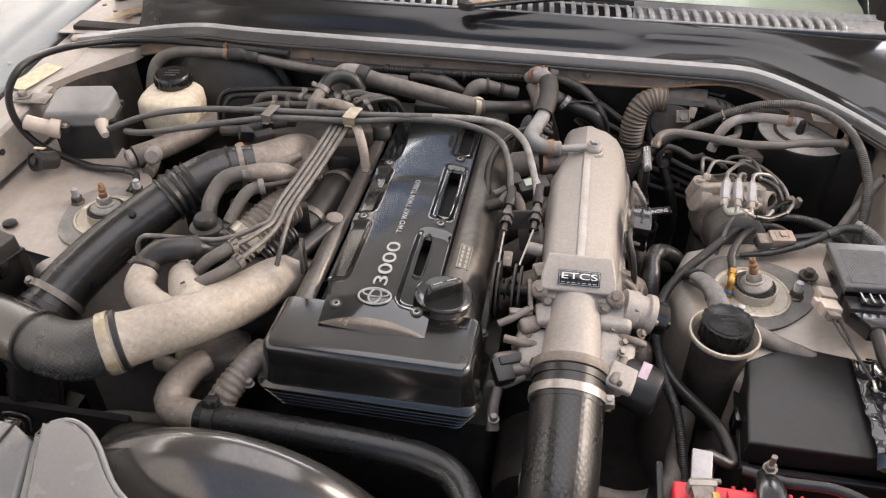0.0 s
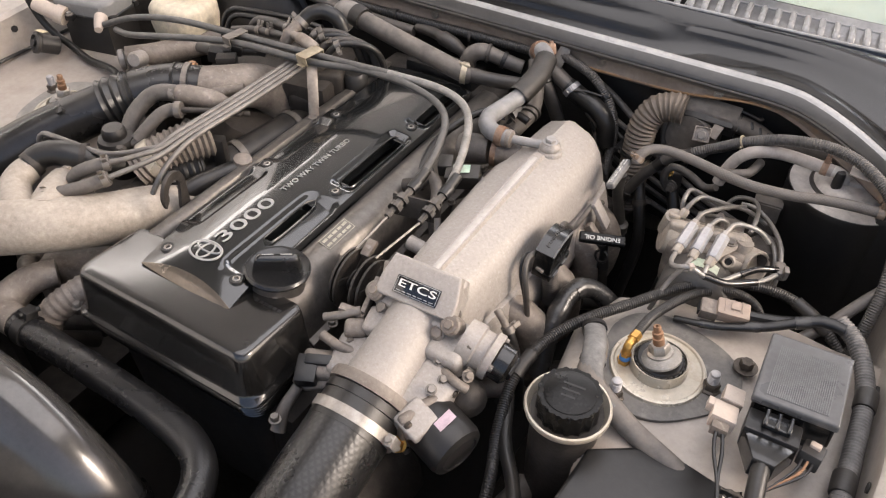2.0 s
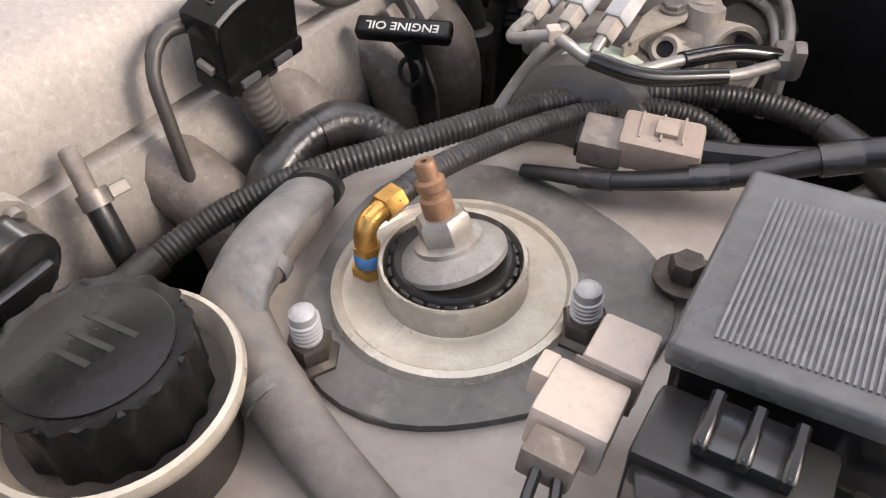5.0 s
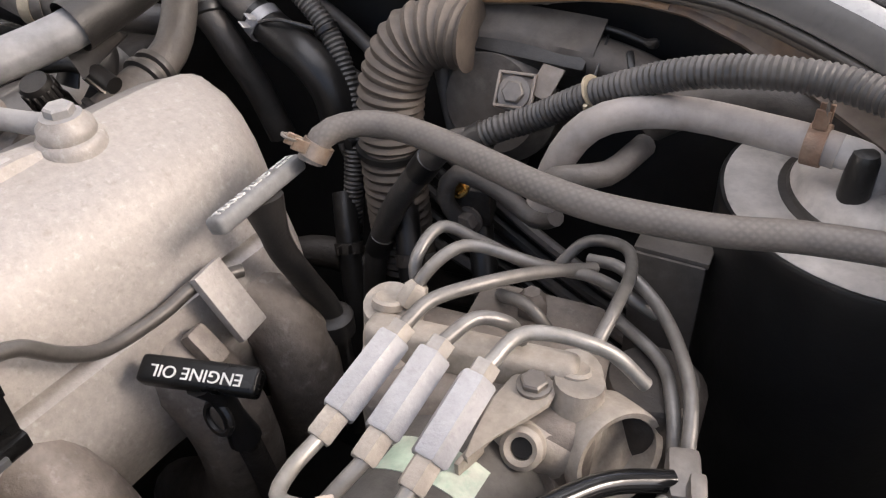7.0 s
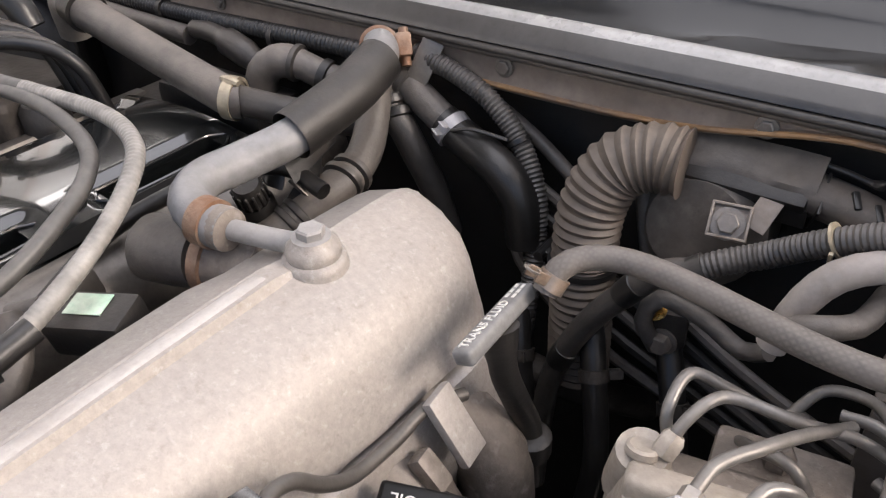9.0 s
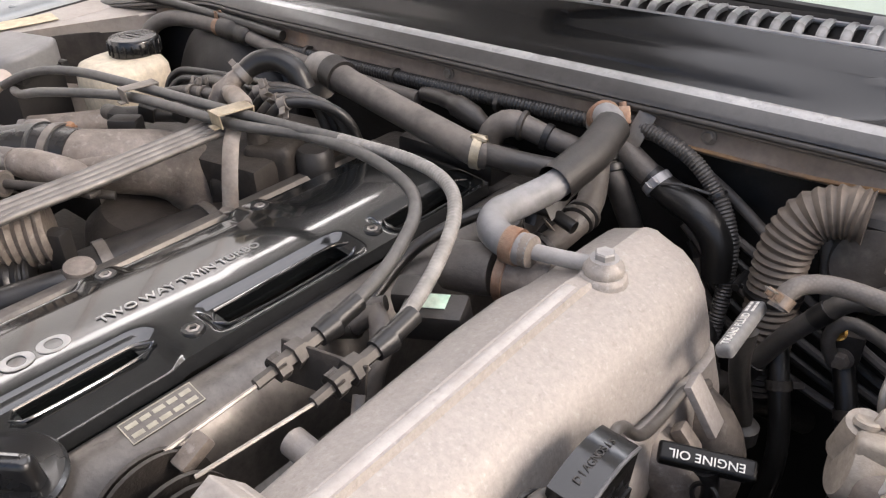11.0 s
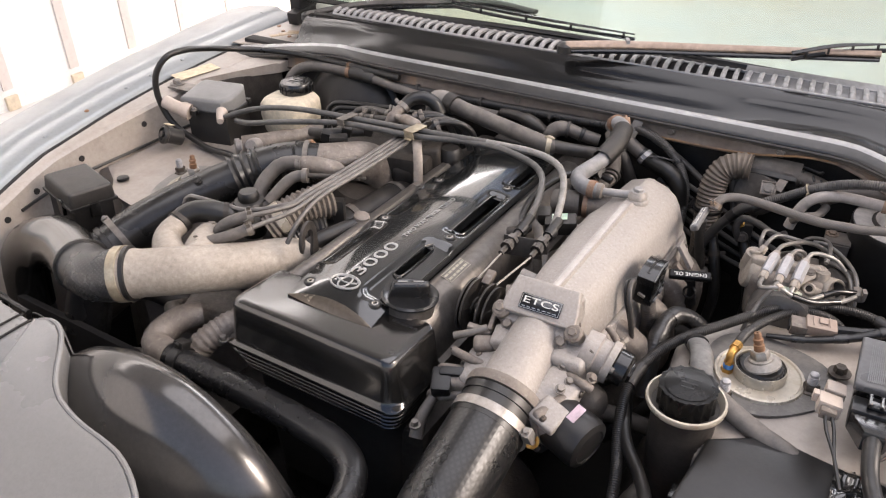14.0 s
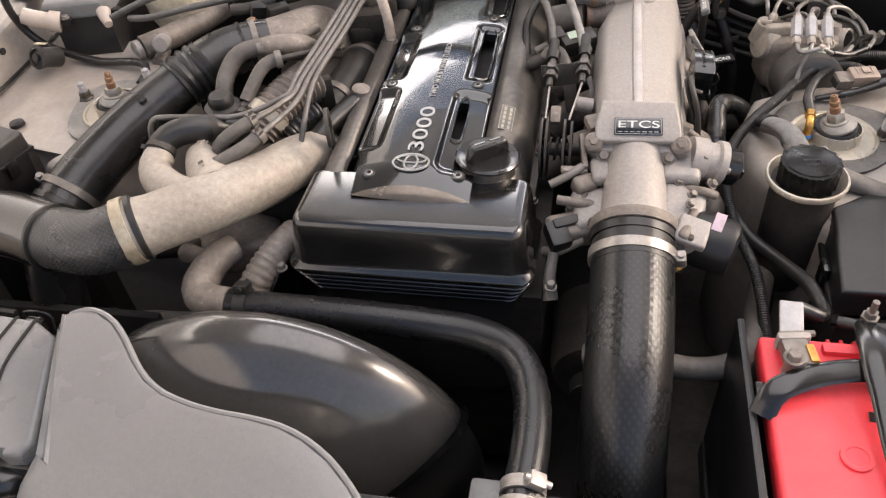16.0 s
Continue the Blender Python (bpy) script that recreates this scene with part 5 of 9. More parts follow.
# cables to the pulley
bracket = thing("cable_bracket", (0.157, 0.875, 0.80), "rusty steel bracket holding two cable adjusters", "cable bracket")
part("plate", box((0.062, 0.003, 0.028), (0.157, 0.880, 0.864), (-12, 0, 12), bevel=0.001), grime_shade_metal, bracket)
part("stay", tube([(0.185, 0.882, 0.86), (0.192, 0.868, 0.84), (0.186, 0.85, 0.80)], 0.004, 8, 0.006, flat=0.4), dull_steel, bracket)
for x, y, z in ((0.139, 0.874, 0.872), (0.178, 0.884, 0.873)):
    am = facing((x, y, z), Vector((0.02, 0.98, 0.12)))
    part("adjuster", lathe([(0, -0.030), (0.004, -0.030), (0.004, -0.016), (0.009, -0.016), (0.009, -0.008), (0.006, -0.008), (0.006, -0.002), (0.0095, -0.002), (0.0085, 0.008), (0.005, 0.008), (0.005, 0.026), (0, 0.026)], am, 6), vac_grey, bracket)
    part("lock_nut", lathe([(0, -0.012), (0.0085, -0.012), (0.0085, -0.006), (0, -0.006)], am @ pose(0, 0, -0.004, 0, 0, 20), 6), grime_shade_metal, bracket)
    part("boot", tube([am @ Vector((0, 0, 0.020)), am @ Vector((0, 0, 0.034))], [(0, 0.0072), (1, 0.0088)], 16, 0.004), dull_black, bracket)
for a, b in (((0.139, 0.846, 0.868), (0.139, 0.782, 0.8645)), ((0.178, 0.856, 0.869), (0.166, 0.782, 0.8635))):
    solid("cable_wire", tube([a, b], 0.0014, 6, 0.02), steel, "thin bright steel throttle wire", "cable", "throttle wires")

# solenoid boxes between plenum and head
sol = thing("vacuum_solenoid", (0.17, 0.985, 0.83), "black vacuum solenoid with a pale green label", "solenoid")
part("body", box((0.045, 0.026, 0.022), (0.168, 0.972, 0.857), (8, -6, 22), bevel=0.003), dusty_black, sol)
part("cap", box((0.020, 0.024, 0.020), (0.139, 0.978, 0.860), (8, -6, 22), bevel=0.004), dusty_black, sol)
part("sticker", box((0.022, 0.014, 0.0006), (0.165, 0.972, 0.8688), (8, -6, 22), bevel=0), green_label, sol, "pale green label")
part("nozzle", tube([(0.128, 0.965, 0.855), (0.112, 0.955, 0.85)], 0.006, 10, 0.005), old_rubber, sol)
hose("vacuum_hose", [(0.125, 0.935, 0.852), (0.138, 0.945, 0.862), (0.152, 0.935, 0.850), (0.160, 0.915, 0.83), (0.165, 0.91, 0.79)], 0.008, old_rubber, "dusty short rubber vacuum hose", seg=12)
solid("coolant_nipple", tube([(0.105, 0.93, 0.845), (0.128, 0.937, 0.852)], 0.009, 12, 0.005), grime_shade_metal, "grimy nipple on the cam cover side", "nipple")
hose("small_loop", [(0.10, 0.97, 0.835), (0.095, 1.03, 0.855), (0.115, 1.09, 0.868), (0.15, 1.12, 0.872), (0.185, 1.12, 0.865)], 0.0055, rubber, "thin black rubber hose loop", seg=10)
rear_round = lathe([(0, -0.03), (0.028, -0.03), (0.030, 0.0), (0.030, 0.03), (0.026, 0.035), (0, 0.035)], facing((0.150, 1.036, 0.857), (-1, -0.18, -0.1)) @ Matrix.Scale(0.66, 4), 28)
solid("air_valve", rear_round, old_rubber, "grimy round air valve behind the plenum", "valve")
solid("air_valve_band", band((0.178, 1.0405, 0.860), (-1, -0.18, 0), 0.0195, 0.007, False), rusty_band, "rust-stained band round the air valve", "hose clip", "hose clips")
elbow_1 = hose("elbow_hose", [(0.140, 1.228, 0.895), (0.150, 1.212, 0.882), (0.158, 1.197, 0.868), (0.165, 1.180, 0.858), (0.169, 1.160, 0.853), (0.165, 1.140, 0.846), (0.157, 1.120, 0.836), (0.150, 1.100, 0.828)], [(0, 0.0115), (0.5, 0.012), (0.62, 0.0125), (1, 0.0135)], old_rubber, "dusty rubber elbow hose by the firewall", seg=18)
for at, ax in (((0.1690, 1.162, 0.8535), (0.1, -0.9, -0.2)), ((0.1680, 1.154, 0.8518), (0.1, -0.9, -0.25)), ((0.1580, 1.1225, 0.8372), (-0.3, -0.9, -0.5)), ((0.1555, 1.1155, 0.8340), (-0.3, -0.9, -0.5))):
    part("collar", lathe([(0.0125, -0.003), (0.0148, -0.002), (0.0152, 0), (0.0148, 0.002), (0.0125, 0.003)], facing(at, ax), 24), hose_dusty, elbow_1)
part("tie_tail", box((0.003, 0.0015, 0.020), (0.160, 1.124, 0.856), (20, -35, 0), bevel=0.0005), dull_steel, elbow_1)
elbow_2 = hose("elbow_hose", [(0.140, 1.245, 0.890), (0.146, 1.232, 0.882), (0.153, 1.224, 0.872), (0.164, 1.225, 0.857), (0.172, 1.228, 0.837), (0.180, 1.235, 0.81), (0.190, 1.24, 0.77)], 0.0105, hose_dusty, "dusty black rubber elbow hose by the firewall", seg=16)
for z, k in ((0.8755, 0.0), (0.868, 0.006)):
    part("collar", lathe([(0.0105, -0.004), (0.0128, -0.003), (0.0132, 0), (0.0128, 0.003), (0.0105, 0.004)], facing((0.151 + k, 1.2255 - k * 0.1, z), (0.5, -0.3, -0.8)), 20), rubber, elbow_2)
plug = thing("sensor_plug", (0.137, 1.102, 0.85), "dusty black wiring plug with a ribbed cap", "connector")
pm = facing((0.137, 1.104, 0.852), (0.15, -0.35, 0.9))
part("cap", lathe([(0, 0), (0.0098, 0), (0.0098, 0.014), (0.0085, 0.017), (0, 0.0175)], pm, 20), dusty_black, plug)
for k in range(14):
    a = 2 * math.pi * k / 14
    part("rib", box((0.0022, 0.0022, 0.013), (0.0100 * math.cos(a), 0.0100 * math.sin(a), 0.007), bevel=0.0006, seg=1, m=pm), dusty_black, plug)
part("neck", lathe([(0, -0.03), (0.0125, -0.03), (0.0125, -0.004), (0.0105, 0), (0, 0)], pm, 20), rubber, plug)
part("tape", tube([(0.139, 1.118, 0.856), (0.140, 1.128, 0.872), (0.146, 1.136, 0.879), (0.155, 1.138, 0.874), (0.158, 1.134, 0.860), (0.154, 1.128, 0.846)], [(0, 0.011), (0.3, 0.008), (0.55, 0.011), (0.8, 0.008), (1, 0.011)], 10, 0.004, flat=0.4), dull_black, plug, "crumpled black tape")

# breather pipe from the firewall to the plenum
vent = thing("breather_pipe", (0.17, 1.1, 0.88), "grey breather pipe with a rubber sleeve bent over to the plenum", "pipe")
vp = [(0.135, 1.238, 0.902), (0.150, 1.222, 0.917), (0.168, 1.200, 0.918), (0.172, 1.165, 0.910), (0.168, 1.120, 0.899), (0.158, 1.085, 0.894), (0.154, 1.060, 0.893), (0.164, 1.042, 0.891), (0.185, 1.036, 0.889), (0.200, 1.037, 0.889)]
part("pipe", tube(vp, 0.0118, 20, 0.006), breather_grey, vent)
part("sleeve", tube(vp[2:4] + [(0.167, 1.117, 0.899)], 0.0158, 20, 0.006, hollow=True), dusty_black, vent, "black rubber sleeve")
part("sleeve_flap", thick(loft([[(0.1540 + 0.002 * k, 1.115 + 0.011 * k, 0.892 + 0.0018 * k), (0.1575 + 0.002 * k, 1.114 + 0.011 * k, 0.883 + 0.0016 * k), (0.1650 + 0.0015 * k, 1.113 + 0.011 * k, 0.874 + 0.003 * k), (0.1690 + 0.001 * k, 1.112 + 0.012 * k, 0.869 + 0.005 * k)] for k in range(4)]), 0.0012), dusty_black, vent, "loose edge of the sleeve")
part("thin_pipe", tube([(0.196, 1.037, 0.889), (0.225, 1.042, 0.890), (0.248, 1.046, 0.892)], 0.0058, 12, 0.006), bracket_grey, vent)
part("rust_band", band((0.186, 1.0362, 0.889), (1, 0.03, 0), 0.0121, 0.010, False), rusty_band, vent, "rusted band")
part("rust_band", band((0.146, 1.226, 0.914), (0.6, -0.6, 0.5), 0.0125, 0.012, True), rusty_band, vent, "rusted band")
part("end_nut", lathe([(0, -0.003), (0.0118, -0.003), (0.0122, 0.0), (0.0115, 0.004), (0.0080, 0.0055), (0, 0.0055)], facing((0.197, 1.0367, 0.889), (1, 0.05, 0)), 24), cast_dark, vent, "grey end nut")
tab = thing("pipe_tab", (0.178, 1.24, 0.90), "bent steel tab on the firewall lip", "bracket")
part("strip", box((0.016, 0.003, 0.030), (0.172, 1.243, 0.904), (-20, 22, 15), bevel=0.001), dull_steel, tab)
part("foot", box((0.012, 0.014, 0.003), (0.166, 1.240, 0.889), (30, 22, 15), bevel=0.001), dull_steel, tab)

# throttle cables from the cruise box over the engine
for n, pts in enumerate(([(-0.500, 1.000, 0.868), (-0.455, 0.990, 0.876), (-0.37, 0.985, 0.898), (-0.255, 1.015, 0.908), (-0.124, 1.030, 0.908), (-0.042, 1.048, 0.911), (0.030, 1.045, 0.914), (0.085, 1.036, 0.908), (0.113, 1.016, 0.902), (0.127, 0.985, 0.893), (0.135, 0.950, 0.884), (0.139, 0.900, 0.875)],
                         [(-0.545, 1.000, 0.862), (-0.46, 1.01, 0.895), (-0.371, 1.020, 0.910), (-0.257, 1.030, 0.913), (-0.121, 1.043, 0.913), (0.0, 1.052, 0.916), (0.075, 1.056, 0.916), (0.120, 1.045, 0.913), (0.146, 1.020, 0.906), (0.161, 0.985, 0.893), (0.172, 0.945, 0.882), (0.178, 0.910, 0.876)])):
    cable = thing("throttle_cable", pts[0], "black sheathed throttle cable arching over the engine", "cable", "throttle cables")
    part("sheath", tube(pts[:6], 0.0050, 12, 0.008), sheath_grey, cable)
    part("bare_sheath", tube(pts[5:], 0.0050 if n == 0 else 0.0051, 12, 0.0015 if n else 0.008, ribs=(0.0032, 0.0003) if n else None), cable_pale if n else sheath_grey, cable, "greyed plastic casing")
    part("ferrule", tube([Vector(pts[-1]) + Vector((0, 0.03, 0.006)), pts[-1]], 0.0068, 10, 0.006), rubber, cable)
for at, w, skin in (((-0.253, 1.022, 0.910), 0.016, dull_steel), ((-0.124, 1.036, 0.911), 0.020, clip_pale)):
    clip = thing("cable_clip", at, "folded zinc steel clip holding the throttle cables", "clip", "cable clips")
    cl = Matrix.Translation(at) @ pose(0, 0, 0, 0, 0, -8)
    part("saddle", box((w, 0.034, 0.0016), (0, 0, 0.0085), bevel=0.0006, m=cl), skin, clip)
    for k in (-1, 1):
        part("fold", box((w, 0.0016, 0.014), (0, 0.0165 * k, 0.0025), (-8 * k, 0, 0), bevel=0.0006, m=cl), skin, clip)
        part("fold_lip", box((w * 0.6, 0.006, 0.0014), (0, 0.019 * k, -0.004), bevel=0.0005, m=cl), skin, clip)
stay = thing("cable_stay", (-0.10, 1.01, 0.84), "flat zinc steel stay standing on the cam cover", "bracket")
part("strip", tube([(-0.122, 1.035, 0.902), (-0.112, 1.022, 0.895), (-0.102, 1.008, 0.87), (-0.098, 1.000, 0.84)], 0.0075, 8, 0.008, flat=0.22), bracket_tan, stay)
part("foot_bolt", bolt((-0.097, 0.995, 0.838), r=0.007, h=0.006), dull_steel, stay)


# ---- right side: strut mount, reservoir, boxes, brake unit, canister ----
def strut_mount(cx, cy, ox, oy, lean, label, tip):
    s = thing("strut_mount", (cx, cy, 0.797), label, "strut mount", "strut mounts")
    z = 0.798
    outline = []
    for i in range(48):
        a = 2 * math.pi * i / 48
        r = 0.074 + 0.006 * math.cos(3 * (a - radians(15)))
        outline.append((cx + ox + r * math.cos(a), cy + oy + r * math.sin(a)))
    part("gasket_plate", prism(outline, z - 0.002, z + 0.0035, 0.0015, 2), plate_black if cx > 0 else gasket_grey, s, "dusty black base plate" if cx > 0 else "dusty base plate")
    dish = lathe([(0.052, z + 0.003), (0.0505, z + 0.0065), (0.0475, z + 0.007), (0.046, z + 0.0052), (0.032, z + 0.0045), (0.0305, z + 0.005), (0.0305, z + 0.018), (0.0297, z + 0.0192), (0.0283, z + 0.0185), (0.0283, z + 0.006), (0.010, z + 0.006)], pose(cx, cy, 0), 56)
    part("dish", dish, pale_cup, s, "pale metal dish with a raised ring")
    ring = lathe([(0.018, z + 0.006), (0.0258, z + 0.008), (0.0258, z + 0.0165), (0.0235, z + 0.0195), (0.018, z + 0.0195)], pose(cx, cy, 0), 48)
    part("rubber_ring", ring, rubber, s, "black rubber bush")
    for i in range(24):
        a = 2 * math.pi * i / 24
        part("bush_tooth", box((0.0022, 0.0052, 0.010), (cx + 0.0256 * math.cos(a), cy + 0.0256 * math.sin(a), z + 0.0125), (0, 0, math.degrees(a)), bevel=0.0006, seg=1), rubber, s)
    rod = Matrix.Translation((cx, cy, z + 0.02)) @ Vector((lean[0], lean[1], 0.04)).to_track_quat("Z", "Y").to_matrix().to_4x4() @ Matrix.Translation((0, 0, -z - 0.02))
    part("top_washer", lathe([(0, z + 0.019), (0.0222, z + 0.019), (0.0222, z + 0.0215), (0.0195, z + 0.0245), (0.012, z + 0.0275), (0, z + 0.028)], rod, 40), plate_pale, s)
    part("nut_flange", lathe([(0, z + 0.0265), (0.0142, z + 0.0265), (0.0138, z + 0.0285), (0.011, z + 0.0295), (0, z + 0.0295)], rod, 28), nut_silver, s)
    part("nut", lathe([(0, z + 0.029), (0.0112, z + 0.029), (0.0112, z + 0.0375), (0.0095, z + 0.0395), (0, z + 0.0395)], rod, 6), nut_silver, s)
    part("damper_rod", lathe([(0, z + 0.036), (0.0062, z + 0.036), (0.0062, z + 0.047), (0.0048, z + 0.048), (0.0048, z + 0.050), (0.0058, z + 0.051), (0.0058, z + 0.0545), (0.0042, z + 0.0555), (0.0042, z + 0.0615), (0.0036, z + 0.0625), (0.0014, z + 0.0625), (0.0014, z + 0.0605), (0, z + 0.0605)], rod, 20), tip, s, "copper-rusted threaded rod")
    return s


right_mount = strut_mount(0.481, 0.855, 0.007, 0.007, (-0.0125, 0.002), "strut mount with pale dish, black rubber bush and coppery rod", rust)
left_mount = strut_mount(-0.4725, 0.860, -0.004, 0.004, (0.002, 0.003), "dusty strut mount with a rusty rod beside the air duct", rust)
for x, y, own in ((0.455, 0.795, right_mount), (0.538, 0.857, right_mount), (-0.538, 0.885, left_mount), (-0.455, 0.925, left_mount), (-0.43, 0.80, left_mount)):
    part("stud", lathe([(0, 0.80), (0.0055, 0.80), (0.0055, 0.822), (0.0050, 0.827), (0.003, 0.8285), (0, 0.8285)], pose(x, y, 0), 16), pale_steel, own)
    for k in range(5):
        part("thread", lathe([(0.0054, -0.0005), (0.0061, 0), (0.0054, 0.0005)], pose(x, y, 0.8150 + 0.0021 * k, 4, 0, 0), 16), pale_steel, own)
    part("stud_nut", lathe([(0, 0.80), (0.0115, 0.80), (0.0112, 0.803), (0.0085, 0.805), (0.0092, 0.8115), (0.008, 0.813), (0, 0.813)], pose(x, y, 0), 6), dark_bolt, own)
solid("body_bolt", bolt((0.5615, 0.901, 0.806), r=0.0075, h=0.010, washer=0.013), dark_bolt, "dull hexagon bolt on a washer on the suspension tower", "bolt", "body bolts")
solid("body_bolt", bolt((0.672, 0.735, 0.806), r=0.0075, h=0.011, washer=0.015), rust, "rusty hexagon bolt on the bay side panel", "bolt", "body bolts")

fit_ = thing("brass_fitting", (0.448, 0.843, 0.80), "brass elbow fitting with blue thread seal on a strut mount", "pipe fitting")
part("hex_base", lathe([(0, 0.796), (0.0078, 0.796), (0.0078, 0.8075), (0, 0.8075)], pose(0.447, 0.843, 0), 6), brass, fit_)
part("thread_seal", lathe([(0.0055, 0.807), (0.0060, 0.808), (0.0060, 0.8125), (0.0055, 0.8135), (0, 0.8135)], pose(0.447, 0.843, 0), 18), blue_tape, fit_, "blue thread seal")
part("hex_collar", lathe([(0, 0.8135), (0.0058, 0.8135), (0.0058, 0.8175), (0, 0.8175)], pose(0.447, 0.843, 0), 6), brass, fit_)
part("elbow", tube([(0.447, 0.843, 0.815), (0.447, 0.843, 0.823), (0.4475, 0.8465, 0.828), (0.449, 0.854, 0.8295)], 0.0048, 14, 0.003), brass, fit_)
part("elbow_nut", lathe([(0, 0), (0.0064, 0), (0.0064, 0.010), (0, 0.010)], facing((0.4485, 0.853, 0.8293), (0.15, 0.98, 0.05)), 6), brass, fit_)

# convoluted looms over the tower
tower_loom = hose("wiring_loom", [(0.395, 0.56, 0.70), (0.392, 0.61, 0.72), (0.382, 0.665, 0.75), (0.362, 0.72, 0.768), (0.352, 0.774, 0.788), (0.362, 0.827, 0.80), (0.387, 0.869, 0.810), (0.425, 0.917, 0.815), (0.466, 0.972, 0.817), (0.51, 1.006, 0.817), (0.545, 1.021, 0.816), (0.578, 1.022, 0.814), (0.605, 1.013, 0.809), (0.64, 1.00, 0.79), (0.66, 0.99, 0.76)],
     0.0060, corrugated, "black convoluted wiring loom crossing the strut tower", "wiring loom", "wiring looms", seg=14, ribs=(0.0027, 0.0007))
thin_loom = hose("wiring_loom", [(0.4495, 0.860, 0.8297), (0.451, 0.878, 0.829), (0.455, 0.906, 0.824), (0.470, 0.946, 0.820), (0.490, 0.976, 0.818), (0.513, 0.995, 0.815), (0.535, 1.002, 0.809), (0.552, 1.002, 0.795), (0.56, 1.00, 0.76)],
     0.0050, corrugated, "thin black convoluted loom from the brass fitting", "wiring loom", "wiring looms", seg=14, ribs=(0.0026, 0.0007))
part("loom_end", tube([(0.4494, 0.8585, 0.8297), (0.4500, 0.8660, 0.8295)], 0.0056, 14, 0.003), rubber, thin_loom, "smooth end of the loom")
harness = hose("taped_harness", [(0.472, 0.930, 0.806), (0.515, 0.934, 0.814), (0.560, 0.950, 0.823), (0.590, 0.966, 0.832), (0.615, 0.978, 0.838), (0.638, 0.978, 0.838)], [(0, 0.0036), (0.25, 0.0050), (0.7, 0.0066), (1, 0.0084)], dull_black, "taped black wiring harness behind the relay box", "wiring loom", "wiring looms", seg=12, flat=0.8)
for a, b, r in (((0.500, 0.9325, 0.8110), (0.515, 0.934, 0.814), 0.0056), ((0.545, 0.945, 0.8198), (0.560, 0.950, 0.823), 0.0067), ((0.590, 0.966, 0.832), (0.604, 0.9725, 0.8355), 0.0080)):
    part("tape_wrap", tube([a, b], r, 14, 0.004, flat=0.82), tape_black, harness, "wrap of shiny black tape")
side_loom = hose("wiring_loom", [(0.630, 0.988, 0.838), (0.652, 0.972, 0.832), (0.668, 0.94, 0.826), (0.676, 0.90, 0.822), (0.678, 0.84, 0.818), (0.678, 0.77, 0.814), (0.675, 0.70, 0.808), (0.67, 0.60, 0.80)], [(0, 0.0088), (0.3, 0.0086), (1, 0.0096)], loom_grey, "thick black convoluted loom along the side panel", "wiring loom", "wiring looms", seg=16, ribs=(0.0038, 0.0011))
for p in ((0.6765, 0.905, 0.8225), (0.677, 0.80, 0.816)):
    part("tape_wrap", lathe([(0.0106, -0.012), (0.0112, -0.0105), (0.0114, 0), (0.0112, 0.0105), (0.0106, 0.012)], facing(p, (0.02, -1, -0.05)), 20), dusty_black, side_loom, "wrap of grey-black tape")
part("tape_wrap", tube([(0.352, 0.774, 0.788), (0.353, 0.79, 0.792), (0.356, 0.806, 0.796)], 0.0082, 14, 0.004), dusty_black, tower_loom, "wrap of black tape")
part("tape_wrap", tube([(0.585, 1.021, 0.813), (0.605, 1.013, 0.809), (0.625, 1.006, 0.80)], 0.0082, 14, 0.004), dusty_black, tower_loom, "wrap of black tape")
hl = thing("taped_hose", (0.42, 0.82, 0.80), "dusty black taped hose curving round the strut mount", "hose")
arm_line = [(0.390, 0.881, 0.800), (0.414, 0.838, 0.822), (0.423, 0.809, 0.828), (0.427, 0.788, 0.824), (0.440, 0.779, 0.818), (0.458, 0.771, 0.814), (0.480, 0.763, 0.809), (0.505, 0.756, 0.803), (0.55, 0.745, 0.792), (0.58, 0.735, 0.76)]
part("arm", tube(arm_line, [(0, 0.008), (0.12, 0.0125), (0.4, 0.0135), (0.6, 0.0115), (1, 0.010)], 16, 0.006, flat=0.72), heater_pale, hl)
part("sleeve", tube([(0.397, 0.872, 0.810), (0.411, 0.843, 0.8245), (0.4205, 0.815, 0.8315), (0.4265, 0.795, 0.8290), (0.4360, 0.7825, 0.8240)], [(0, 0.008), (0.2, 0.0122), (0.85, 0.0128), (1, 0.010)], 16, 0.005, flat=0.55), dust_tape, hl, "dust-grey flattened sleeve")
part("sleeve_ring", tube([(0.4015, 0.8645, 0.8135), (0.4055, 0.8570, 0.8170)], 0.0138, 16, 0.003, flat=0.7), dull_black, hl)
for k in (2, 5):
    d_ = Vector(arm_line[k + 1]) - Vector(arm_line[k])
    part("tape_edge", tube([Vector(arm_line[k]), Vector(arm_line[k]) + d_ * 0.25], 0.0142 if k == 2 else 0.0125, 16, 0.004, flat=0.74), dust_tape, hl)

plugc = thing("grey_connector", (0.52, 0.965, 0.80), "dirty beige wiring connector beside the brake unit", "connector")
part("shell", box((0.036, 0.022, 0.017), (0.527, 0.955, 0.824), (10, 4, 14), bevel=0.003), beige_plastic, plugc)
part("front", box((0.020, 0.020, 0.015), (0.503, 0.948, 0.822), (10, 4, 14), bevel=0.002), cast_dark, plugc)
part("lock_tab", box((0.010, 0.009, 0.003), (0.529, 0.955, 0.8335), (10, 4, 14), bevel=0.001), beige_plastic, plugc)
for k in (-1, 0, 1):
    part("rib", box((0.0012, 0.016, 0.0012), (0.527 + 0.009 * k, 0.955 + 0.002 * k, 0.8335), (10, 4, 14), bevel=0.0004), beige_plastic, plugc)
part("socket", box((0.004, 0.014, 0.009), (0.4935, 0.9455, 0.8215), (10, 4, 14), bevel=0.001), dark_pit, plugc)
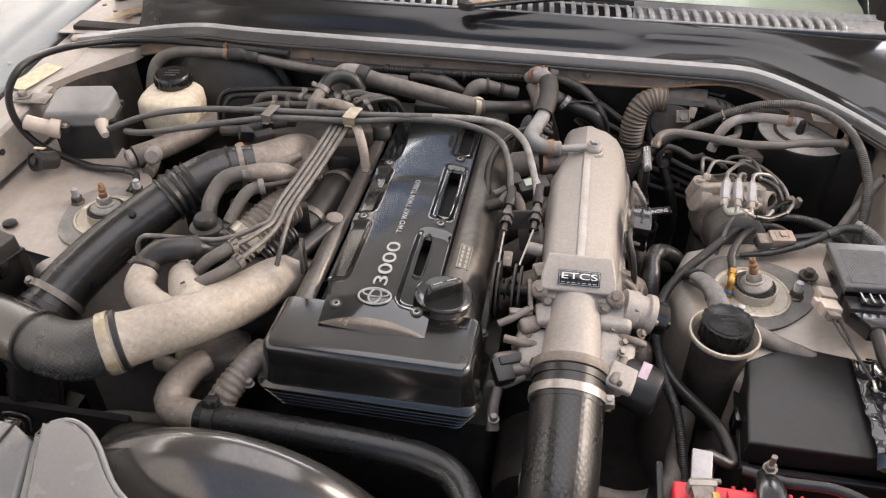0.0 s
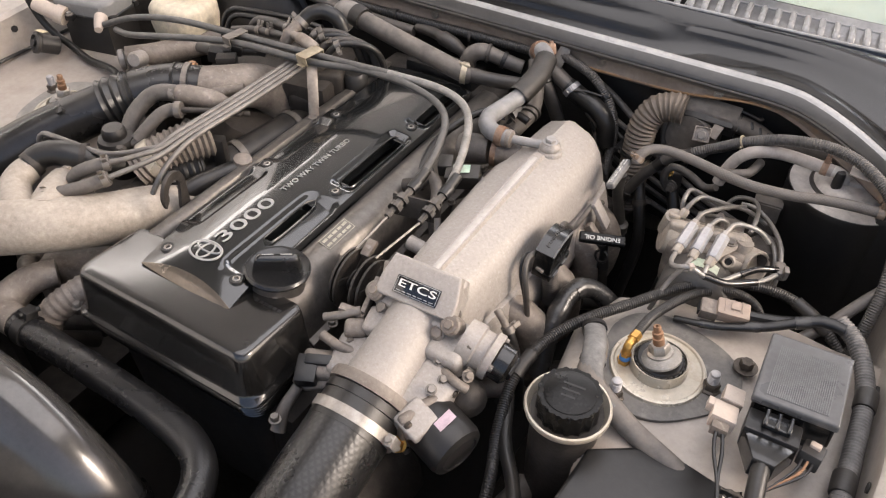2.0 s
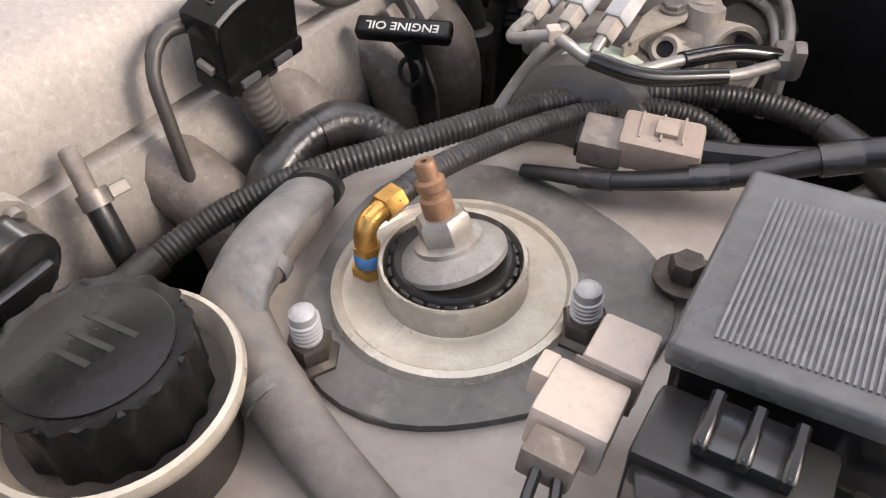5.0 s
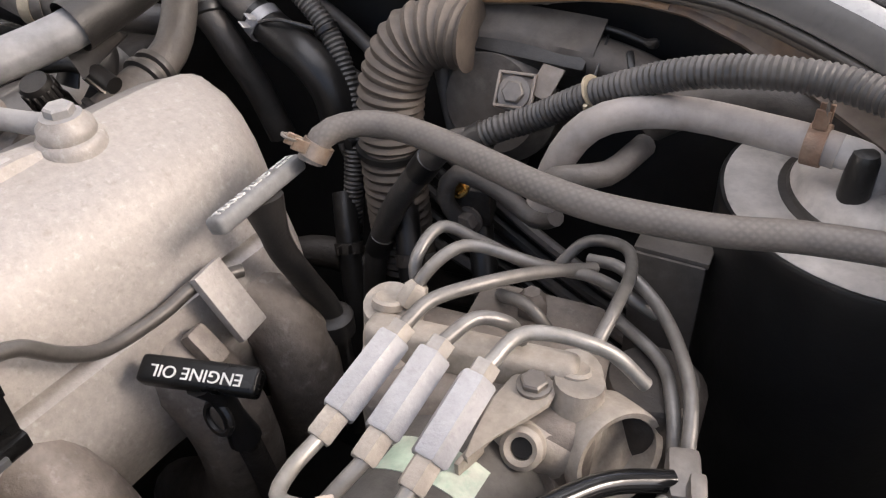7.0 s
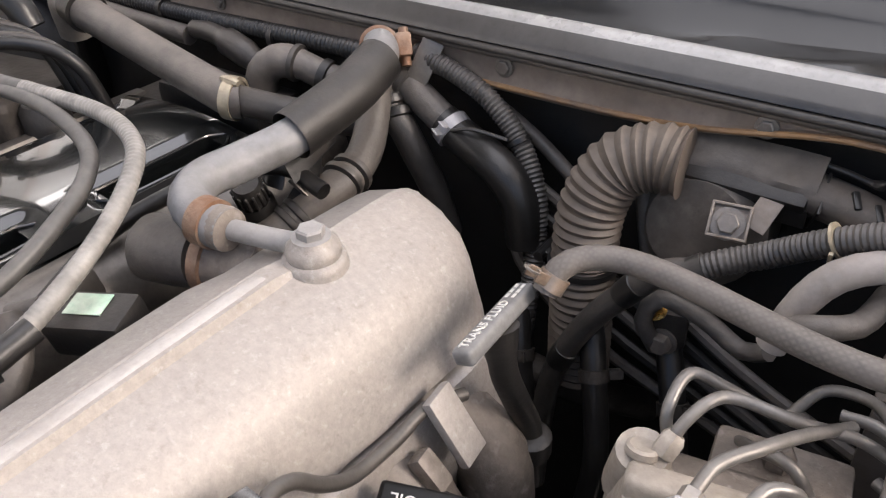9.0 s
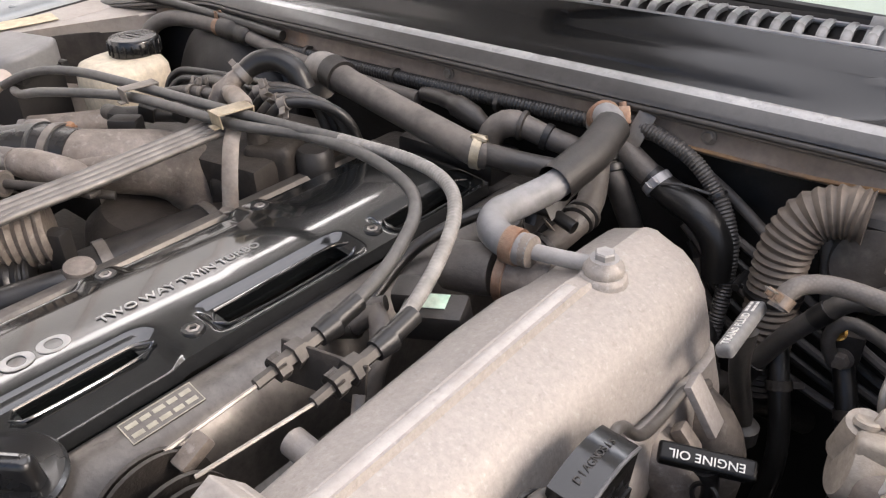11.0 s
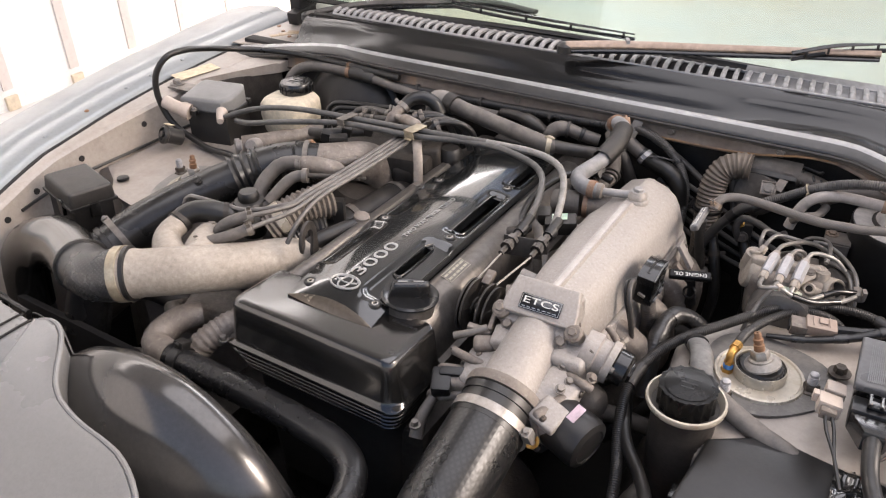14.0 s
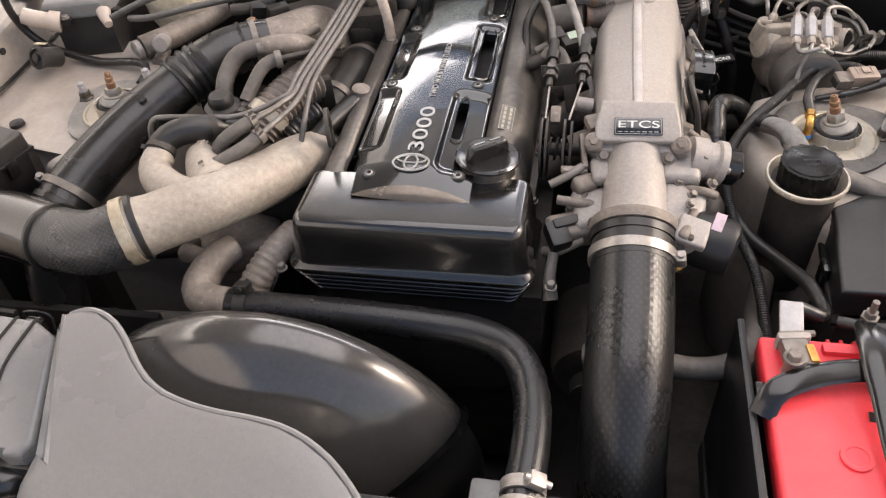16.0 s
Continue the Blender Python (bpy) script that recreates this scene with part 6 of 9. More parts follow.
part("wire", tube([(0.545, 0.959, 0.824), (0.57, 0.965, 0.826), (0.60, 0.974, 0.83)], 0.006, 8, 0.01), dull_black, plugc)

# power steering reservoir
ps = thing("fluid_reservoir", (0.427, 0.735, 0.70), "metal fluid reservoir with a fluted black cap", "reservoir")
part("can", lathe([(0, 0.68), (0.030, 0.68), (0.033, 0.69), (0.0345, 0.75), (0.035, 0.815), (0.0365, 0.826)], pose(0.427, 0.735, 0), 44), grime_shade_metal, ps, "grimy dark can")
part("rim", lathe([(0.0365, 0.824), (0.0425, 0.829), (0.0435, 0.833), (0.0425, 0.8355), (0.0405, 0.836), (0.0385, 0.832), (0.036, 0.825), (0, 0.825)], pose(0.427, 0.735, 0), 56), pale_cup, ps, "rolled bright rim")
cap_r = []
for i in range(72):
    a = 2 * math.pi * i / 72
    r = 0.0303 + 0.0012 * max(-0.5, math.cos(16 * a))
    cap_r.append((0.427 + r * math.cos(a), 0.735 + r * math.sin(a)))
part("cap", prism(cap_r, 0.824, 0.8535, 0.0022, 2), cap_black, ps, "fluted black screw cap")
part("cap_disc", lathe([(0, 0.853), (0.0262, 0.853), (0.0262, 0.8543), (0.0252, 0.8548), (0, 0.8548)], pose(0.427, 0.735, 0), 40), cap_black, ps)
for k in range(3):
    part("moulded_bar", box((0.022 - 0.004 * k, 0.0022, 0.0003), (0.427, 0.744 - 0.0075 * k, 0.8549), (0, 0, 6), bevel=0), dull_black, ps, "moulded mark")
hose("return_hose", [(0.405, 0.715, 0.70), (0.392, 0.66, 0.70), (0.380, 0.60, 0.71), (0.36, 0.575, 0.70), (0.32, 0.57, 0.69), (0.26, 0.57, 0.70), (0.20, 0.575, 0.69)], 0.0135, old_rubber, "dusty rubber hose below the fluid reservoir", seg=14)
hose("return_hose", [(0.415, 0.725, 0.70), (0.410, 0.70, 0.66), (0.40, 0.66, 0.60)], 0.0125, rubber, "black rubber hose below the fluid reservoir", seg=14)

# relay box with fine ribs and the plugs beside it
rb = thing("relay_box", (0.62, 0.878, 0.80), "grey-black control box with a finely ribbed lid", "control box")
rm = Matrix.Translation((0.6145, 0.867, 0.845)) @ pose(0, 0, 0, -2, -2, 2)
part("body", box((0.075, 0.092, 0.034), (0, 0, -0.004), bevel=0.004, seg=3, m=rm), satin_black, rb)
part("lid", box((0.079, 0.096, 0.010), (0, 0, 0.011), bevel=0.0032, seg=3, m=rm), lid_grey, rb)
for i in range(30):
    part("lid_rib", box((0.0009, 0.072, 0.0009), (-0.0275 + 0.0019 * i, -0.004, 0.0163), bevel=0, m=rm), rib_grey, rb)
part("foot", box((0.05, 0.06, 0.03), (0, 0, -0.032), bevel=0.004, m=rm), dull_black, rb)
pb2 = thing("black_connector", (0.603, 0.815, 0.80), "bulky black wiring connector in front of the control box", "connector")
pm2 = Matrix.Translation((0.604, 0.800, 0.838)) @ pose(0, 0, 0, -8, 0, 2)
part("shell", box((0.050, 0.030, 0.026), bevel=0.003, seg=2, m=pm2), dull_black, pb2)
part("latch", box((0.026, 0.020, 0.006), (0.002, 0.002, 0.015), bevel=0.002, m=pm2), satin_black, pb2)
for k in (-1, 0, 1):
    part("latch_rib", box((0.004, 0.022, 0.005), (0.002 + 0.011 * k, 0.000, 0.0195), bevel=0.001, seg=1, m=pm2), satin_black, pb2)
part("boot", prism([(-0.024, -0.014), (-0.010, -0.046), (0.010, -0.046), (0.024, -0.014)], -0.012, 0.010, 0.004, 2, m=pm2), satin_black, pb2)
part("wire_sleeve", tube([pm2 @ Vector(p) for p in ((0, -0.042, 0), (0.001, -0.060, -0.006), (0.006, -0.085, -0.02), (0.02, -0.13, -0.03))], 0.0085, 12, 0.006), rubber, pb2)
pc = thing("white_connector", (0.555, 0.827, 0.80), "cream white two-part wiring connector on the tower", "connector")
wm = Matrix.Translation((0.559, 0.812, 0.836)) @ pose(0, 0, 0, -12, 6, 4)
part("upper_half", box((0.020, 0.025, 0.015), (0.004, 0.014, 0.002), bevel=0.0022, m=wm), white_plastic, pc)
part("lower_half", box((0.024, 0.026, 0.016), (0.0, -0.012, -0.002), bevel=0.0022, m=wm), white_plastic, pc)
part("side_lug", box((0.006, 0.012, 0.010), (-0.0145, -0.004, 0), bevel=0.001, m=wm), white_plastic, pc)
part("plug_end", box((0.016, 0.012, 0.010), (-0.001, -0.032, -0.002), bevel=0.0015, m=wm), cast_dark, pc)
for k in (-1, 1):
    part("wire", tube([wm @ Vector(p) for p in ((0.003 * k, -0.036, -0.002), (0.004 * k + 0.004, -0.055, -0.008), (0.012, -0.085, -0.018), (0.022, -0.12, -0.03))], 0.0018, 6, 0.008), dull_black, pc)
part("joint_gap", box((0.021, 0.0012, 0.0145), (0.003, 0.0012, 0.001), bevel=0.0003, m=wm), cast_dark, pc)
gc = thing("small_connector", (0.640, 0.815, 0.80), "small grey wiring connector with bare wires", "connector")
gm = Matrix.Translation((0.642, 0.800, 0.836)) @ pose(0, 0, 0, -20, 0, -8)
part("shell", box((0.020, 0.026, 0.016), bevel=0.002, m=gm), dusty_black, gc)
part("window", box((0.010, 0.009, 0.004), (0, 0.004, 0.009), bevel=0.001, m=gm), white_plastic, gc)
for k in range(3):
    part("wire", tube([gm @ Vector(p) for p in ((-0.005 + 0.005 * k, -0.012, 0), (-0.006 + 0.004 * k, -0.03, -0.006), (-0.018, -0.06, -0.02))], 0.0014, 6, 0.006), rust if k == 1 else dull_black, gc)

# fuse box
fb = thing("fuse_box", (0.55, 0.67, 0.72), "black plastic fuse box with a chamfered lid", "fuse box")
lid = [(0.447, 0.598), (0.585, 0.602), (0.70, 0.60), (0.70, 0.735), (0.60, 0.747), (0.518, 0.762), (0.458, 0.722)]
part("lid", prism(lid, 0.762, 0.803, 0.005, 3, slope=lambda x, y: -0.04 * (0.72 - y) if y < 0.66 else 0.0, side_bevel=False), dull_black, fb)
part("body", prism([(0.452, 0.592), (0.70, 0.594), (0.70, 0.73), (0.52, 0.755), (0.462, 0.718)], 0.60, 0.764, 0.003, 1), dark_pit, fb)
part("lip", prism([(0.444, 0.588), (0.70, 0.590), (0.70, 0.742), (0.517, 0.766), (0.452, 0.725)], 0.758, 0.764, 0.002, 1), dull_black, fb)
part("side_latch", box((0.008, 0.02, 0.03), (0.447, 0.655, 0.765), bevel=0.002), satin_black, fb)
wrap = bmesh.new()
bmesh.ops.create_grid(wrap, x_segments=36, y_segments=44, size=1)
for v in wrap.verts:
    x, y = 0.640 + v.co.x * 0.058, 0.672 + v.co.y * 0.085
    k = noise.noise((x * 60, y * 60, 0)) * 0.007 + noise.noise((x * 150, y * 150, 3)) * 0.003
    v.co = Vector((x, y, 0.811 + k - 0.02 * max(0, abs(v.co.y) - 0.8) * 4))
solid("plastic_wrap", thick(wrap, 0.0006), gloss_black, "crumpled glossy black plastic sheet over the fuse box", "plastic sheet", angle=70)

# battery
bt = thing("battery", (0.48, 0.45, 0.55), "red-topped car battery with a black hold-down strap", "battery")
part("case", box((0.236, 0.180, 0.20), (0.484, 0.452, 0.665), bevel=0.005), dull_black, bt, "black battery case")
top = box((0.238, 0.182, 0.030), (0.484, 0.452, 0.772), bevel=0.005, seg=3)
part("top", top, red_plastic, bt, "bright red plastic top")
for i in range(3):
    for k in (0,):
        part("vent_cap", lathe([(0, 0.786), (0.014, 0.786), (0.0135, 0.7895), (0.010, 0.7895), (0.009, 0.7885), (0, 0.7885)], pose(0.43 + 0.045 * i, 0.415, 0), 24), red_plastic, bt)
for i in range(9):
    part("grip_rib", box((0.004, 0.009, 0.012), (0.430 + 0.012 * i, 0.545, 0.776), bevel=0.001, seg=1), red_plastic, bt)
part("red_ridge", box((0.16, 0.012, 0.010), (0.50, 0.530, 0.788), bevel=0.003), red_plastic, bt)
term = box((0.024, 0.034, 0.016), (0.392, 0.512, 0.800), (0, 0, 8), bevel=0.003)
lathe([(0, 0.786), (0.0105, 0.786), (0.0085, 0.812), (0, 0.812)], pose(0.390, 0.500, 0), 20, term)
part("post_clamp", term, dull_steel, bt, "corroded terminal clamp")
part("clamp_tail", box((0.022, 0.045, 0.006), (0.392, 0.548, 0.803), (14, 0, -4), bevel=0.002), pale_steel, bt)
part("clamp_bolt", bolt((0.386, 0.498, 0.811), r=0.007, h=0.008), cast_dark, bt)
part("clamp_jaw", box((0.030, 0.008, 0.018), (0.391, 0.528, 0.800), (0, 0, 8), bevel=0.002), cast, bt)
part("clamp_jaw", box((0.008, 0.020, 0.020), (0.404, 0.508, 0.800), (0, 0, 8), bevel=0.002), brass, bt)
part("clamp_stud", tube([(0.378, 0.530, 0.806), (0.410, 0.534, 0.806)], 0.003, 8, 0.01), dull_steel, bt)
part("side_notch", box((0.010, 0.030, 0.006), (0.362, 0.475, 0.780), bevel=0.002), satin_black, bt)
term2 = box((0.024, 0.032, 0.016), (0.585, 0.490, 0.796), (0, 0, -10), bevel=0.003)
part("post_clamp", term2, dull_steel, bt, "corroded terminal clamp")
part("clamp_bolt", bolt((0.592, 0.482, 0.806), r=0.006, h=0.009), pale_steel, bt)
part("label", box((0.062, 0.020, 0.0008), (0.510, 0.455, 0.7875), (0, 0, -6), bevel=0), ink_white, bt, "white label with coloured dots")
for k, mt in enumerate((yellow_label, blue_tape, pink_label)):
    part("label_dot", lathe([(0, 0.7878), (0.004, 0.7878), (0.004, 0.7882), (0, 0.7882)], pose(0.495 + 0.014 * k, 0.456 - 0.0014 * k, 0.0002), 16), mt, bt)
part("mark_bar", box((0.014, 0.010, 0.0006), (0.455, 0.458, 0.7875), (0, 0, -6), bevel=0), dull_black, bt)
hd = thing("battery_hold_down", (0.46, 0.48, 0.78), "black steel battery hold-down bar with a threaded rod", "battery clamp")
part("bar", tube([(0.358, 0.452, 0.783), (0.372, 0.470, 0.801), (0.42, 0.492, 0.803), (0.47, 0.498, 0.802), (0.53, 0.487, 0.800), (0.60, 0.47, 0.797)], 0.0115, 12, 0.008, flat=0.25), satin_black, hd)
part("strap", tube([(0.464, 0.560, 0.796), (0.462, 0.53, 0.806), (0.459, 0.49, 0.808), (0.457, 0.42, 0.80), (0.457, 0.37, 0.797)], [(0, 0.013), (0.15, 0.016), (0.35, 0.016), (0.5, 0.0125), (0.8, 0.0095), (1, 0.0095)], 12, 0.006, flat=0.4), satin_black, hd)
part("rod", lathe([(0, 0.70), (0.0032, 0.70), (0.0032, 0.826), (0, 0.826)], pose(0.464, 0.561, 0), 10), dull_steel, hd)
part("rod_nut", lathe([(0, 0.803), (0.0085, 0.803), (0.0085, 0.806), (0.006, 0.8065), (0.006, 0.8125), (0, 0.8125)], pose(0.464, 0.561, 0), 6), dull_steel, hd)
hose("battery_cable", [(0.392, 0.565, 0.80), (0.405, 0.575, 0.795), (0.424, 0.572, 0.788), (0.432, 0.59, 0.78), (0.425, 0.63, 0.775), (0.405, 0.67, 0.765), (0.375, 0.71, 0.765), (0.352, 0.76, 0.77)], 0.0075, rubber, "black battery cable looping past the reservoir", "cable", seg=12)
hose("battery_cable", [(0.585, 0.50, 0.80), (0.57, 0.525, 0.806), (0.53, 0.545, 0.806), (0.48, 0.55, 0.80), (0.44, 0.565, 0.79)], 0.006, rubber, "thin black battery cable across the red top", "cable", seg=12)

# dipsticks
dp = thing("oil_dipstick", (0.352, 1.01, 0.74), "black engine oil dipstick handle with white letters", "dipstick")
dm = Matrix.Translation((0.3510, 1.0075, 0.8100)) @ pose(0, 0, 0, 22, 0, 20)
part("handle", box((0.058, 0.0135, 0.0095), bevel=0.003, seg=3, m=dm), cap_black, dp)
lettering("ENGINE OIL", 0.0080, dm @ pose(0, -0.001, 0.0048, 0, 0, 180), ink_white, dp, width=0.044)
part("neck", tube([dm @ Vector((0, 0, -0.003)), (0.354, 1.013, 0.79), (0.356, 1.016, 0.76)], [(0, 0.0095), (0.25, 0.006), (0.6, 0.0055), (1, 0.0085)], 12, 0.006), dull_black, dp)
part("ring", tube([(0.354 + 0.008 * math.cos(a), 1.007 + 0.002 * math.sin(a), 0.783 + 0.008 * math.sin(a)) for a in [2 * math.pi * i / 16 for i in range(17)]], 0.0018, 6, 0.004), dull_black, dp)
part("guide_tube", tube([(0.356, 1.016, 0.765), (0.358, 1.02, 0.70), (0.34, 1.02, 0.60)], 0.0065, 10, 0.02), grime_shade_metal, dp)
tf = thing("transmission_dipstick", (0.335, 1.09, 0.76), "pale grey transmission fluid dipstick handle with letters", "dipstick")
fm = Matrix.Translation((0.3358, 1.0775, 0.862)) @ pose(0, 0, 0, 2, -22, 0)
part("handle", box((0.0115, 0.060, 0.009), bevel=0.003, seg=3, m=fm), handle_grey, tf)
lettering("TRANS FLUID", 0.0070, fm @ pose(0.0004, -0.0075, 0.0047, 0, 0, 90), ink_white, tf, width=0.038)
for dx in (-0.002, 0.002):
    for k in range(3):
        part("print_bar", box((0.0018, 0.0034, 0.0003), (dx, 0.0165 + 0.0043 * k, 0.0047), bevel=0, m=fm), ink_white, tf)
part("stem", tube([(0.3365, 1.078, 0.859), (0.338, 1.079, 0.842), (0.339, 1.082, 0.824), (0.341, 1.092, 0.797), (0.343, 1.102, 0.768), (0.343, 1.105, 0.72)], [(0, 0.011), (0.15, 0.0075), (1, 0.0075)], 14, 0.006, flat=0.62), dusty_black, tf)
part("stop", lathe([(0, 0), (0.0125, 0), (0.0125, 0.012), (0.010, 0.014), (0, 0.014)], pose(0.343, 1.103, 0.752), 16), dusty_black, tf)

# diagnosis connector beside the plenum
ms = thing("diagnosis_connector", (0.3235, 0.9135, 0.83), "black diagnosis connector box with an arched lid beside the plenum", "connector")
sm = Matrix.Translation((0.3235, 0.9135, 0.848)) @ pose(0, 0, 0, 0, 6, 0)
arch_m = sm @ pose(0, 0, 0, 90, 0, 90)


def arch(w, low, high, rise, n=12):
    return [(-w, low), (w, low)] + [(w * math.cos(math.pi * k / n), high + rise * (1 - math.cos(math.pi * k / n) ** 2)) for k in range(n + 1)]


part("case", prism(arch(0.0262, -0.019, 0.016, 0.0062), -0.0115, 0.0105, 0.0012, 2, m=arch_m), cap_black, ms, angle=30)
lid = prism(arch(0.0275, 0.008, 0.0185, 0.0062), -0.0130, 0.0095, 0.0014, 2, m=arch_m)
part("lid", lid, satin_black, ms, angle=30)
part("rim", tube([arch_m @ Vector((y, z, 0.0100)) for y, z in arch(0.0268, 0.010, 0.0180, 0.0062)[2:]], 0.0012, 8, 0.003), lid_grey, ms, "worn lid edge")
part("skirt", box((0.024, 0.054, 0.009), (0.0005, 0, -0.0165), bevel=0.0015, m=sm), cap_black, ms)
for k in (-1, 1):
    part("latch", box((0.003, 0.013, 0.004), (0.0130, 0.012 * k - 0.002, -0.0165), bevel=0.0008, m=sm), lid_grey, ms)
part("contact_block", box((0.017, 0.030, 0.012), (-0.002, -0.002, -0.024), bevel=0.002, m=sm), dull_black, ms)
part("tan_clip", box((0.010, 0.003, 0.004), (-0.002, -0.0275, -0.008), (0, 14, 0), bevel=0.0008, m=sm), bracket_tan, ms)
for k, ch in enumerate("DIAGNOSIS"):
    y = 0.0042 * (k - 4)
    c = y / 0.0275
    lettering(ch, 0.0062, sm @ pose(-0.002, y, 0.0186 + 0.0062 * (1 - c * c), math.degrees(math.atan(-2 * 0.0062 * c / 0.0275)), 0, 90), dusty_black, ms)
part("wire_boot", tube([sm @ Vector(p) for p in ((0.003, -0.006, -0.024), (0.006, -0.004, -0.040), (0.009, 0.002, -0.058), (0.010, 0.008, -0.085))], 0.0095, 16, 0.002, ribs=(0.0042, 0.0007)), old_rubber, ms, "dusty ribbed wire boot")
hose("sensor_hose", [(0.316, 0.905, 0.850), (0.310, 0.887, 0.859), (0.309, 0.874, 0.858), (0.313, 0.862, 0.848), (0.320, 0.857, 0.824), (0.325, 0.855, 0.789), (0.330, 0.855, 0.74)], 0.0036, heater_rubber, "thin dusty hose looping beside the diagnosis connector", "hose", seg=12)
hose("sensor_wire", [(0.313, 0.903, 0.846), (0.304, 0.886, 0.858), (0.303, 0.874, 0.857), (0.308, 0.863, 0.842), (0.318, 0.858, 0.815), (0.326, 0.855, 0.77)], 0.0020, dull_black, "thin black wire beside the sensor hose", "wire", seg=8)
hose("nipple_hose", [(0.322, 0.806, 0.82), (0.334, 0.802, 0.80), (0.345, 0.80, 0.76), (0.35, 0.80, 0.70)], 0.0058, rubber, "black vacuum hose with a pale clip", seg=12)
solid("hose_clip", spring_clip((0.3245, 0.8055, 0.817), (0.55, -0.15, -0.8), 0.006), dull_steel, "small spring clip on a thin hose", "hose clip", "hose clips")
bent = hose("heater_hose", [(0.354, 0.84, 0.72), (0.351, 0.865, 0.766), (0.350, 0.888, 0.785), (0.351, 0.910, 0.792), (0.358, 0.931, 0.793), (0.373, 0.943, 0.786), (0.392, 0.948, 0.770), (0.41, 0.955, 0.73)], 0.0115, tape_black, "scuffed black ribbed hose bending below the loom", seg=20, ribs=(0.0045, 0.0003))
for a, m_, b in (((0.350, 0.880, 0.780), (0.350, 0.888, 0.785), (0.3505, 0.898, 0.789)), ((0.3535, 0.919, 0.7928), (0.358, 0.931, 0.793), (0.365, 0.938, 0.790))):
    part("tape_wrap", tube([a, m_, b], [(0, 0.0122), (0.5, 0.0130), (1, 0.0121)], 16, 0.003), tape_black, bent, "crumpled wrap of tape")
hose("lower_hose", [(0.345, 0.965, 0.735), (0.36, 0.985, 0.725), (0.385, 1.0, 0.715), (0.42, 1.01, 0.70)], 0.013, rubber, "black rubber hose below the brake unit", seg=14)

# anti-lock brake unit
ab = thing("brake_modulator", (0.47, 1.03, 0.72), "dusty cast brake modulator with silver valves and bent pipes", "brake modulator")
blk = box((0.100, 0.062, 0.075), (0.468, 1.062, 0.792), (0, 0, 10), bevel=0.016, seg=4)
part("valve_block", blk, cast_dark, ab)
part("block_shoulder", box((0.040, 0.048, 0.044), (0.494, 1.058, 0.808), (8, 4, 18), bevel=0.014, seg=4), cast_warm, ab)
part("boss", tube([(0.508, 1.058, 0.795), (0.508, 1.061, 0.822), (0.5085, 1.063, 0.838)], [(0, 0.014), (0.6, 0.0125), (1, 0.0098)], 20, 0.004), cast_warm, ab, "rounded cast boss")
part("block_rail", box((0.090, 0.016, 0.016), (0.462, 1.058, 0.834), (-10, 2, 14), bevel=0.005, seg=3), cast_warm, ab)
part("round_end", lathe([(0, -0.014), (0.021, -0.014), (0.0235, -0.010), (0.0235, 0.004), (0.021, 0.007), (0.010, 0.0075), (0, 0.0075)], facing((0.420, 1.052, 0.816), (-1, -0.35, 0.25)), 36), cast_warm, ab, "pale round end of the block")
for x, y, z in ((0.420, 1.062, 0.842), (0.504, 1.068, 0.836)):
    part("ear", tube([(x - 0.002, y + 0.006, z - 0.030), (x, y, z - 0.001)], [(0, 0.016), (0.6, 0.0135), (1, 0.0115)], 18, 0.006), cast_warm, ab)
    part("eyelet", lathe([(0.0032, -0.002), (0.0075, -0.002), (0.0075, 0.0012), (0.006, 0.0022), (0.0032, 0.0015)], pose(x, y, z, -18, 0, 0), 18), cast_warm, ab)
    part("eyelet_hole", lathe([(0, -0.001), (0.0033, -0.001), (0.0033, 0.0008), (0, 0.0008)], pose(x, y, z, -18, 0, 0), 14), dark_pit, ab)
part("end_cup", lathe([(0, -0.012), (0.022, -0.012), (0.0245, -0.006), (0.0245, 0.013), (0.0235, 0.0145), (0.0205, 0.0135), (0.0195, 0.002), (0, 0.001)], facing((0.521, 1.060, 0.8105), (0.82, -0.50, 0.28)) @ Matrix.Scale(0.86, 4), 36), cast_warm, ab, "pale open cup at the block end")
part("port", lathe([(0, -0.004), (0.0085, -0.004), (0.0085, 0.003), (0.0065, 0.0045), (0.0045, 0.0035), (0.0045, -0.001), (0, -0.001)], facing((0.499, 1.034, 0.824), (0.1, -0.75, 0.65)), 20), cast_warm, ab)
part("port_hole", lathe([(0, 0), (0.0044, 0), (0.0044, 0.002), (0, 0.002)], facing((0.499, 1.0345, 0.8245), (0.1, -0.75, 0.65)), 14), dark_pit, ab)
motor_axis = facing((0.474, 1.012, 0.786), (0.08, -0.96, 0.22))
part("pump_motor", lathe([(0, -0.05), (0.0425, -0.05), (0.0425, 0.030), (0.0405, 0.038), (0.034, 0.042), (0, 0.043)], motor_axis, 48), duct_grey, ab, "round dark pump motor")
part("motor_lip", lathe([(0.042, -0.022), (0.046, -0.021), (0.046, -0.016), (0.042, -0.015)], motor_axis, 48), cast_dark, ab)
label_rows = []
for k in range(9):
    a = radians(62 + 52 * k / 8)
    label_rows.append([motor_axis @ Vector((0.0429 * math.cos(a), 0.0429 * math.sin(a), h)) for h in (0.004, 0.024)])
mount = prism([(0.4820, 1.0410), (0.4845, 1.0230), (0.4860, 1.0120), (0.4885, 1.0110), (0.4915, 1.0250), (0.4995, 1.0410), (0.5025, 1.0480), (0.5020, 1.0580), (0.4960, 1.0630), (0.4870, 1.0620), (0.4835, 1.0540)], 0.8345, 0.8365, 0.0007, 1)
part("mount_plate", mount, cast_warm, ab)
part("plate_lip", box((0.0022, 0.016, 0.010), (0.4862, 1.016, 0.8305), (0, 0, -6), bevel=0.0008), cast_warm, ab)
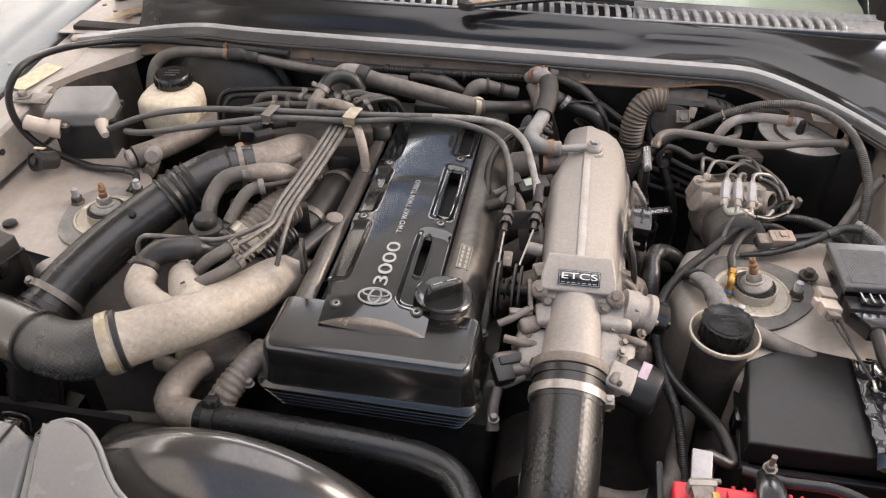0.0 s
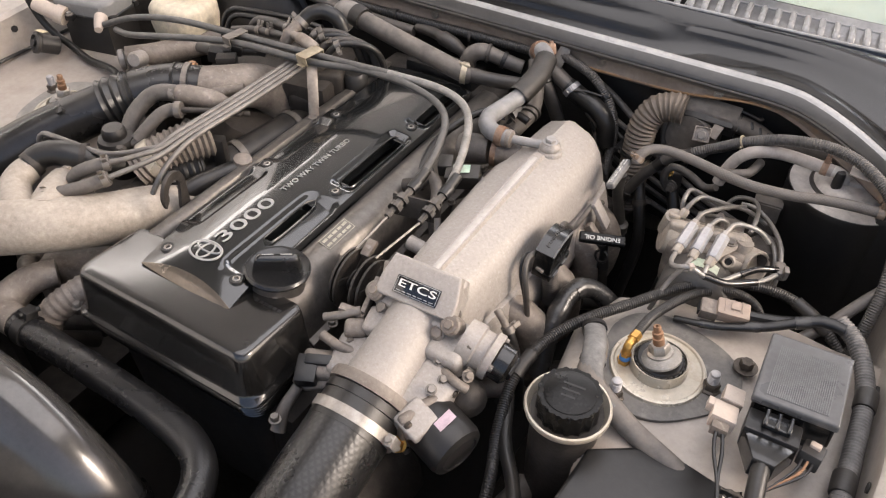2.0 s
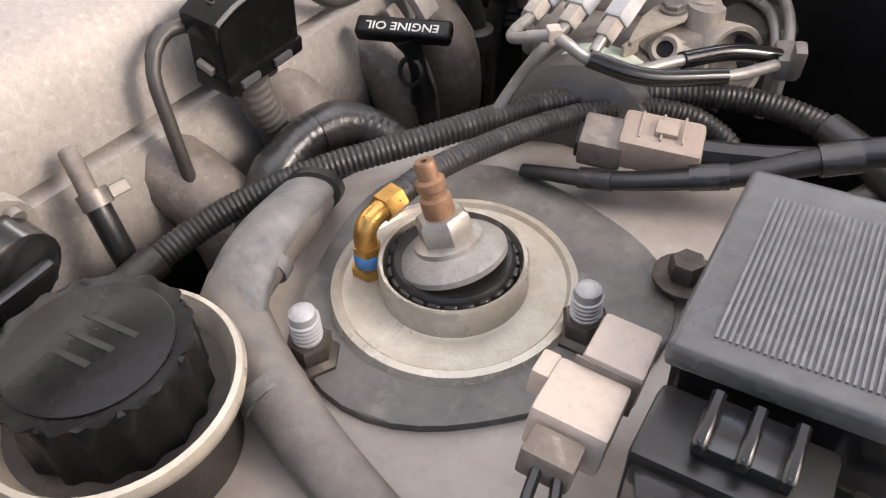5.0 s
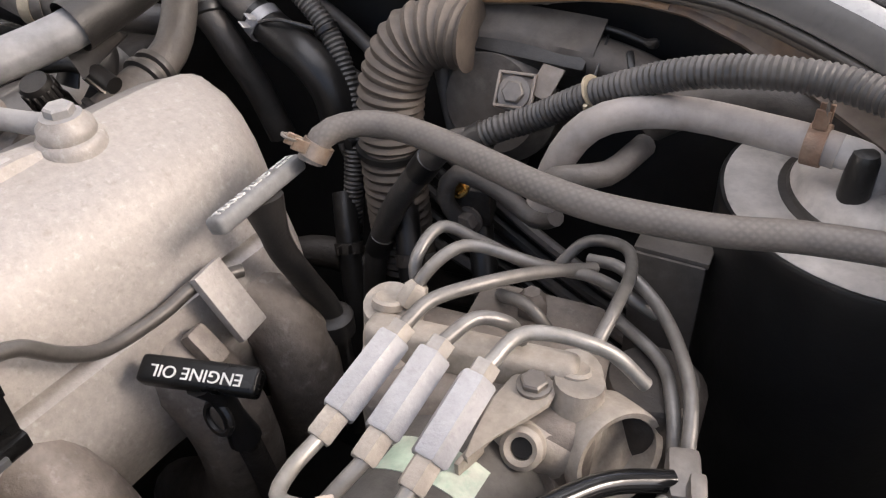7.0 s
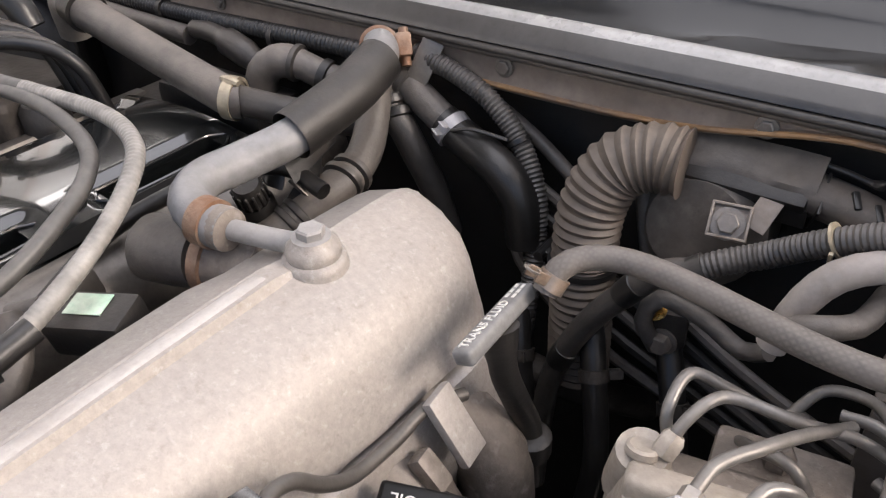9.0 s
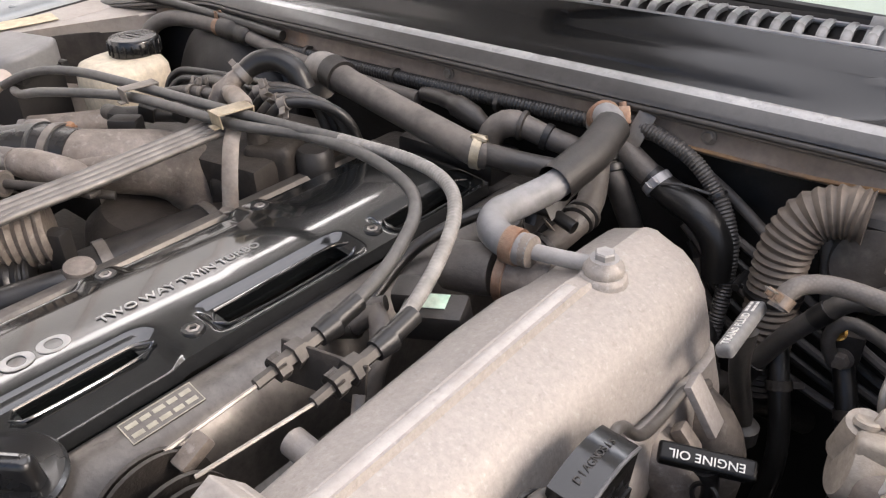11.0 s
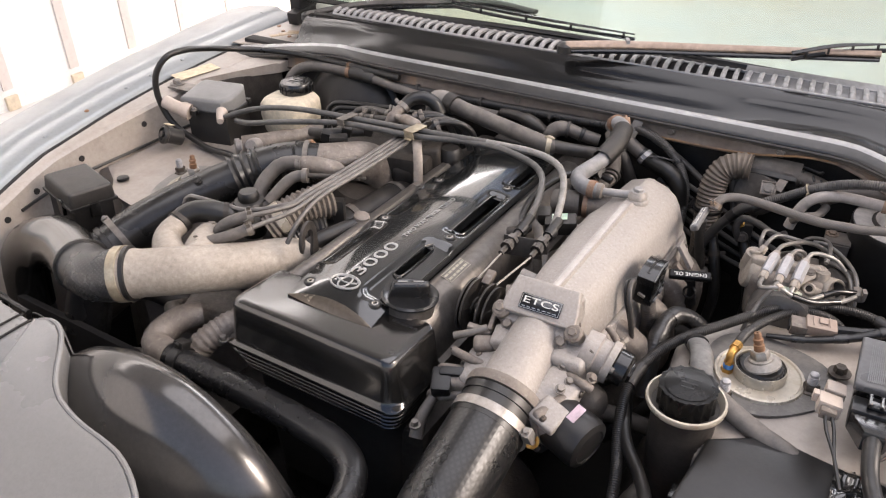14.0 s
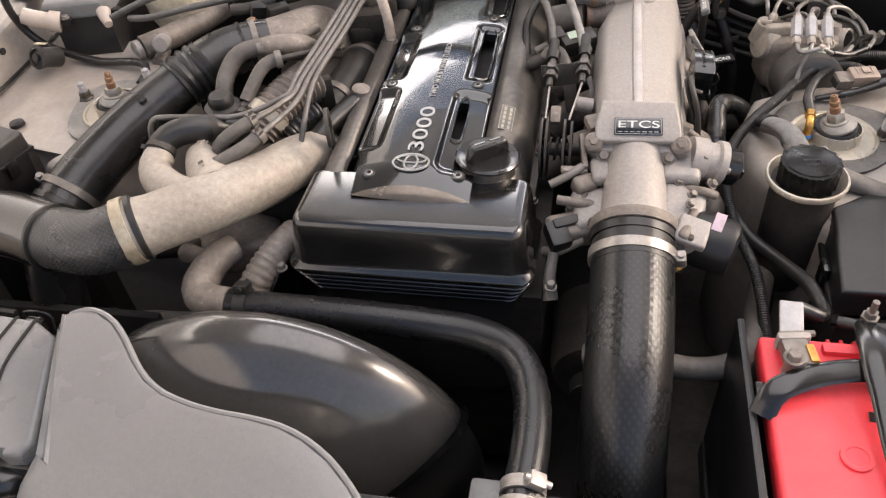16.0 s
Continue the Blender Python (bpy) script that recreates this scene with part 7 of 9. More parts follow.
part("mount_bolt", bolt((0.4937, 1.0533, 0.8365), (0, 0, 10), 0.0056, 0.0045, 0.0070), dull_steel, ab)
part("motor_label", thick(loft(label_rows), 0.0004), green_label, ab, "pale green label")
for lo, hi in (((0.4465, 0.994, 0.8555), (0.450, 1.026, 0.8655)), ((0.465, 0.994, 0.8555), (0.467, 1.026, 0.8655)), ((0.4845, 0.993, 0.8545), (0.4865, 1.024, 0.8655))):
    a, b = Vector(lo), Vector(hi)
    d = (b - a).normalized()
    L = (b - a).length
    valve = lathe([(0, 0), (0.0065, 0), (0.0074, 0.001), (0.0074, L - 0.001), (0.0065, L), (0, L)], facing(a, d), 6)
    part("check_valve", valve, pale_steel, ab, "silver hexagon valve body")
    part("union_nut", lathe([(0, -0.011), (0.0048, -0.011), (0.0055, -0.010), (0.0055, 0.001), (0, 0.001)], facing(a, d), 6), cast_warm, ab)
    part("union_nut", lathe([(0, L), (0.0052, L), (0.0052, L + 0.006), (0, L + 0.006)], facing(a, d), 6), steel, ab)
pipes = (
    [(0.446, 0.985, 0.853), (0.446, 0.968, 0.853), (0.452, 0.957, 0.856), (0.471, 0.958, 0.861), (0.486, 0.963, 0.852), (0.510, 0.975, 0.843), (0.538, 1.002, 0.837), (0.554, 1.032, 0.832)],
    [(0.465, 0.984, 0.853), (0.460, 0.970, 0.846), (0.452, 0.960, 0.832), (0.446, 0.945, 0.815), (0.440, 0.935, 0.79)],
    [(0.484, 0.983, 0.852), (0.484, 0.974, 0.847), (0.494, 0.970, 0.845), (0.506, 0.978, 0.844), (0.518, 0.998, 0.842), (0.534, 1.025, 0.837), (0.553, 1.042, 0.831)],
    [(0.432, 1.082, 0.815), (0.425, 1.078, 0.838), (0.422, 1.082, 0.852), (0.424, 1.100, 0.858), (0.440, 1.106, 0.852), (0.458, 1.115, 0.84), (0.47, 1.14, 0.82)],
    [(0.428, 1.066, 0.842), (0.431, 1.075, 0.852), (0.437, 1.088, 0.858), (0.446, 1.097, 0.857), (0.472, 1.102, 0.853), (0.495, 1.114, 0.845), (0.52, 1.12, 0.83)],
    [(0.450, 1.031, 0.867), (0.453, 1.047, 0.869), (0.464, 1.066, 0.867), (0.476, 1.092, 0.858), (0.49, 1.12, 0.845)],
    [(0.467, 1.031, 0.867), (0.472, 1.047, 0.868), (0.481, 1.056, 0.862), (0.482, 1.066, 0.845)],
    [(0.487, 1.029, 0.867), (0.491, 1.045, 0.870), (0.503, 1.054, 0.868), (0.520, 1.062, 0.860), (0.533, 1.066, 0.846)],
    [(0.509, 1.074, 0.845), (0.509, 1.095, 0.850), (0.505, 1.124, 0.846), (0.494, 1.146, 0.840), (0.474, 1.150, 0.833), (0.463, 1.138, 0.82)],
    [(0.484, 1.128, 0.842), (0.501, 1.126, 0.844), (0.524, 1.112, 0.840), (0.544, 1.086, 0.835), (0.553, 1.062, 0.826), (0.556, 1.045, 0.80)],
    [(0.505, 1.112, 0.828), (0.530, 1.096, 0.829), (0.542, 1.076, 0.828), (0.549, 1.060, 0.815), (0.55, 1.05, 0.79)],
    [(0.44, 1.13, 0.80), (0.455, 1.10, 0.83), (0.475, 1.09, 0.838), (0.49, 1.095, 0.81)],
)
for i, p in enumerate(pipes):
    part("brake_pipe", tube(p, 0.0029, 10, 0.003), pipe_bright if i in (0, 2, 7) else pipe_grey, ab)
for p in pipes[:3:2]:
    part("pipe_sleeve", tube(p[4:7], 0.0042, 10, 0.004), satin_black, ab, "glossy black sleeve")
part("union_nut", lathe([(0, -0.005), (0.0052, -0.005), (0.0058, -0.004), (0.0058, 0.004), (0.0044, 0.0065), (0, 0.0065)], facing((0.4285, 1.0675, 0.8440), (0.25, 0.65, 0.72)), 6), cast_warm, ab)
part("pipe_clip", box((0.012, 0.022, 0.012), (0.556, 1.046, 0.828), (0, 0, 20), bevel=0.003), dull_steel, ab)
part("pipe_clip", box((0.006, 0.010, 0.016), (0.562, 1.038, 0.834), (10, 0, 20), bevel=0.002), dull_steel, ab)
part("pipe_tag", box((0.006, 0.007, 0.007), (0.4705, 0.9585, 0.862), (0, 0, 40), bevel=0.001), white_plastic, ab)
part("rear_block", box((0.060, 0.040, 0.040), (0.470, 1.100, 0.802), (0, 0, 8), bevel=0.004, seg=2), cast_dark, ab, "stained rear valve block")
part("rear_nut", lathe([(0, -0.004), (0.0075, -0.004), (0.0075, 0.004), (0.0058, 0.006), (0.0040, 0.009), (0, 0.009)], pose(0.4672, 1.1052, 0.8245), 6), cast_dark, ab)
part("rear_solenoid", lathe([(0, 0), (0.022, 0), (0.022, 0.035), (0.018, 0.04), (0, 0.04)], pose(0.53, 1.09, 0.785), 24), grime_shade_metal, ab)
part("mounting_foot", box((0.10, 0.09, 0.30), (0.475, 1.04, 0.60), bevel=0.01), dark_pit, ab)

# charcoal canister
cn = thing("charcoal_canister", (0.60, 1.14, 0.60), "black charcoal canister with a dusty grey top and two hoses", "canister")
part("can", lathe([(0, 0.55), (0.072, 0.55), (0.074, 0.56), (0.0755, 0.850), (0.0758, 0.8575), (0.0752, 0.8592), (0.0738, 0.8592)], pose(0.594, 1.211, 0), 56), dull_black, cn)
part("top", lathe([(0.0740, 0.8560), (0.0735, 0.8595), (0.066, 0.8607), (0.052, 0.8600), (0.0490, 0.8592), (0.0465, 0.8600), (0.0445, 0.8640), (0.0425, 0.8690), (0.0385, 0.8722), (0.030, 0.8742), (0.022, 0.8746), (0.020, 0.8785), (0, 0.8795)], pose(0.594, 1.211, 0), 64), canister_top, cn, "dusty grey lid", 50)
# dark ring paints the shade round the dome's foot
part("dome_foot", lathe([(0.0502, 0.8592), (0.0496, 0.8600), (0.0478, 0.8602), (0.0466, 0.8606), (0.0458, 0.8624)], pose(0.594, 1.211, 0), 56), heater_rubber, cn, "dark ring at the foot of the dome, shade put in as colour")
part("nozzle", tube([(0.564, 1.187, 0.8895), (0.572, 1.188, 0.8885), (0.580, 1.190, 0.884), (0.584, 1.192, 0.870)], 0.0072, 16, 0.004), canister_top, cn)
part("cap_nozzle", lathe([(0, 0.868), (0.0068, 0.868), (0.0062, 0.890), (0.0050, 0.8935), (0, 0.8945)], pose(0.577, 1.183, 0), 18), rubber, cn, "black rubber cap")
purge_1 = hose("purge_hose", [(0.347, 1.104, 0.868), (0.350, 1.112, 0.878), (0.357, 1.122, 0.881), (0.370, 1.129, 0.882), (0.388, 1.131, 0.882), (0.416, 1.127, 0.882), (0.442, 1.121, 0.882), (0.466, 1.116, 0.882), (0.491, 1.114, 0.882), (0.517, 1.117, 0.882), (0.541, 1.122, 0.882), (0.565, 1.131, 0.882), (0.60, 1.136, 0.884), (0.635, 1.137, 0.886)], 0.0065, braid_pale, "dusty braided rubber hose running to the charcoal canister", seg=18)
purge_2 = hose("purge_hose", [(0.444, 1.162, 0.838), (0.449, 1.165, 0.858), (0.457, 1.169, 0.876), (0.470, 1.175, 0.887), (0.492, 1.186, 0.890), (0.514, 1.190, 0.890), (0.535, 1.189, 0.890), (0.552, 1.188, 0.890), (0.567, 1.187, 0.889)], 0.0078, pale_hose, "pale dusty rubber hose to the canister nozzle", seg=18)
for own, at, ax, r in ((purge_1, (0.3485, 1.108, 0.8725), (0.25, 0.6, 0.75), 0.0068), (purge_2, (0.5575, 1.1878, 0.8897), (1, -0.06, 0), 0.0082), (purge_1, (0.632, 1.137, 0.886), (1, 0.1, 0), 0.0068)):
    part("spring_clip", spring_clip(at, ax, r, spin=90), rusty_band if own is purge_2 else clip_tan, own, "rust-stained spring clip")
    m_ = facing(at, ax) @ pose(0, 0, 0, 0, 0, 90)
    part("clip_wire", tube([m_ @ Vector(p) for p in ((r, -0.003, 0.002), (r + 0.012, -0.004, 0.001), (r + 0.013, 0.003, 0.001), (r + 0.001, 0.003, 0.002))], 0.0008, 6, 0.004), dull_steel, own, "bent wire ear")
hose("bay_pipe", [(0.472, 1.236, 0.855), (0.486, 1.236, 0.866), (0.505, 1.236, 0.875), (0.528, 1.236, 0.881), (0.551, 1.236, 0.883), (0.578, 1.236, 0.880)], 0.0115, old_rubber, "thick dusty grey pipe behind the canister", "pipe", seg=16)
hose("purge_loop", [(0.448, 1.158, 0.852), (0.455, 1.152, 0.862), (0.466, 1.153, 0.866), (0.477, 1.162, 0.866), (0.482, 1.176, 0.868), (0.484, 1.19, 0.868)], 0.006, old_rubber, "short dusty hose loop under the purge hose", seg=12)
arch_loom = hose("wiring_loom", [(0.388, 1.180, 0.846), (0.405, 1.186, 0.858), (0.426, 1.192, 0.868), (0.456, 1.191, 0.888), (0.495, 1.188, 0.908), (0.530, 1.185, 0.918), (0.563, 1.184, 0.920), (0.60, 1.168, 0.918), (0.635, 1.14, 0.905), (0.655, 1.10, 0.88), (0.662, 1.06, 0.845), (0.66, 1.03, 0.79), (0.655, 1.015, 0.70), (0.65, 1.01, 0.6)], 0.0066, loom_dusty, "ribbed black loom arching over the canister", "wiring loom", "wiring looms", seg=16, ribs=(0.0030, 0.0009))
part("cable_tie", band((0.456, 1.191, 0.889), (0.8, 0, 0.5), 0.0075, 0.0016, False), clip_pale, arch_loom, "pale cable tie")
part("tie_tail", box((0.0022, 0.0022, 0.011), (0.456, 1.1832, 0.882), (20, 0, 0), bevel=0.0006), clip_pale, arch_loom)
part("tape_end", tube([(0.388, 1.180, 0.846), (0.400, 1.184, 0.855)], 0.0085, 14, 0.004), dusty_black, arch_loom, "taped loom end")
hose("rod_brace", [(0.69, 1.10, 0.85), (0.655, 1.06, 0.825), (0.625, 1.02, 0.80), (0.60, 0.99, 0.785)], 0.007, old_rubber, "dusty slanting pipe on the bay side", seg=12)


# ---- left side: air duct, turbo pipes, brake parts, cruise box ----
duct = thing("intake_duct", (-0.40, 0.82, 0.75), "large black rubber intake duct with bellows rings", "air duct")
part("lower_neck", tube([(-0.480, 0.60, 0.66), (-0.479, 0.63, 0.73), (-0.469, 0.662, 0.775)], 0.0350, 32, 0.01), duct_rubber, duct)
dp_ = [(-0.468, 0.664, 0.776), (-0.454, 0.708, 0.794), (-0.425, 0.765, 0.815), (-0.393, 0.818, 0.833), (-0.363, 0.858, 0.847)]
part("lower_tube", tube(dp_[:5], [(0, 0.037), (0.5, 0.036), (1, 0.033)], 36, 0.01), duct_rubber, duct)
part("bellows", tube([dp_[4], (-0.352, 0.871, 0.852), (-0.334, 0.891, 0.858)], 0.0335, 36, 0.003, ribs=(0.0115, 0.0045)), duct_rubber, duct, "ribbed bellows section")
part("upper_tube", tube([(-0.336, 0.889, 0.857), (-0.315, 0.912, 0.862), (-0.292, 0.932, 0.863), (-0.262, 0.950, 0.860)], [(0, 0.0345), (0.5, 0.0335), (1, 0.033)], 36, 0.006), duct_rubber, duct)
part("cuff_ring", band((-0.460, 0.690, 0.787), (-0.3, -0.88, -0.36), 0.0385, 0.010, True, spin=150), dull_steel, duct, "steel clip round the lower cuff")
part("cuff_lip", lathe([(0.036, -0.005), (0.040, -0.004), (0.040, 0.004), (0.036, 0.005)], facing((-0.466, 0.671, 0.779), (-0.3, -0.88, -0.36)), 40), rubber, duct)
for k in (0, 1):
    p = Vector((-0.288, 0.935, 0.863)).lerp(Vector((-0.270, 0.946, 0.861)), k)
    part("end_ring", lathe([(0.032, -0.003), (0.0355, -0.002), (0.0355, 0.002), (0.032, 0.003)], facing(p, (0.85, 0.5, 0.2)), 36), rubber, duct)
part("end_clip", spring_clip((-0.279, 0.941, 0.862), (0.85, 0.5, -0.05), 0.0345, spin=-70), dull_steel, duct)
part("moulded_nub", lathe([(0, 0), (0.006, 0), (0.005, 0.003), (0, 0.003)], facing((-0.384, 0.797, 0.862), (0.1, -0.4, 0.9)), 14), duct_rubber, duct)

inlet = thing("turbo_inlet", (-0.23, 1.0, 0.80), "dusty cast aluminium turbo inlet elbow", "turbo inlet")
part("elbow", tube([(-0.280, 0.940, 0.862), (-0.258, 0.955, 0.861), (-0.234, 0.980, 0.858), (-0.215, 1.012, 0.848), (-0.205, 1.035, 0.825), (-0.20, 1.04, 0.78)], [(0, 0.031), (0.3, 0.031), (0.6, 0.034), (1, 0.036)], 30, 0.008), cast_dark, inlet)
part("bracket", box((0.03, 0.02, 0.018), (-0.262, 1.005, 0.880), (0, 0, 35), bevel=0.003), dusty_black, inlet)
part("corner_lug", bolt((-0.283, 0.958, 0.887), r=0.006, h=0.006), rust, inlet)
part("stub", tube([(-0.228, 0.935, 0.868), (-0.205, 0.950, 0.875), (-0.188, 0.962, 0.879)], [(0, 0.010), (1, 0.006)], 14, 0.006), cast_dark, inlet)
part("nozzle", tube([(-0.250, 0.884, 0.890), (-0.228, 0.895, 0.888), (-0.200, 0.912, 0.880), (-0.185, 0.925, 0.868)], [(0, 0.011), (0.3, 0.0145), (0.75, 0.0145), (1, 0.010)], 16, 0.006), cast_dark, inlet)

# boost pipe with its clips
xp = thing("boost_pipe", (-0.22, 0.67, 0.76), "dusty cast aluminium boost pipe with a forked branch", "boost pipe")
part("pipe", tube([(-0.314, 0.577, 0.836), (-0.290, 0.592, 0.836), (-0.225, 0.637, 0.839), (-0.186, 0.693, 0.827), (-0.163, 0.752, 0.812), (-0.150, 0.790, 0.79), (-0.155, 0.82, 0.76)], [(0, 0.0355), (0.07, 0.0355), (0.10, 0.0335), (0.5, 0.033), (1, 0.030)], 36, 0.01), cast_warm, xp)
part("branch", tube([(-0.250, 0.625, 0.840), (-0.285, 0.645, 0.846), (-0.306, 0.662, 0.850), (-0.313, 0.678, 0.854), (-0.312, 0.692, 0.857)], [(0, 0.029), (0.4, 0.022), (0.8, 0.0185), (1, 0.0175)], 24, 0.006), cast_warm, xp)
part("branch", tube([(-0.228, 0.650, 0.842), (-0.252, 0.680, 0.847), (-0.267, 0.703, 0.846), (-0.272, 0.712, 0.840)], [(0, 0.030), (0.5, 0.023), (0.85, 0.019), (1, 0.013)], 24, 0.006), cast_warm, xp)
part("branch_plug", bolt((-0.268, 0.715, 0.8585), r=0.006, h=0.005), cast_warm, xp)
part("mould_line", tube([(-0.27, 0.582, 0.817), (-0.215, 0.618, 0.818), (-0.172, 0.675, 0.806)], 0.0018, 8, 0.01), cast_warm, xp)
hook = thing("lifting_hook", (-0.135, 0.755, 0.80), "dark steel engine lifting hook plate, open at one side", "lifting hook")
hk = [(0.006, -0.058), (0.026, -0.058), (0.025, -0.01)]
hk += [(0.025 * math.cos(radians(a)), 0.025 * math.sin(radians(a))) for a in range(0, 211, 10)]
hk += [(0.0135 * math.cos(radians(a)), 0.0135 * math.sin(radians(a))) for a in range(200, -1, -10)]
hk += [(0.012, -0.008), (0.006, -0.026)]
hb = prism(hk, -0.0022, 0.0022, 0.0008, 1)
hb.transform(Matrix.Translation((-0.118, 0.752, 0.861)) @ pose(0, 0, 0, 90, 0, 106))
part("plate", hb, grime_shade_metal, hook)
part("foot", box((0.006, 0.03, 0.03), (-0.105, 0.766, 0.79), (0, 0, -40), bevel=0.002), grime_shade_metal, hook)

ich = thing("intercooler_hose", (-0.5, 0.62, 0.72), "shiny black silicone elbow hose to the boost pipe", "hose")
ip = [(-0.628, 0.600, 0.655), (-0.630, 0.608, 0.715), (-0.612, 0.622, 0.760), (-0.565, 0.632, 0.783), (-0.505, 0.622, 0.794), (-0.415, 0.590, 0.808)]
part("elbow", tube(ip, [(0, 0.037), (0.5, 0.0415), (0.9, 0.0405), (1, 0.0405)], 40, 0.01), gloss_hood, ich, "smooth black elbow")
part("seam_ring", lathe([(0.037, -0.003), (0.0412, -0.002), (0.0412, 0.002), (0.037, 0.003)], facing((-0.416, 0.5905, 0.8078), (0.9, -0.33, 0.15)), 40), rubber, ich)
part("woven_cuff", tube([(-0.420, 0.592, 0.807), (-0.385, 0.580, 0.814), (-0.345, 0.573, 0.824), (-0.302, 0.585, 0.835)], [(0, 0.0372), (0.7, 0.0370), (1, 0.0374)], 40, 0.008), cuff_weave, ich, "woven black hose cuff")
part("worm_clip", band((-0.3080, 0.5825, 0.8345), (0.84, 0.50, 0.10), 0.0380, 0.013, True, spin=-75), clip_pale, ich, "yellowed steel worm clip")
part("cuff_end", lathe([(0.034, -0.004), (0.0385, -0.003), (0.0388, 0.003), (0.034, 0.005)], facing((-0.2985, 0.5880, 0.8355), (0.82, 0.56, 0.05)), 36), rubber, ich)
part("lower_cuff", tube([(-0.628, 0.600, 0.67), (-0.626, 0.598, 0.62), (-0.62, 0.60, 0.55)], 0.036, 30, 0.012), old_rubber, ich, "dusty lower cuff")

# branch hoses and thin metal lines
hose("branch_hose", [(-0.312, 0.689, 0.856), (-0.310, 0.703, 0.866), (-0.296, 0.716, 0.872), (-0.272, 0.730, 0.870), (-0.252, 0.746, 0.858), (-0.242, 0.77, 0.84)], 0.0165, rubber, "black rubber elbow on the boost branch", seg=20)
for k in (0, 1):
    solid("hose_clip", spring_clip(((-0.3115, 0.696, 0.861), (-0.262, 0.738, 0.865))[k], ((0.1, 0.9, 0.3), (0.7, 0.6, -0.2))[k], 0.0168), grime_shade_metal, "grimy spring clip on the branch hose", "hose clip", "hose clips")
lines = thing("metal_vacuum_pipes", (-0.18, 0.88, 0.84), "bundle of thin dusty metal vacuum pipes", "vacuum pipes")
base_line = [(-0.144, 1.050, 0.898), (-0.147, 0.99, 0.896), (-0.155, 0.91, 0.890), (-0.164, 0.83, 0.885)]
ends = ([(-0.169, 0.795, 0.883), (-0.181, 0.779, 0.882), (-0.205, 0.762, 0.879), (-0.232, 0.747, 0.877), (-0.265, 0.742, 0.878), (-0.318, 0.736, 0.880), (-0.332, 0.734, 0.878), (-0.339, 0.730, 0.868), (-0.342, 0.725, 0.842)],
        [(-0.167, 0.790, 0.884), (-0.176, 0.769, 0.884), (-0.190, 0.744, 0.885), (-0.203, 0.727, 0.885)],
        [(-0.163, 0.785, 0.882), (-0.170, 0.757, 0.880), (-0.180, 0.730, 0.878), (-0.189, 0.711, 0.876)])
for n in range(4):
    off = Vector((0.0082, 0.003, -0.0005)) * (n - 1.5)
    line = [Vector(p) + off for p in base_line] + ([Vector(p) + off * (0.5 if k < 2 else 0.0) for k, p in enumerate(ends[n])] if n < 3 else [Vector((-0.152, 0.79, 0.876)), Vector((-0.152, 0.76, 0.86)), Vector((-0.158, 0.74, 0.83))])
    part("pipe", tube(line, 0.0036, 10, 0.005), line_grey, lines)
part("tie_bracket", box((0.042, 0.012, 0.005), (-0.160, 0.90, 0.882), (0, 0, 12), bevel=0.002), grime_shade_metal, lines)
hose("vacuum_elbow", [(-0.342, 0.725, 0.846), (-0.348, 0.716, 0.828), (-0.346, 0.706, 0.810), (-0.335, 0.70, 0.79)], 0.008, old_rubber, "dusty rubber vacuum elbow", seg=12)
hose("vacuum_elbow", [(-0.199, 0.732, 0.885), (-0.212, 0.717, 0.883), (-0.232, 0.704, 0.872), (-0.243, 0.703, 0.854), (-0.240, 0.715, 0.825)], 0.0085, old_rubber, "dusty rubber vacuum elbow", seg=12)
hose("vacuum_elbow", [(-0.186, 0.717, 0.877), (-0.200, 0.697, 0.872), (-0.222, 0.682, 0.864), (-0.248, 0.668, 0.856)], 0.0085, old_rubber, "dusty rubber vacuum elbow", seg=12)
for at, ax, r in (((-0.202, 0.728, 0.885), (-0.6, -0.8, 0), 0.0090), ((-0.189, 0.712, 0.876), (-0.5, -0.8, -0.2), 0.0090), ((-0.342, 0.724, 0.842), (0, -0.3, -0.9), 0.0083), ((-0.243, 0.6705, 0.857), (-0.8, -0.5, -0.3), 0.0090)):
    solid("hose_clip", spring_clip(at, ax, r, spin=60), dull_steel, "small dusty spring clip on a vacuum hose", "hose clip", "hose clips")

act = thing("boost_actuator", (-0.27, 0.795, 0.82), "dusty black boost control valve with a round cap", "actuator")
part("cap", lathe([(0, 0.876), (0.013, 0.876), (0.0155, 0.872), (0.0165, 0.866), (0.016, 0.862), (0.023, 0.860), (0.025, 0.855), (0.0245, 0.848), (0.02, 0.843), (0, 0.843)][::-1], pose(-0.274, 0.797, -0.002), 36), dusty_black, act)
part("body", lathe([(0, 0.80), (0.020, 0.80), (0.0225, 0.81), (0.0225, 0.843), (0, 0.843)], pose(-0.274, 0.797, 0), 30), dusty_black, act)
part("nozzle", tube([(-0.252, 0.805, 0.851), (-0.238, 0.815, 0.856)], 0.006, 10, 0.004), old_rubber, act)
part("plug", lathe([(0, 0.85), (0.008, 0.85), (0.008, 0.864), (0.005, 0.868), (0, 0.868)], pose(-0.238, 0.776, 0), 6), grime_shade_metal, act)
hose("boost_hose", [(-0.247, 0.810, 0.856), (-0.241, 0.826, 0.868), (-0.232, 0.845, 0.882), (-0.222, 0.856, 0.887), (-0.208, 0.863, 0.888)], 0.0088, old_rubber, "dusty rubber hose over the turbo", seg=14)
hose("boost_hose", [(-0.282, 0.815, 0.838), (-0.286, 0.842, 0.864), (-0.276, 0.868, 0.884), (-0.260, 0.880, 0.890), (-0.240, 0.887, 0.891)], 0.0115, old_rubber, "dusty rubber hose bending over the turbo", seg=14)
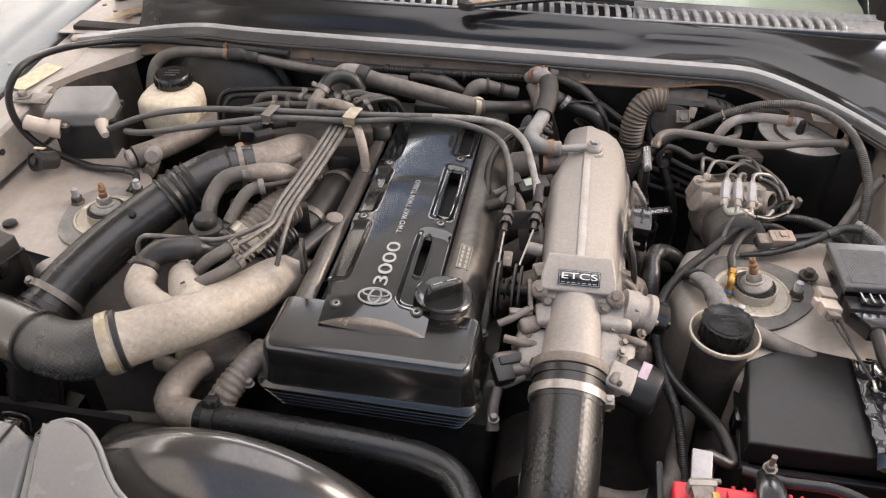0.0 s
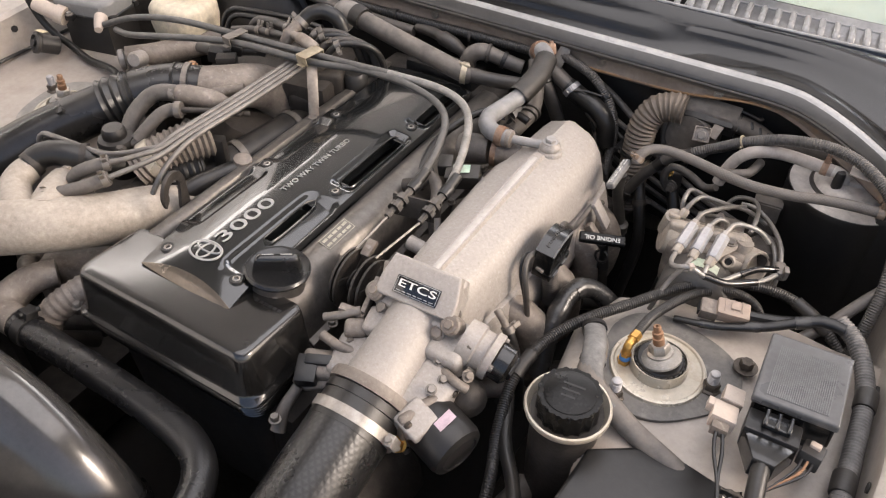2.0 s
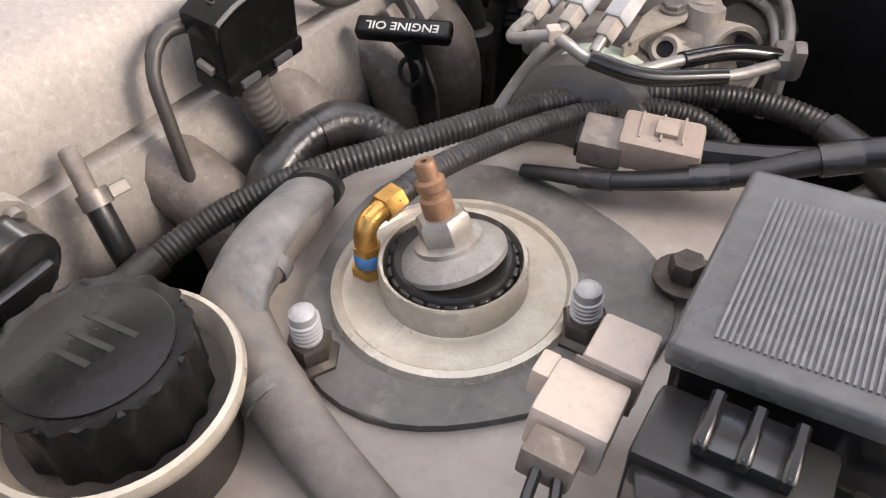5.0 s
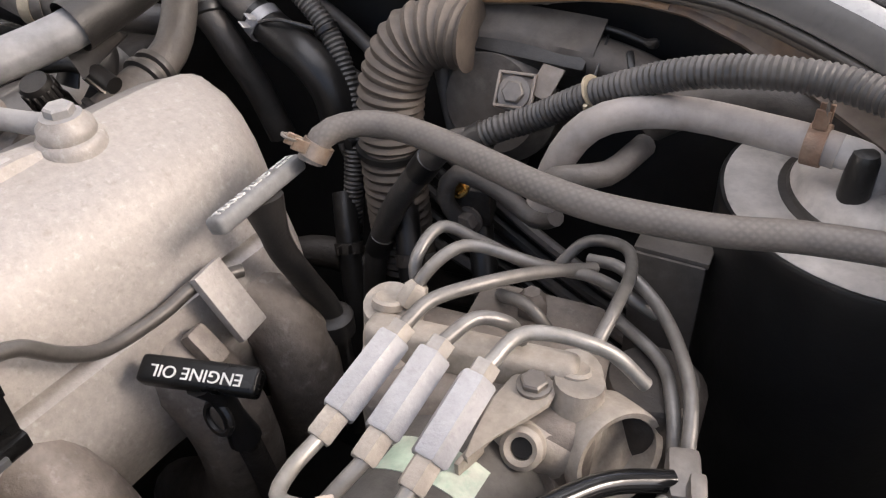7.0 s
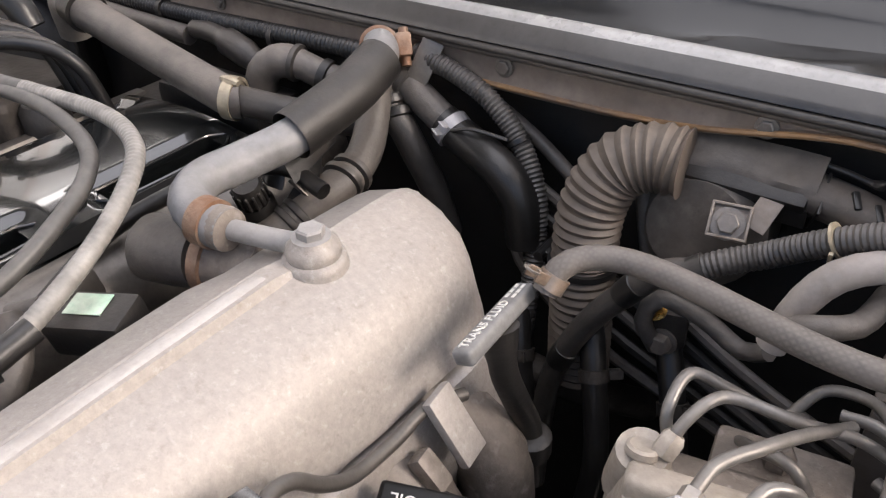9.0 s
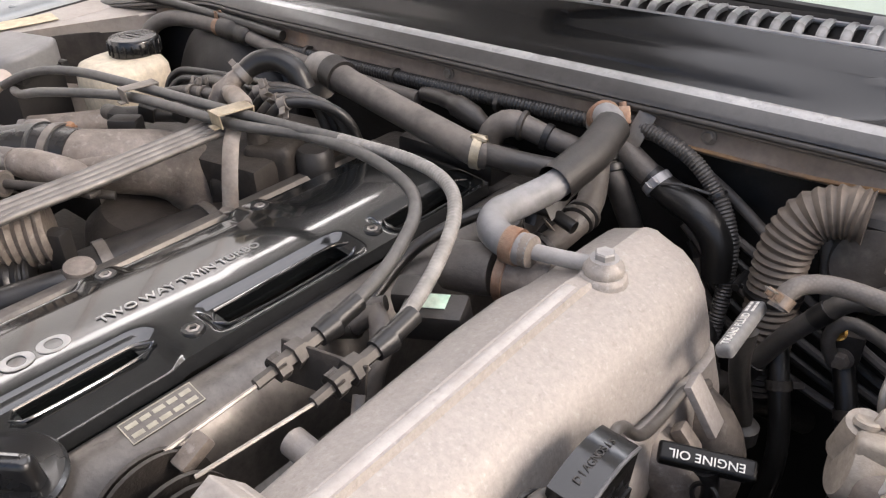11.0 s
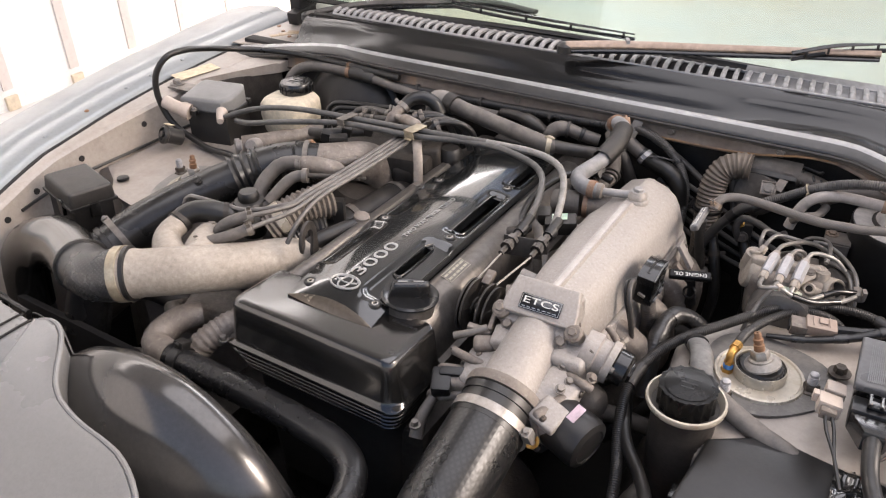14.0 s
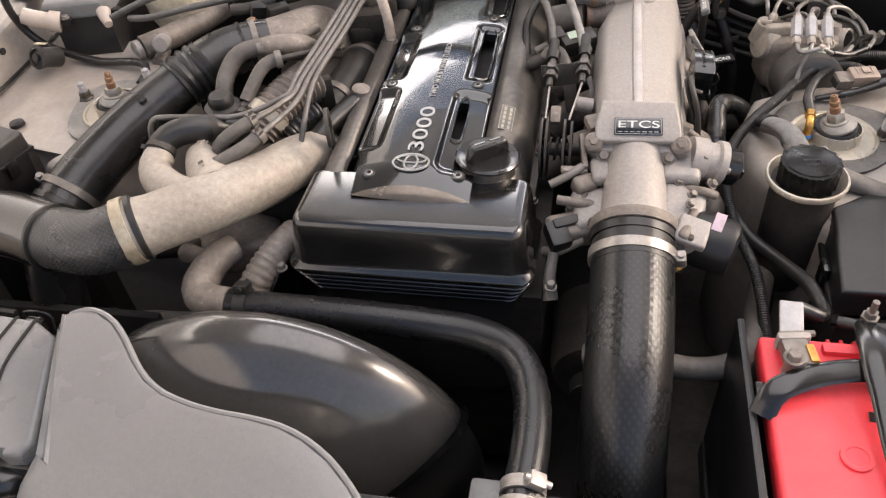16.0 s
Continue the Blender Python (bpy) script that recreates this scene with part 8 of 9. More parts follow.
solid("metal_spigot", tube([(-0.212, 0.861, 0.888), (-0.190, 0.877, 0.8855), (-0.165, 0.900, 0.880), (-0.1436, 0.9217, 0.8725)], 0.0042, 10, 0.006), grime_shade_metal, "grimy thin steel pipe", "pipe")
for at, ax in (((-0.2446, 0.885, 0.8905), (0.85, 0.35, 0)), ((-0.212, 0.861, 0.888), (0.85, 0.45, 0))):
    solid("hose_clip", spring_clip(at, ax, 0.0102, spin=-40), dull_steel, "dusty spring clip on a boost hose", "hose clip", "hose clips")

turbo = thing("turbocharger", (-0.2, 0.87, 0.70), "grimy twin turbochargers with heat shields under the pipes", "turbocharger")
part("bellows_pipe", tube([(-0.232, 0.790, 0.824), (-0.215, 0.815, 0.838), (-0.197, 0.845, 0.847), (-0.178, 0.876, 0.850)], 0.0255, 30, 0.002, ribs=(0.0078, 0.0036)), cast_dark, turbo, "ribbed metal bellows pipe")
part("bright_band", lathe([(0.025, -0.009), (0.0295, -0.008), (0.0298, 0.006), (0.025, 0.009)], facing((-0.220, 0.808, 0.8345), (0.52, 0.76, 0.4)), 36), pale_cup, turbo, "pale metal sleeve")
part("housing", lathe([(0, -0.05), (0.045, -0.05), (0.056, -0.03), (0.058, 0.02), (0.045, 0.04), (0, 0.045)], facing((-0.20, 0.76, 0.765), (0.2, -0.3, 0.9)), 32), grime_shade_metal, turbo)
part("housing", lathe([(0, -0.05), (0.045, -0.05), (0.056, -0.03), (0.058, 0.02), (0.045, 0.04), (0, 0.045)], facing((-0.21, 0.97, 0.775), (0.2, 0.2, 0.9)), 32), grime_shade_metal, turbo)
part("outlet_pipe", tube([(-0.190, 0.860, 0.785), (-0.165, 0.900, 0.797), (-0.155, 0.950, 0.800), (-0.150, 1.000, 0.798), (-0.148, 1.04, 0.79)], 0.0265, 28, 0.01), dusty_black, turbo, "dark rubber coupling pipe")
for p, ax in (((-0.163, 0.908, 0.798), (0.25, 0.95, 0.1)), ((-0.150, 1.005, 0.798), (0.05, 1, -0.05))):
    part("worm_clip", band(p, ax, 0.0275, 0.010, True, spin=-30), dull_steel, turbo)
part("flange_block", box((0.055, 0.05, 0.055), (-0.150, 1.055, 0.815), (0, 0, 20), bevel=0.01, seg=3), grime_shade_metal, turbo)
part("heat_shield", box((0.09, 0.20, 0.012), (-0.235, 0.86, 0.778), (0, 25, 20), bevel=0.004), grime_shade_metal, turbo)
part("lower_shield", box((0.10, 0.14, 0.05), (-0.245, 0.70, 0.74), (0, 10, 25), bevel=0.015, seg=3), cast_dark, turbo)
part("bellows_dark", tube([(-0.205, 0.800, 0.805), (-0.190, 0.825, 0.812), (-0.175, 0.850, 0.812)], 0.024, 24, 0.003, ribs=(0.008, 0.003)), rubber, turbo)
part("stay", box((0.018, 0.016, 0.045), (-0.160, 0.872, 0.833), (0, 0, 25), bevel=0.003), dusty_black, turbo)
hose("coolant_pipe", [(-0.150, 0.785, 0.82), (-0.140, 0.805, 0.826), (-0.128, 0.83, 0.829), (-0.116, 0.85, 0.832), (-0.108, 0.868, 0.828), (-0.11, 0.88, 0.81)], 0.0125, rubber, "black rubber coolant pipe beside the cam cover", seg=16)
solid("pipe_boss", lathe([(0, 0), (0.014, 0), (0.012, 0.012), (0, 0.014)], facing((-0.110, 0.862, 0.835), (0.2, 0, 1)), 20), cast_dark, "grimy boss on the cam cover", "pipe boss")

# water outlet and top hose
wo = thing("water_outlet", (-0.24, 0.58, 0.72), "dusty cast water outlet elbow below the boost pipe", "water outlet")
part("elbow", tube([(-0.215, 0.625, 0.775), (-0.228, 0.605, 0.776), (-0.237, 0.585, 0.77), (-0.238, 0.565, 0.764), (-0.225, 0.552, 0.762), (-0.195, 0.549, 0.762)], [(0, 0.017), (0.5, 0.021), (1, 0.019)], 26, 0.007), cast_dark, wo)
part("ribbed_hose", tube([(-0.185, 0.575, 0.745), (-0.175, 0.59, 0.765), (-0.160, 0.62, 0.778), (-0.145, 0.655, 0.78)], 0.017, 20, 0.003, ribs=(0.008, 0.002)), cast_dark, wo, "ribbed dusty hose")
part("side_pipe", tube([(-0.235, 0.60, 0.775), (-0.265, 0.615, 0.77), (-0.285, 0.63, 0.755), (-0.29, 0.66, 0.74)], 0.011, 14, 0.008), cast_dark, wo)
rh = thing("radiator_hose", (0, 0.55, 0.74), "black ribbed radiator top hose along the timing cover", "radiator hose")
part("hose", tube([(-0.200, 0.549, 0.761), (-0.13, 0.549, 0.760), (-0.05, 0.549, 0.759), (0.03, 0.547, 0.757), (0.085, 0.541, 0.756), (0.122, 0.524, 0.756), (0.143, 0.495, 0.756), (0.153, 0.455, 0.757), (0.155, 0.41, 0.758), (0.153, 0.372, 0.758), (0.15, 0.34, 0.757)], 0.0185, 26, 0.006), silicone, rh)
part("spring_clip", band((-0.178, 0.549, 0.761), (1, 0, 0), 0.019, 0.014, True, spin=70), dull_black, rh)
part("spring_clip", band((0.1525, 0.365, 0.758), (0, -1, 0), 0.0195, 0.012, True, spin=60), steel, rh, "bright spring clip")
part("spring_clip", band((0.1515, 0.348, 0.758), (0, -1, 0), 0.0195, 0.006, True, spin=30), steel, rh, "bright spring clip")
part("neck", tube([(0.151, 0.352, 0.757), (0.148, 0.31, 0.755)], 0.0175, 22, 0.01), dull_black, rh)

# small lidded box on the bay side
sb = thing("relay_case", (-0.60, 0.735, 0.74), "black lidded relay case on the bay side panel", "relay case")
bm_ = Matrix.Translation((-0.603, 0.724, 0.795)) @ pose(0, 0, 0, -3, 4, -12) @ Matrix.Diagonal((1.1, 1.1, 1.06, 1))
part("lid", box((0.092, 0.070, 0.026), (0, 0, 0.034), bevel=0.005, seg=3, taper=0.94, m=bm_), dusty_black, sb)
part("lid_lip", box((0.096, 0.074, 0.005), (0, 0, 0.021), bevel=0.0015, m=bm_), dull_black, sb)
part("body", box((0.086, 0.062, 0.08), (0, 0, -0.02), bevel=0.004, m=bm_), dull_black, sb)
part("latch", box((0.016, 0.006, 0.026), (0.012, -0.035, 0.014), bevel=0.002, m=bm_), satin_black, sb)
part("latch", box((0.006, 0.016, 0.024), (0.046, 0.0, 0.012), bevel=0.002, m=bm_), satin_black, sb)
part("foot", box((0.10, 0.05, 0.25), (0.0, 0, -0.17), bevel=0.004, m=bm_), dark_pit, sb)
solid("panel_plug", lathe([(0, 0), (0.011, 0), (0.010, 0.004), (0.005, 0.006), (0, 0.006)], facing((-0.610, 0.815, 0.801), (0, 0, 1)), 20), dull_black, "black rubber plug in the bay panel", "plug")

# cruise actuator
cr = thing("cruise_actuator", (-0.58, 1.03, 0.80), "dusty grey-black cruise control box with a cable", "actuator")
km = Matrix.Translation((-0.594, 1.043, 0.0)) @ pose(0, 0, 0, 0, 0, 14)
lidp = [(-0.052, -0.040), (0.036, -0.042), (0.050, -0.026), (0.052, 0.022), (0.040, 0.040), (-0.044, 0.042), (-0.052, 0.030)]
part("lid", prism(lidp, 0.868, 0.896, 0.007, 3, m=km, slope=lambda x, y: 0.09 * y), dusty_lid, cr, "grey-dusted lid")
part("body", prism([(-0.046, -0.034), (0.040, -0.036), (0.046, 0.034), (-0.046, 0.036)], 0.78, 0.872, 0.004, 2, m=km), dusty_black, cr)
part("lip", prism([(x * 1.04, y * 1.04) for x, y in lidp], 0.864, 0.869, 0.0015, 1, m=km), dull_black, cr)
for x, y in ((-0.02, -0.047), (0.046, 0.034), (0.052, -0.030)):
    part("lug", box((0.014, 0.012, 0.010), (x, y, 0.866), bevel=0.002, m=km), dull_black, cr)
part("lug_screw", bolt((-0.60, 0.99, 0.872), r=0.005, h=0.005), dull_steel, cr)
part("cable_boot", tube([(-0.548, 1.012, 0.872), (-0.540, 1.000, 0.868), (-0.530, 0.988, 0.864)], [(0, 0.011), (1, 0.006)], 14, 0.004), white_plastic, cr, "white cable boot")
part("side_plug", tube([(-0.656, 0.974, 0.884), (-0.640, 0.977, 0.878), (-0.612, 0.988, 0.867)], 0.0125, 16, 0.006), white_plastic, cr, "dirty white round plug")
part("plug_collar", lathe([(0, -0.008), (0.0155, -0.008), (0.0155, 0.008), (0, 0.008)], facing((-0.616, 0.986, 0.869), (-0.9, -0.35, 0.3)), 18), white_plastic, cr)
lower = facing((-0.630, 0.940, 0.834), (-0.25, -0.85, 0.45))
part("lower_plug", lathe([(0, -0.03), (0.015, -0.03), (0.015, 0.0), (0.0175, 0.002), (0.0175, 0.007), (0.013, 0.009), (0.0115, 0.005), (0.006, 0.006), (0.006, 0.011), (0, 0.011)], lower, 24), dusty_black, cr, "round black plug")
part("plug_label", box((0.016, 0.014, 0.001), (-0.628, 0.950, 0.852), (-20, 8, 12), bevel=0.0003), yellow_label, cr, "small yellow label")
part("foot", prism([(-0.046, -0.034), (0.040, -0.036), (0.046, 0.034), (-0.046, 0.036)], 0.55, 0.782, 0, 1, m=km), dark_pit, cr)
part("cover_bracket", box((0.055, 0.035, 0.003), (-0.695, 1.055, 0.880), (0, 4, 10), bevel=0.001), dull_steel, cr)
part("bracket_bolt", bolt((-0.715, 1.056, 0.8825), r=0.008, h=0.009, washer=0.015), dull_steel, cr)
solid("paper_label", box((0.038, 0.095, 0.0008), (-0.733, 1.122, 0.8845), (0.8, 3, -12), bevel=0), yellow_label, "yellowed blank paper label on the bay rail", "label")
hose("cruise_wire", [(-0.30, 1.243, 0.908), (-0.42, 1.240, 0.914), (-0.53, 1.232, 0.920), (-0.605, 1.205, 0.926), (-0.648, 1.150, 0.938), (-0.652, 1.09, 0.955), (-0.648, 1.035, 0.968), (-0.652, 0.995, 0.966), (-0.665, 0.975, 0.940), (-0.673, 0.972, 0.904), (-0.668, 0.975, 0.866), (-0.650, 0.980, 0.835), (-0.615, 0.985, 0.814), (-0.56, 0.975, 0.808), (-0.50, 0.968, 0.813), (-0.476, 0.960, 0.812), (-0.470, 0.942, 0.806), (-0.472, 0.925, 0.802)], 0.0060, rubber, "black sheathed wire looping over the cruise box", "cable", seg=12)

# brake fluid tank, master cylinder and booster
br = thing("brake_fluid_tank", (-0.48, 1.13, 0.80), "yellowed brake fluid tank with a black screw cap", "fluid tank")
tank = []
for z, g in ((0.800, 0.80), (0.815, 0.92), (0.845, 1.0), (0.866, 0.98), (0.874, 0.88), (0.878, 0.7)):
    ring = []
    for i in range(32):
        a = 2 * math.pi * i / 32
        c, s_ = math.cos(a), math.sin(a)
        ring.append((-0.482 + g * 0.052 * math.copysign(abs(c) ** 0.6, c), 1.128 + g * 0.050 * math.copysign(abs(s_) ** 0.6, s_), z + 0.03 * (s_ * 0.05)))
    tank.append(ring)
part("tank", loft(tank, closed=True, cap=True), tank_plastic, br, angle=50)
part("cap", lathe([(0, 0.874), (0.030, 0.874), (0.0315, 0.879), (0.0315, 0.896), (0.029, 0.899), (0.020, 0.8995), (0, 0.8985)], pose(-0.484, 1.152, 0), 28), satin_black, br)
for i in range(20):
    a = 2 * math.pi * i / 20
    part("cap_rib", box((0.0025, 0.003, 0.016), (-0.484 + 0.0318 * math.cos(a), 1.152 + 0.0318 * math.sin(a), 0.887), (0, 0, math.degrees(a)), bevel=0.0006, seg=1), satin_black, br)
for k in range(3):
    part("print_bar", box((0.026 - 0.006 * abs(k - 1), 0.004, 0.0004), (-0.484, 1.143 + 0.009 * k, 0.8994), (0, 0, 8), bevel=0), seal_grey, br)
part("master_cylinder", tube([(-0.500, 1.005, 0.815), (-0.47, 1.04, 0.815), (-0.44, 1.10, 0.812), (-0.42, 1.16, 0.81)], 0.019, 22, 0.01), cast_dark, br, "dusty cast master cylinder")
part("end_cap", lathe([(0, -0.004), (0.0155, -0.004), (0.0155, 0.004), (0.012, 0.006), (0.010, 0.003), (0, 0.003)], facing((-0.505, 0.999, 0.815), (-0.6, -0.75, 0)), 22), cast, br)
part("side_union", tube([(-0.475, 1.02, 0.805), (-0.470, 0.995, 0.80), (-0.47, 0.985, 0.80)], 0.011, 12, 0.006), cast_dark, br)
part("outlet", lathe([(0, 0), (0.0135, 0), (0.0135, 0.02), (0.010, 0.024), (0, 0.024)], facing((-0.462, 1.005, 0.826), (0.3, -0.8, 0.3)), 18), cast, br)
bo = thing("brake_booster", (-0.44, 1.24, 0.70), "dark round brake booster on the firewall", "brake booster")
part("shell", lathe([(0, 0.065), (0.045, 0.062), (0.058, 0.052), (0.095, 0.042), (0.118, 0.025), (0.122, 0.01), (0.130, 0.005), (0.130, -0.004), (0.120, -0.03), (0, -0.03)][::-1], facing((-0.43, 1.262, 0.785), (-0.05, -1, 0.12)), 48), dusty_black, bo)
part("booster_rim", lathe([(0.122, -0.003), (0.134, -0.003), (0.134, 0.006), (0.122, 0.006)], facing((-0.43, 1.262, 0.785), (-0.05, -1, 0.12)), 48), dull_black, bo)
bh = thing("booster_hose", (-0.5, 1.22, 0.85), "dusty vacuum hose arching behind the brake fluid tank", "hose")
part("hose", tube([(-0.552, 1.175, 0.80), (-0.555, 1.195, 0.85), (-0.545, 1.215, 0.885), (-0.515, 1.228, 0.900), (-0.465, 1.234, 0.903), (-0.405, 1.238, 0.902)], 0.0105, 16, 0.008), old_rubber, bh)
part("check_valve", tube([(-0.41, 1.238, 0.902), (-0.385, 1.238, 0.901), (-0.355, 1.236, 0.898)], [(0, 0.014), (0.45, 0.014), (0.5, 0.011), (0.9, 0.012), (1, 0.009)], 16, 0.005), dusty_black, bh)
part("clip", spring_clip((-0.417, 1.237, 0.902), (1, 0.1, 0), 0.0108, spin=90), rusty_band, bh)
part("tail_hose", tube([(-0.355, 1.236, 0.898), (-0.28, 1.235, 0.888), (-0.18, 1.235, 0.882), (-0.08, 1.238, 0.878)], 0.0085, 14, 0.012), old_rubber, bh)


# ---- front: air box, radiator shroud covers ----
ac = thing("air_box", (-0.55, 0.45, 0.6), "grey plastic air cleaner box with clipped lid", "air box")
lid_o = [(-0.70, 0.300), (-0.45, 0.318), (-0.405, 0.338), (-0.365, 0.340), (-0.338, 0.328), (-0.320, 0.331), (-0.313, 0.345), (-0.351, 0.462), (-0.384, 0.480), (-0.55, 0.490), (-0.70, 0.503)]
part("lid", prism(lid_o, 0.745, 0.793, 0.007, 3, slope=lambda x, y: 0.09 * (y - 0.48)), grey_plastic, ac)
part("lid_rim", prism([(-0.715, 0.29), (-0.44, 0.308), (-0.40, 0.328), (-0.338, 0.320), (-0.345, 0.45), (-0.378, 0.494), (-0.55, 0.504), (-0.715, 0.517)], 0.735, 0.75, 0.003, 1), dull_black, ac)
part("box", prism([(-0.69, 0.305), (-0.42, 0.325), (-0.36, 0.35), (-0.38, 0.48), (-0.68, 0.50)], 0.45, 0.74, 0.004, 1), dark_pit, ac)
for x, y in ((-0.62, 0.508), (-0.50, 0.499), (-0.405, 0.494)):
    part("lid_clip", box((0.022, 0.012, 0.022), (x, y, 0.762), (0, 0, -3), bevel=0.002), satin_black, ac)
    part("clip_wire", tube([(x - 0.016, y + 0.004, 0.755), (x - 0.016, y + 0.008, 0.776), (x + 0.016, y + 0.007, 0.776), (x + 0.016, y + 0.003, 0.755)], 0.0016, 6, 0.006), dull_black, ac)
part("rear_edge_rail", tube([(-0.69, 0.516, 0.772), (-0.56, 0.508, 0.774), (-0.43, 0.500, 0.775)], 0.004, 8, 0.02), dull_black, ac)
for line in ([(-0.412, 0.482, 0.786), (-0.408, 0.477, 0.7935), (-0.415, 0.42, 0.7885), (-0.402, 0.362, 0.7833), (-0.404, 0.342, 0.773), (-0.402, 0.336, 0.755)], [(-0.388, 0.482, 0.786), (-0.384, 0.476, 0.7935), (-0.388, 0.42, 0.7885), (-0.370, 0.362, 0.7833), (-0.366, 0.345, 0.773), (-0.362, 0.338, 0.755)]):
    part("lid_groove", tube(line, 0.0019, 6, 0.01), dark_pit, ac, "dark joint line")
part("inlet_hose", tube([(-0.50, 0.27, 0.72), (-0.43, 0.285, 0.736), (-0.385, 0.302, 0.744), (-0.350, 0.318, 0.742), (-0.325, 0.335, 0.72)], 0.0185, 24, 0.004), satin_black, ac, "black inlet hose")
part("hose_band", band((-0.405, 0.295, 0.741), (0.9, 0.35, 0.15), 0.0188, 0.009, True), dull_steel, ac)
part("corner_clip", bolt((-0.430, 0.325, 0.772), r=0.006, h=0.005), cast, ac)

# raised grey cover over the radiator
rc = thing("radiator_cover", (-0.15, 0.37, 0.75), "large grey plastic radiator cover with a raised shoulder", "radiator cover")
edge = [(-0.312, 0.452), (-0.298, 0.459), (-0.280, 0.457), (-0.262, 0.448), (-0.245, 0.433), (-0.228, 0.414), (-0.210, 0.398), (-0.188, 0.387), (-0.160, 0.380), (-0.130, 0.376), (-0.100, 0.374), (-0.070, 0.370),
        (-0.045, 0.362), (-0.020, 0.349), (0.002, 0.331), (0.022, 0.309), (0.038, 0.286), (0.050, 0.262), (0.058, 0.238)]


def cover_z(x, y):
    """The cover falls to the front and to its right."""
    return 0.842 - 0.46 * max(0, 0.455 - y) ** 1.1 - 0.06 * max(0, x + 0.05)


rows = []
for i, (x, y) in enumerate(edge):
    t = i / (len(edge) - 1)
    fx, fy = -0.2775 + 0.318 * t, 0.318 - 0.085 * t
    row = [(x + 0.006, y + 0.004, cover_z(x, y) - 0.05), (x + 0.004, y + 0.002, cover_z(x, y) - 0.006), (x + 0.001, y, cover_z(x, y) - 0.001)]
    for k in (0.06, 0.3, 0.6, 0.85, 1.0):
        px, py = x + (fx - x) * k, y + (fy - y) * k
        row.append((px, py, cover_z(px, py)))
    row.append((fx - 0.004, fy - 0.010, cover_z(fx, fy) - 0.008))
    row.append((fx - 0.012 + 0.01 * t, fy - 0.05, cover_z(fx, fy) - 0.040))
    row.append((fx - 0.014 + 0.01 * t, fy - 0.075, cover_z(fx, fy) - 0.075))
    rows.append(row)
part("top", thick(loft(rows), 0.002), grey_plastic, rc, angle=30)
left = []
for k in range(9):
    t = k / 8
    a = Vector((-0.312, 0.452, cover_z(-0.312, 0.452))).lerp(Vector((-0.2775, 0.318, cover_z(-0.2775, 0.318))), t)
    b = Vector((-0.350, 0.468, 0.796)).lerp(Vector((-0.303, 0.332, 0.779)), t)
    left.append([a + Vector((0.001, 0, 0.0005)), a.lerp(b, 0.12) + Vector((0, 0, 0.004)), a.lerp(b, 0.4) + Vector((0, 0, -0.002)), a.lerp(b, 0.75) + Vector((0, 0, -0.006)), b, b + Vector((-0.002, 0, -0.05))])
part("shoulder", thick(loft(left), 0.002), grey_plastic, rc, angle=40)
fold_z = cover_z(-0.2775, 0.318)
corner = [[(-0.2775, 0.318, fold_z), (-0.286, 0.3225, fold_z - 0.002), (-0.295, 0.327, fold_z - 0.005), (-0.303, 0.332, 0.779)],
          [(-0.2815, 0.308, fold_z - 0.008), (-0.292, 0.308, fold_z - 0.012), (-0.302, 0.308, fold_z - 0.016), (-0.311, 0.308, 0.766)],
          [(-0.2895, 0.268, fold_z - 0.040), (-0.301, 0.269, fold_z - 0.044), (-0.312, 0.271, fold_z - 0.049), (-0.323, 0.274, 0.732)],
          [(-0.2915, 0.243, fold_z - 0.075), (-0.303, 0.246, fold_z - 0.078), (-0.315, 0.251, fold_z - 0.083), (-0.328, 0.258, 0.700)]]
part("corner", thick(loft(corner), 0.002), grey_plastic, rc, angle=50)
back = []
for x, y in edge[:3]:
    back.append([(x, y, cover_z(x, y)), (x - 0.004, y + 0.012, cover_z(x, y) - 0.02), (x - 0.006, y + 0.016, 0.75)])
back.insert(0, [(-0.315, 0.452, 0.838), (-0.328, 0.463, 0.818), (-0.340, 0.470, 0.75)])
back.insert(0, [(-0.350, 0.468, 0.796), (-0.354, 0.476, 0.785), (-0.357, 0.480, 0.74)])
part("rear_face", thick(loft(back), 0.002), grey_plastic, rc, angle=50)
hood_lip = tube([(x + 0.004, y + 0.003, cover_z(x, y) - 0.003) for x, y in edge], 0.0032, 8, 0.01)
part("edge_bead", hood_lip, grey_plastic, rc)
part("fastener", bolt((0.062, 0.268, 0.786), r=0.008, h=0.008), dull_steel, rc)

# black fan shroud, a barrel round the fan
fs = thing("fan_shroud", (-0.07, 0.46, 0.45), "polished dark grey fan shroud hoop", "fan shroud")
ring_prof = [(0.12, 0.372), (0.16, 0.389), (0.19, 0.406), (0.215, 0.424), (0.235, 0.441), (0.247, 0.457), (0.250, 0.471), (0.247, 0.484), (0.238, 0.495), (0.222, 0.503), (0.20, 0.508)]


def hoop(a0, a1, profile):
    """Part of the shroud's barrel between two angles."""
    rows = []
    for i in range(49):
        a = radians(a0 + (a1 - a0) * i / 48)
        rows.append([(-0.132 + 0.95 * r * math.cos(a), y - 0.008, 0.597 + 0.97 * r * math.sin(a)) for r, y in profile])
    return loft(rows)


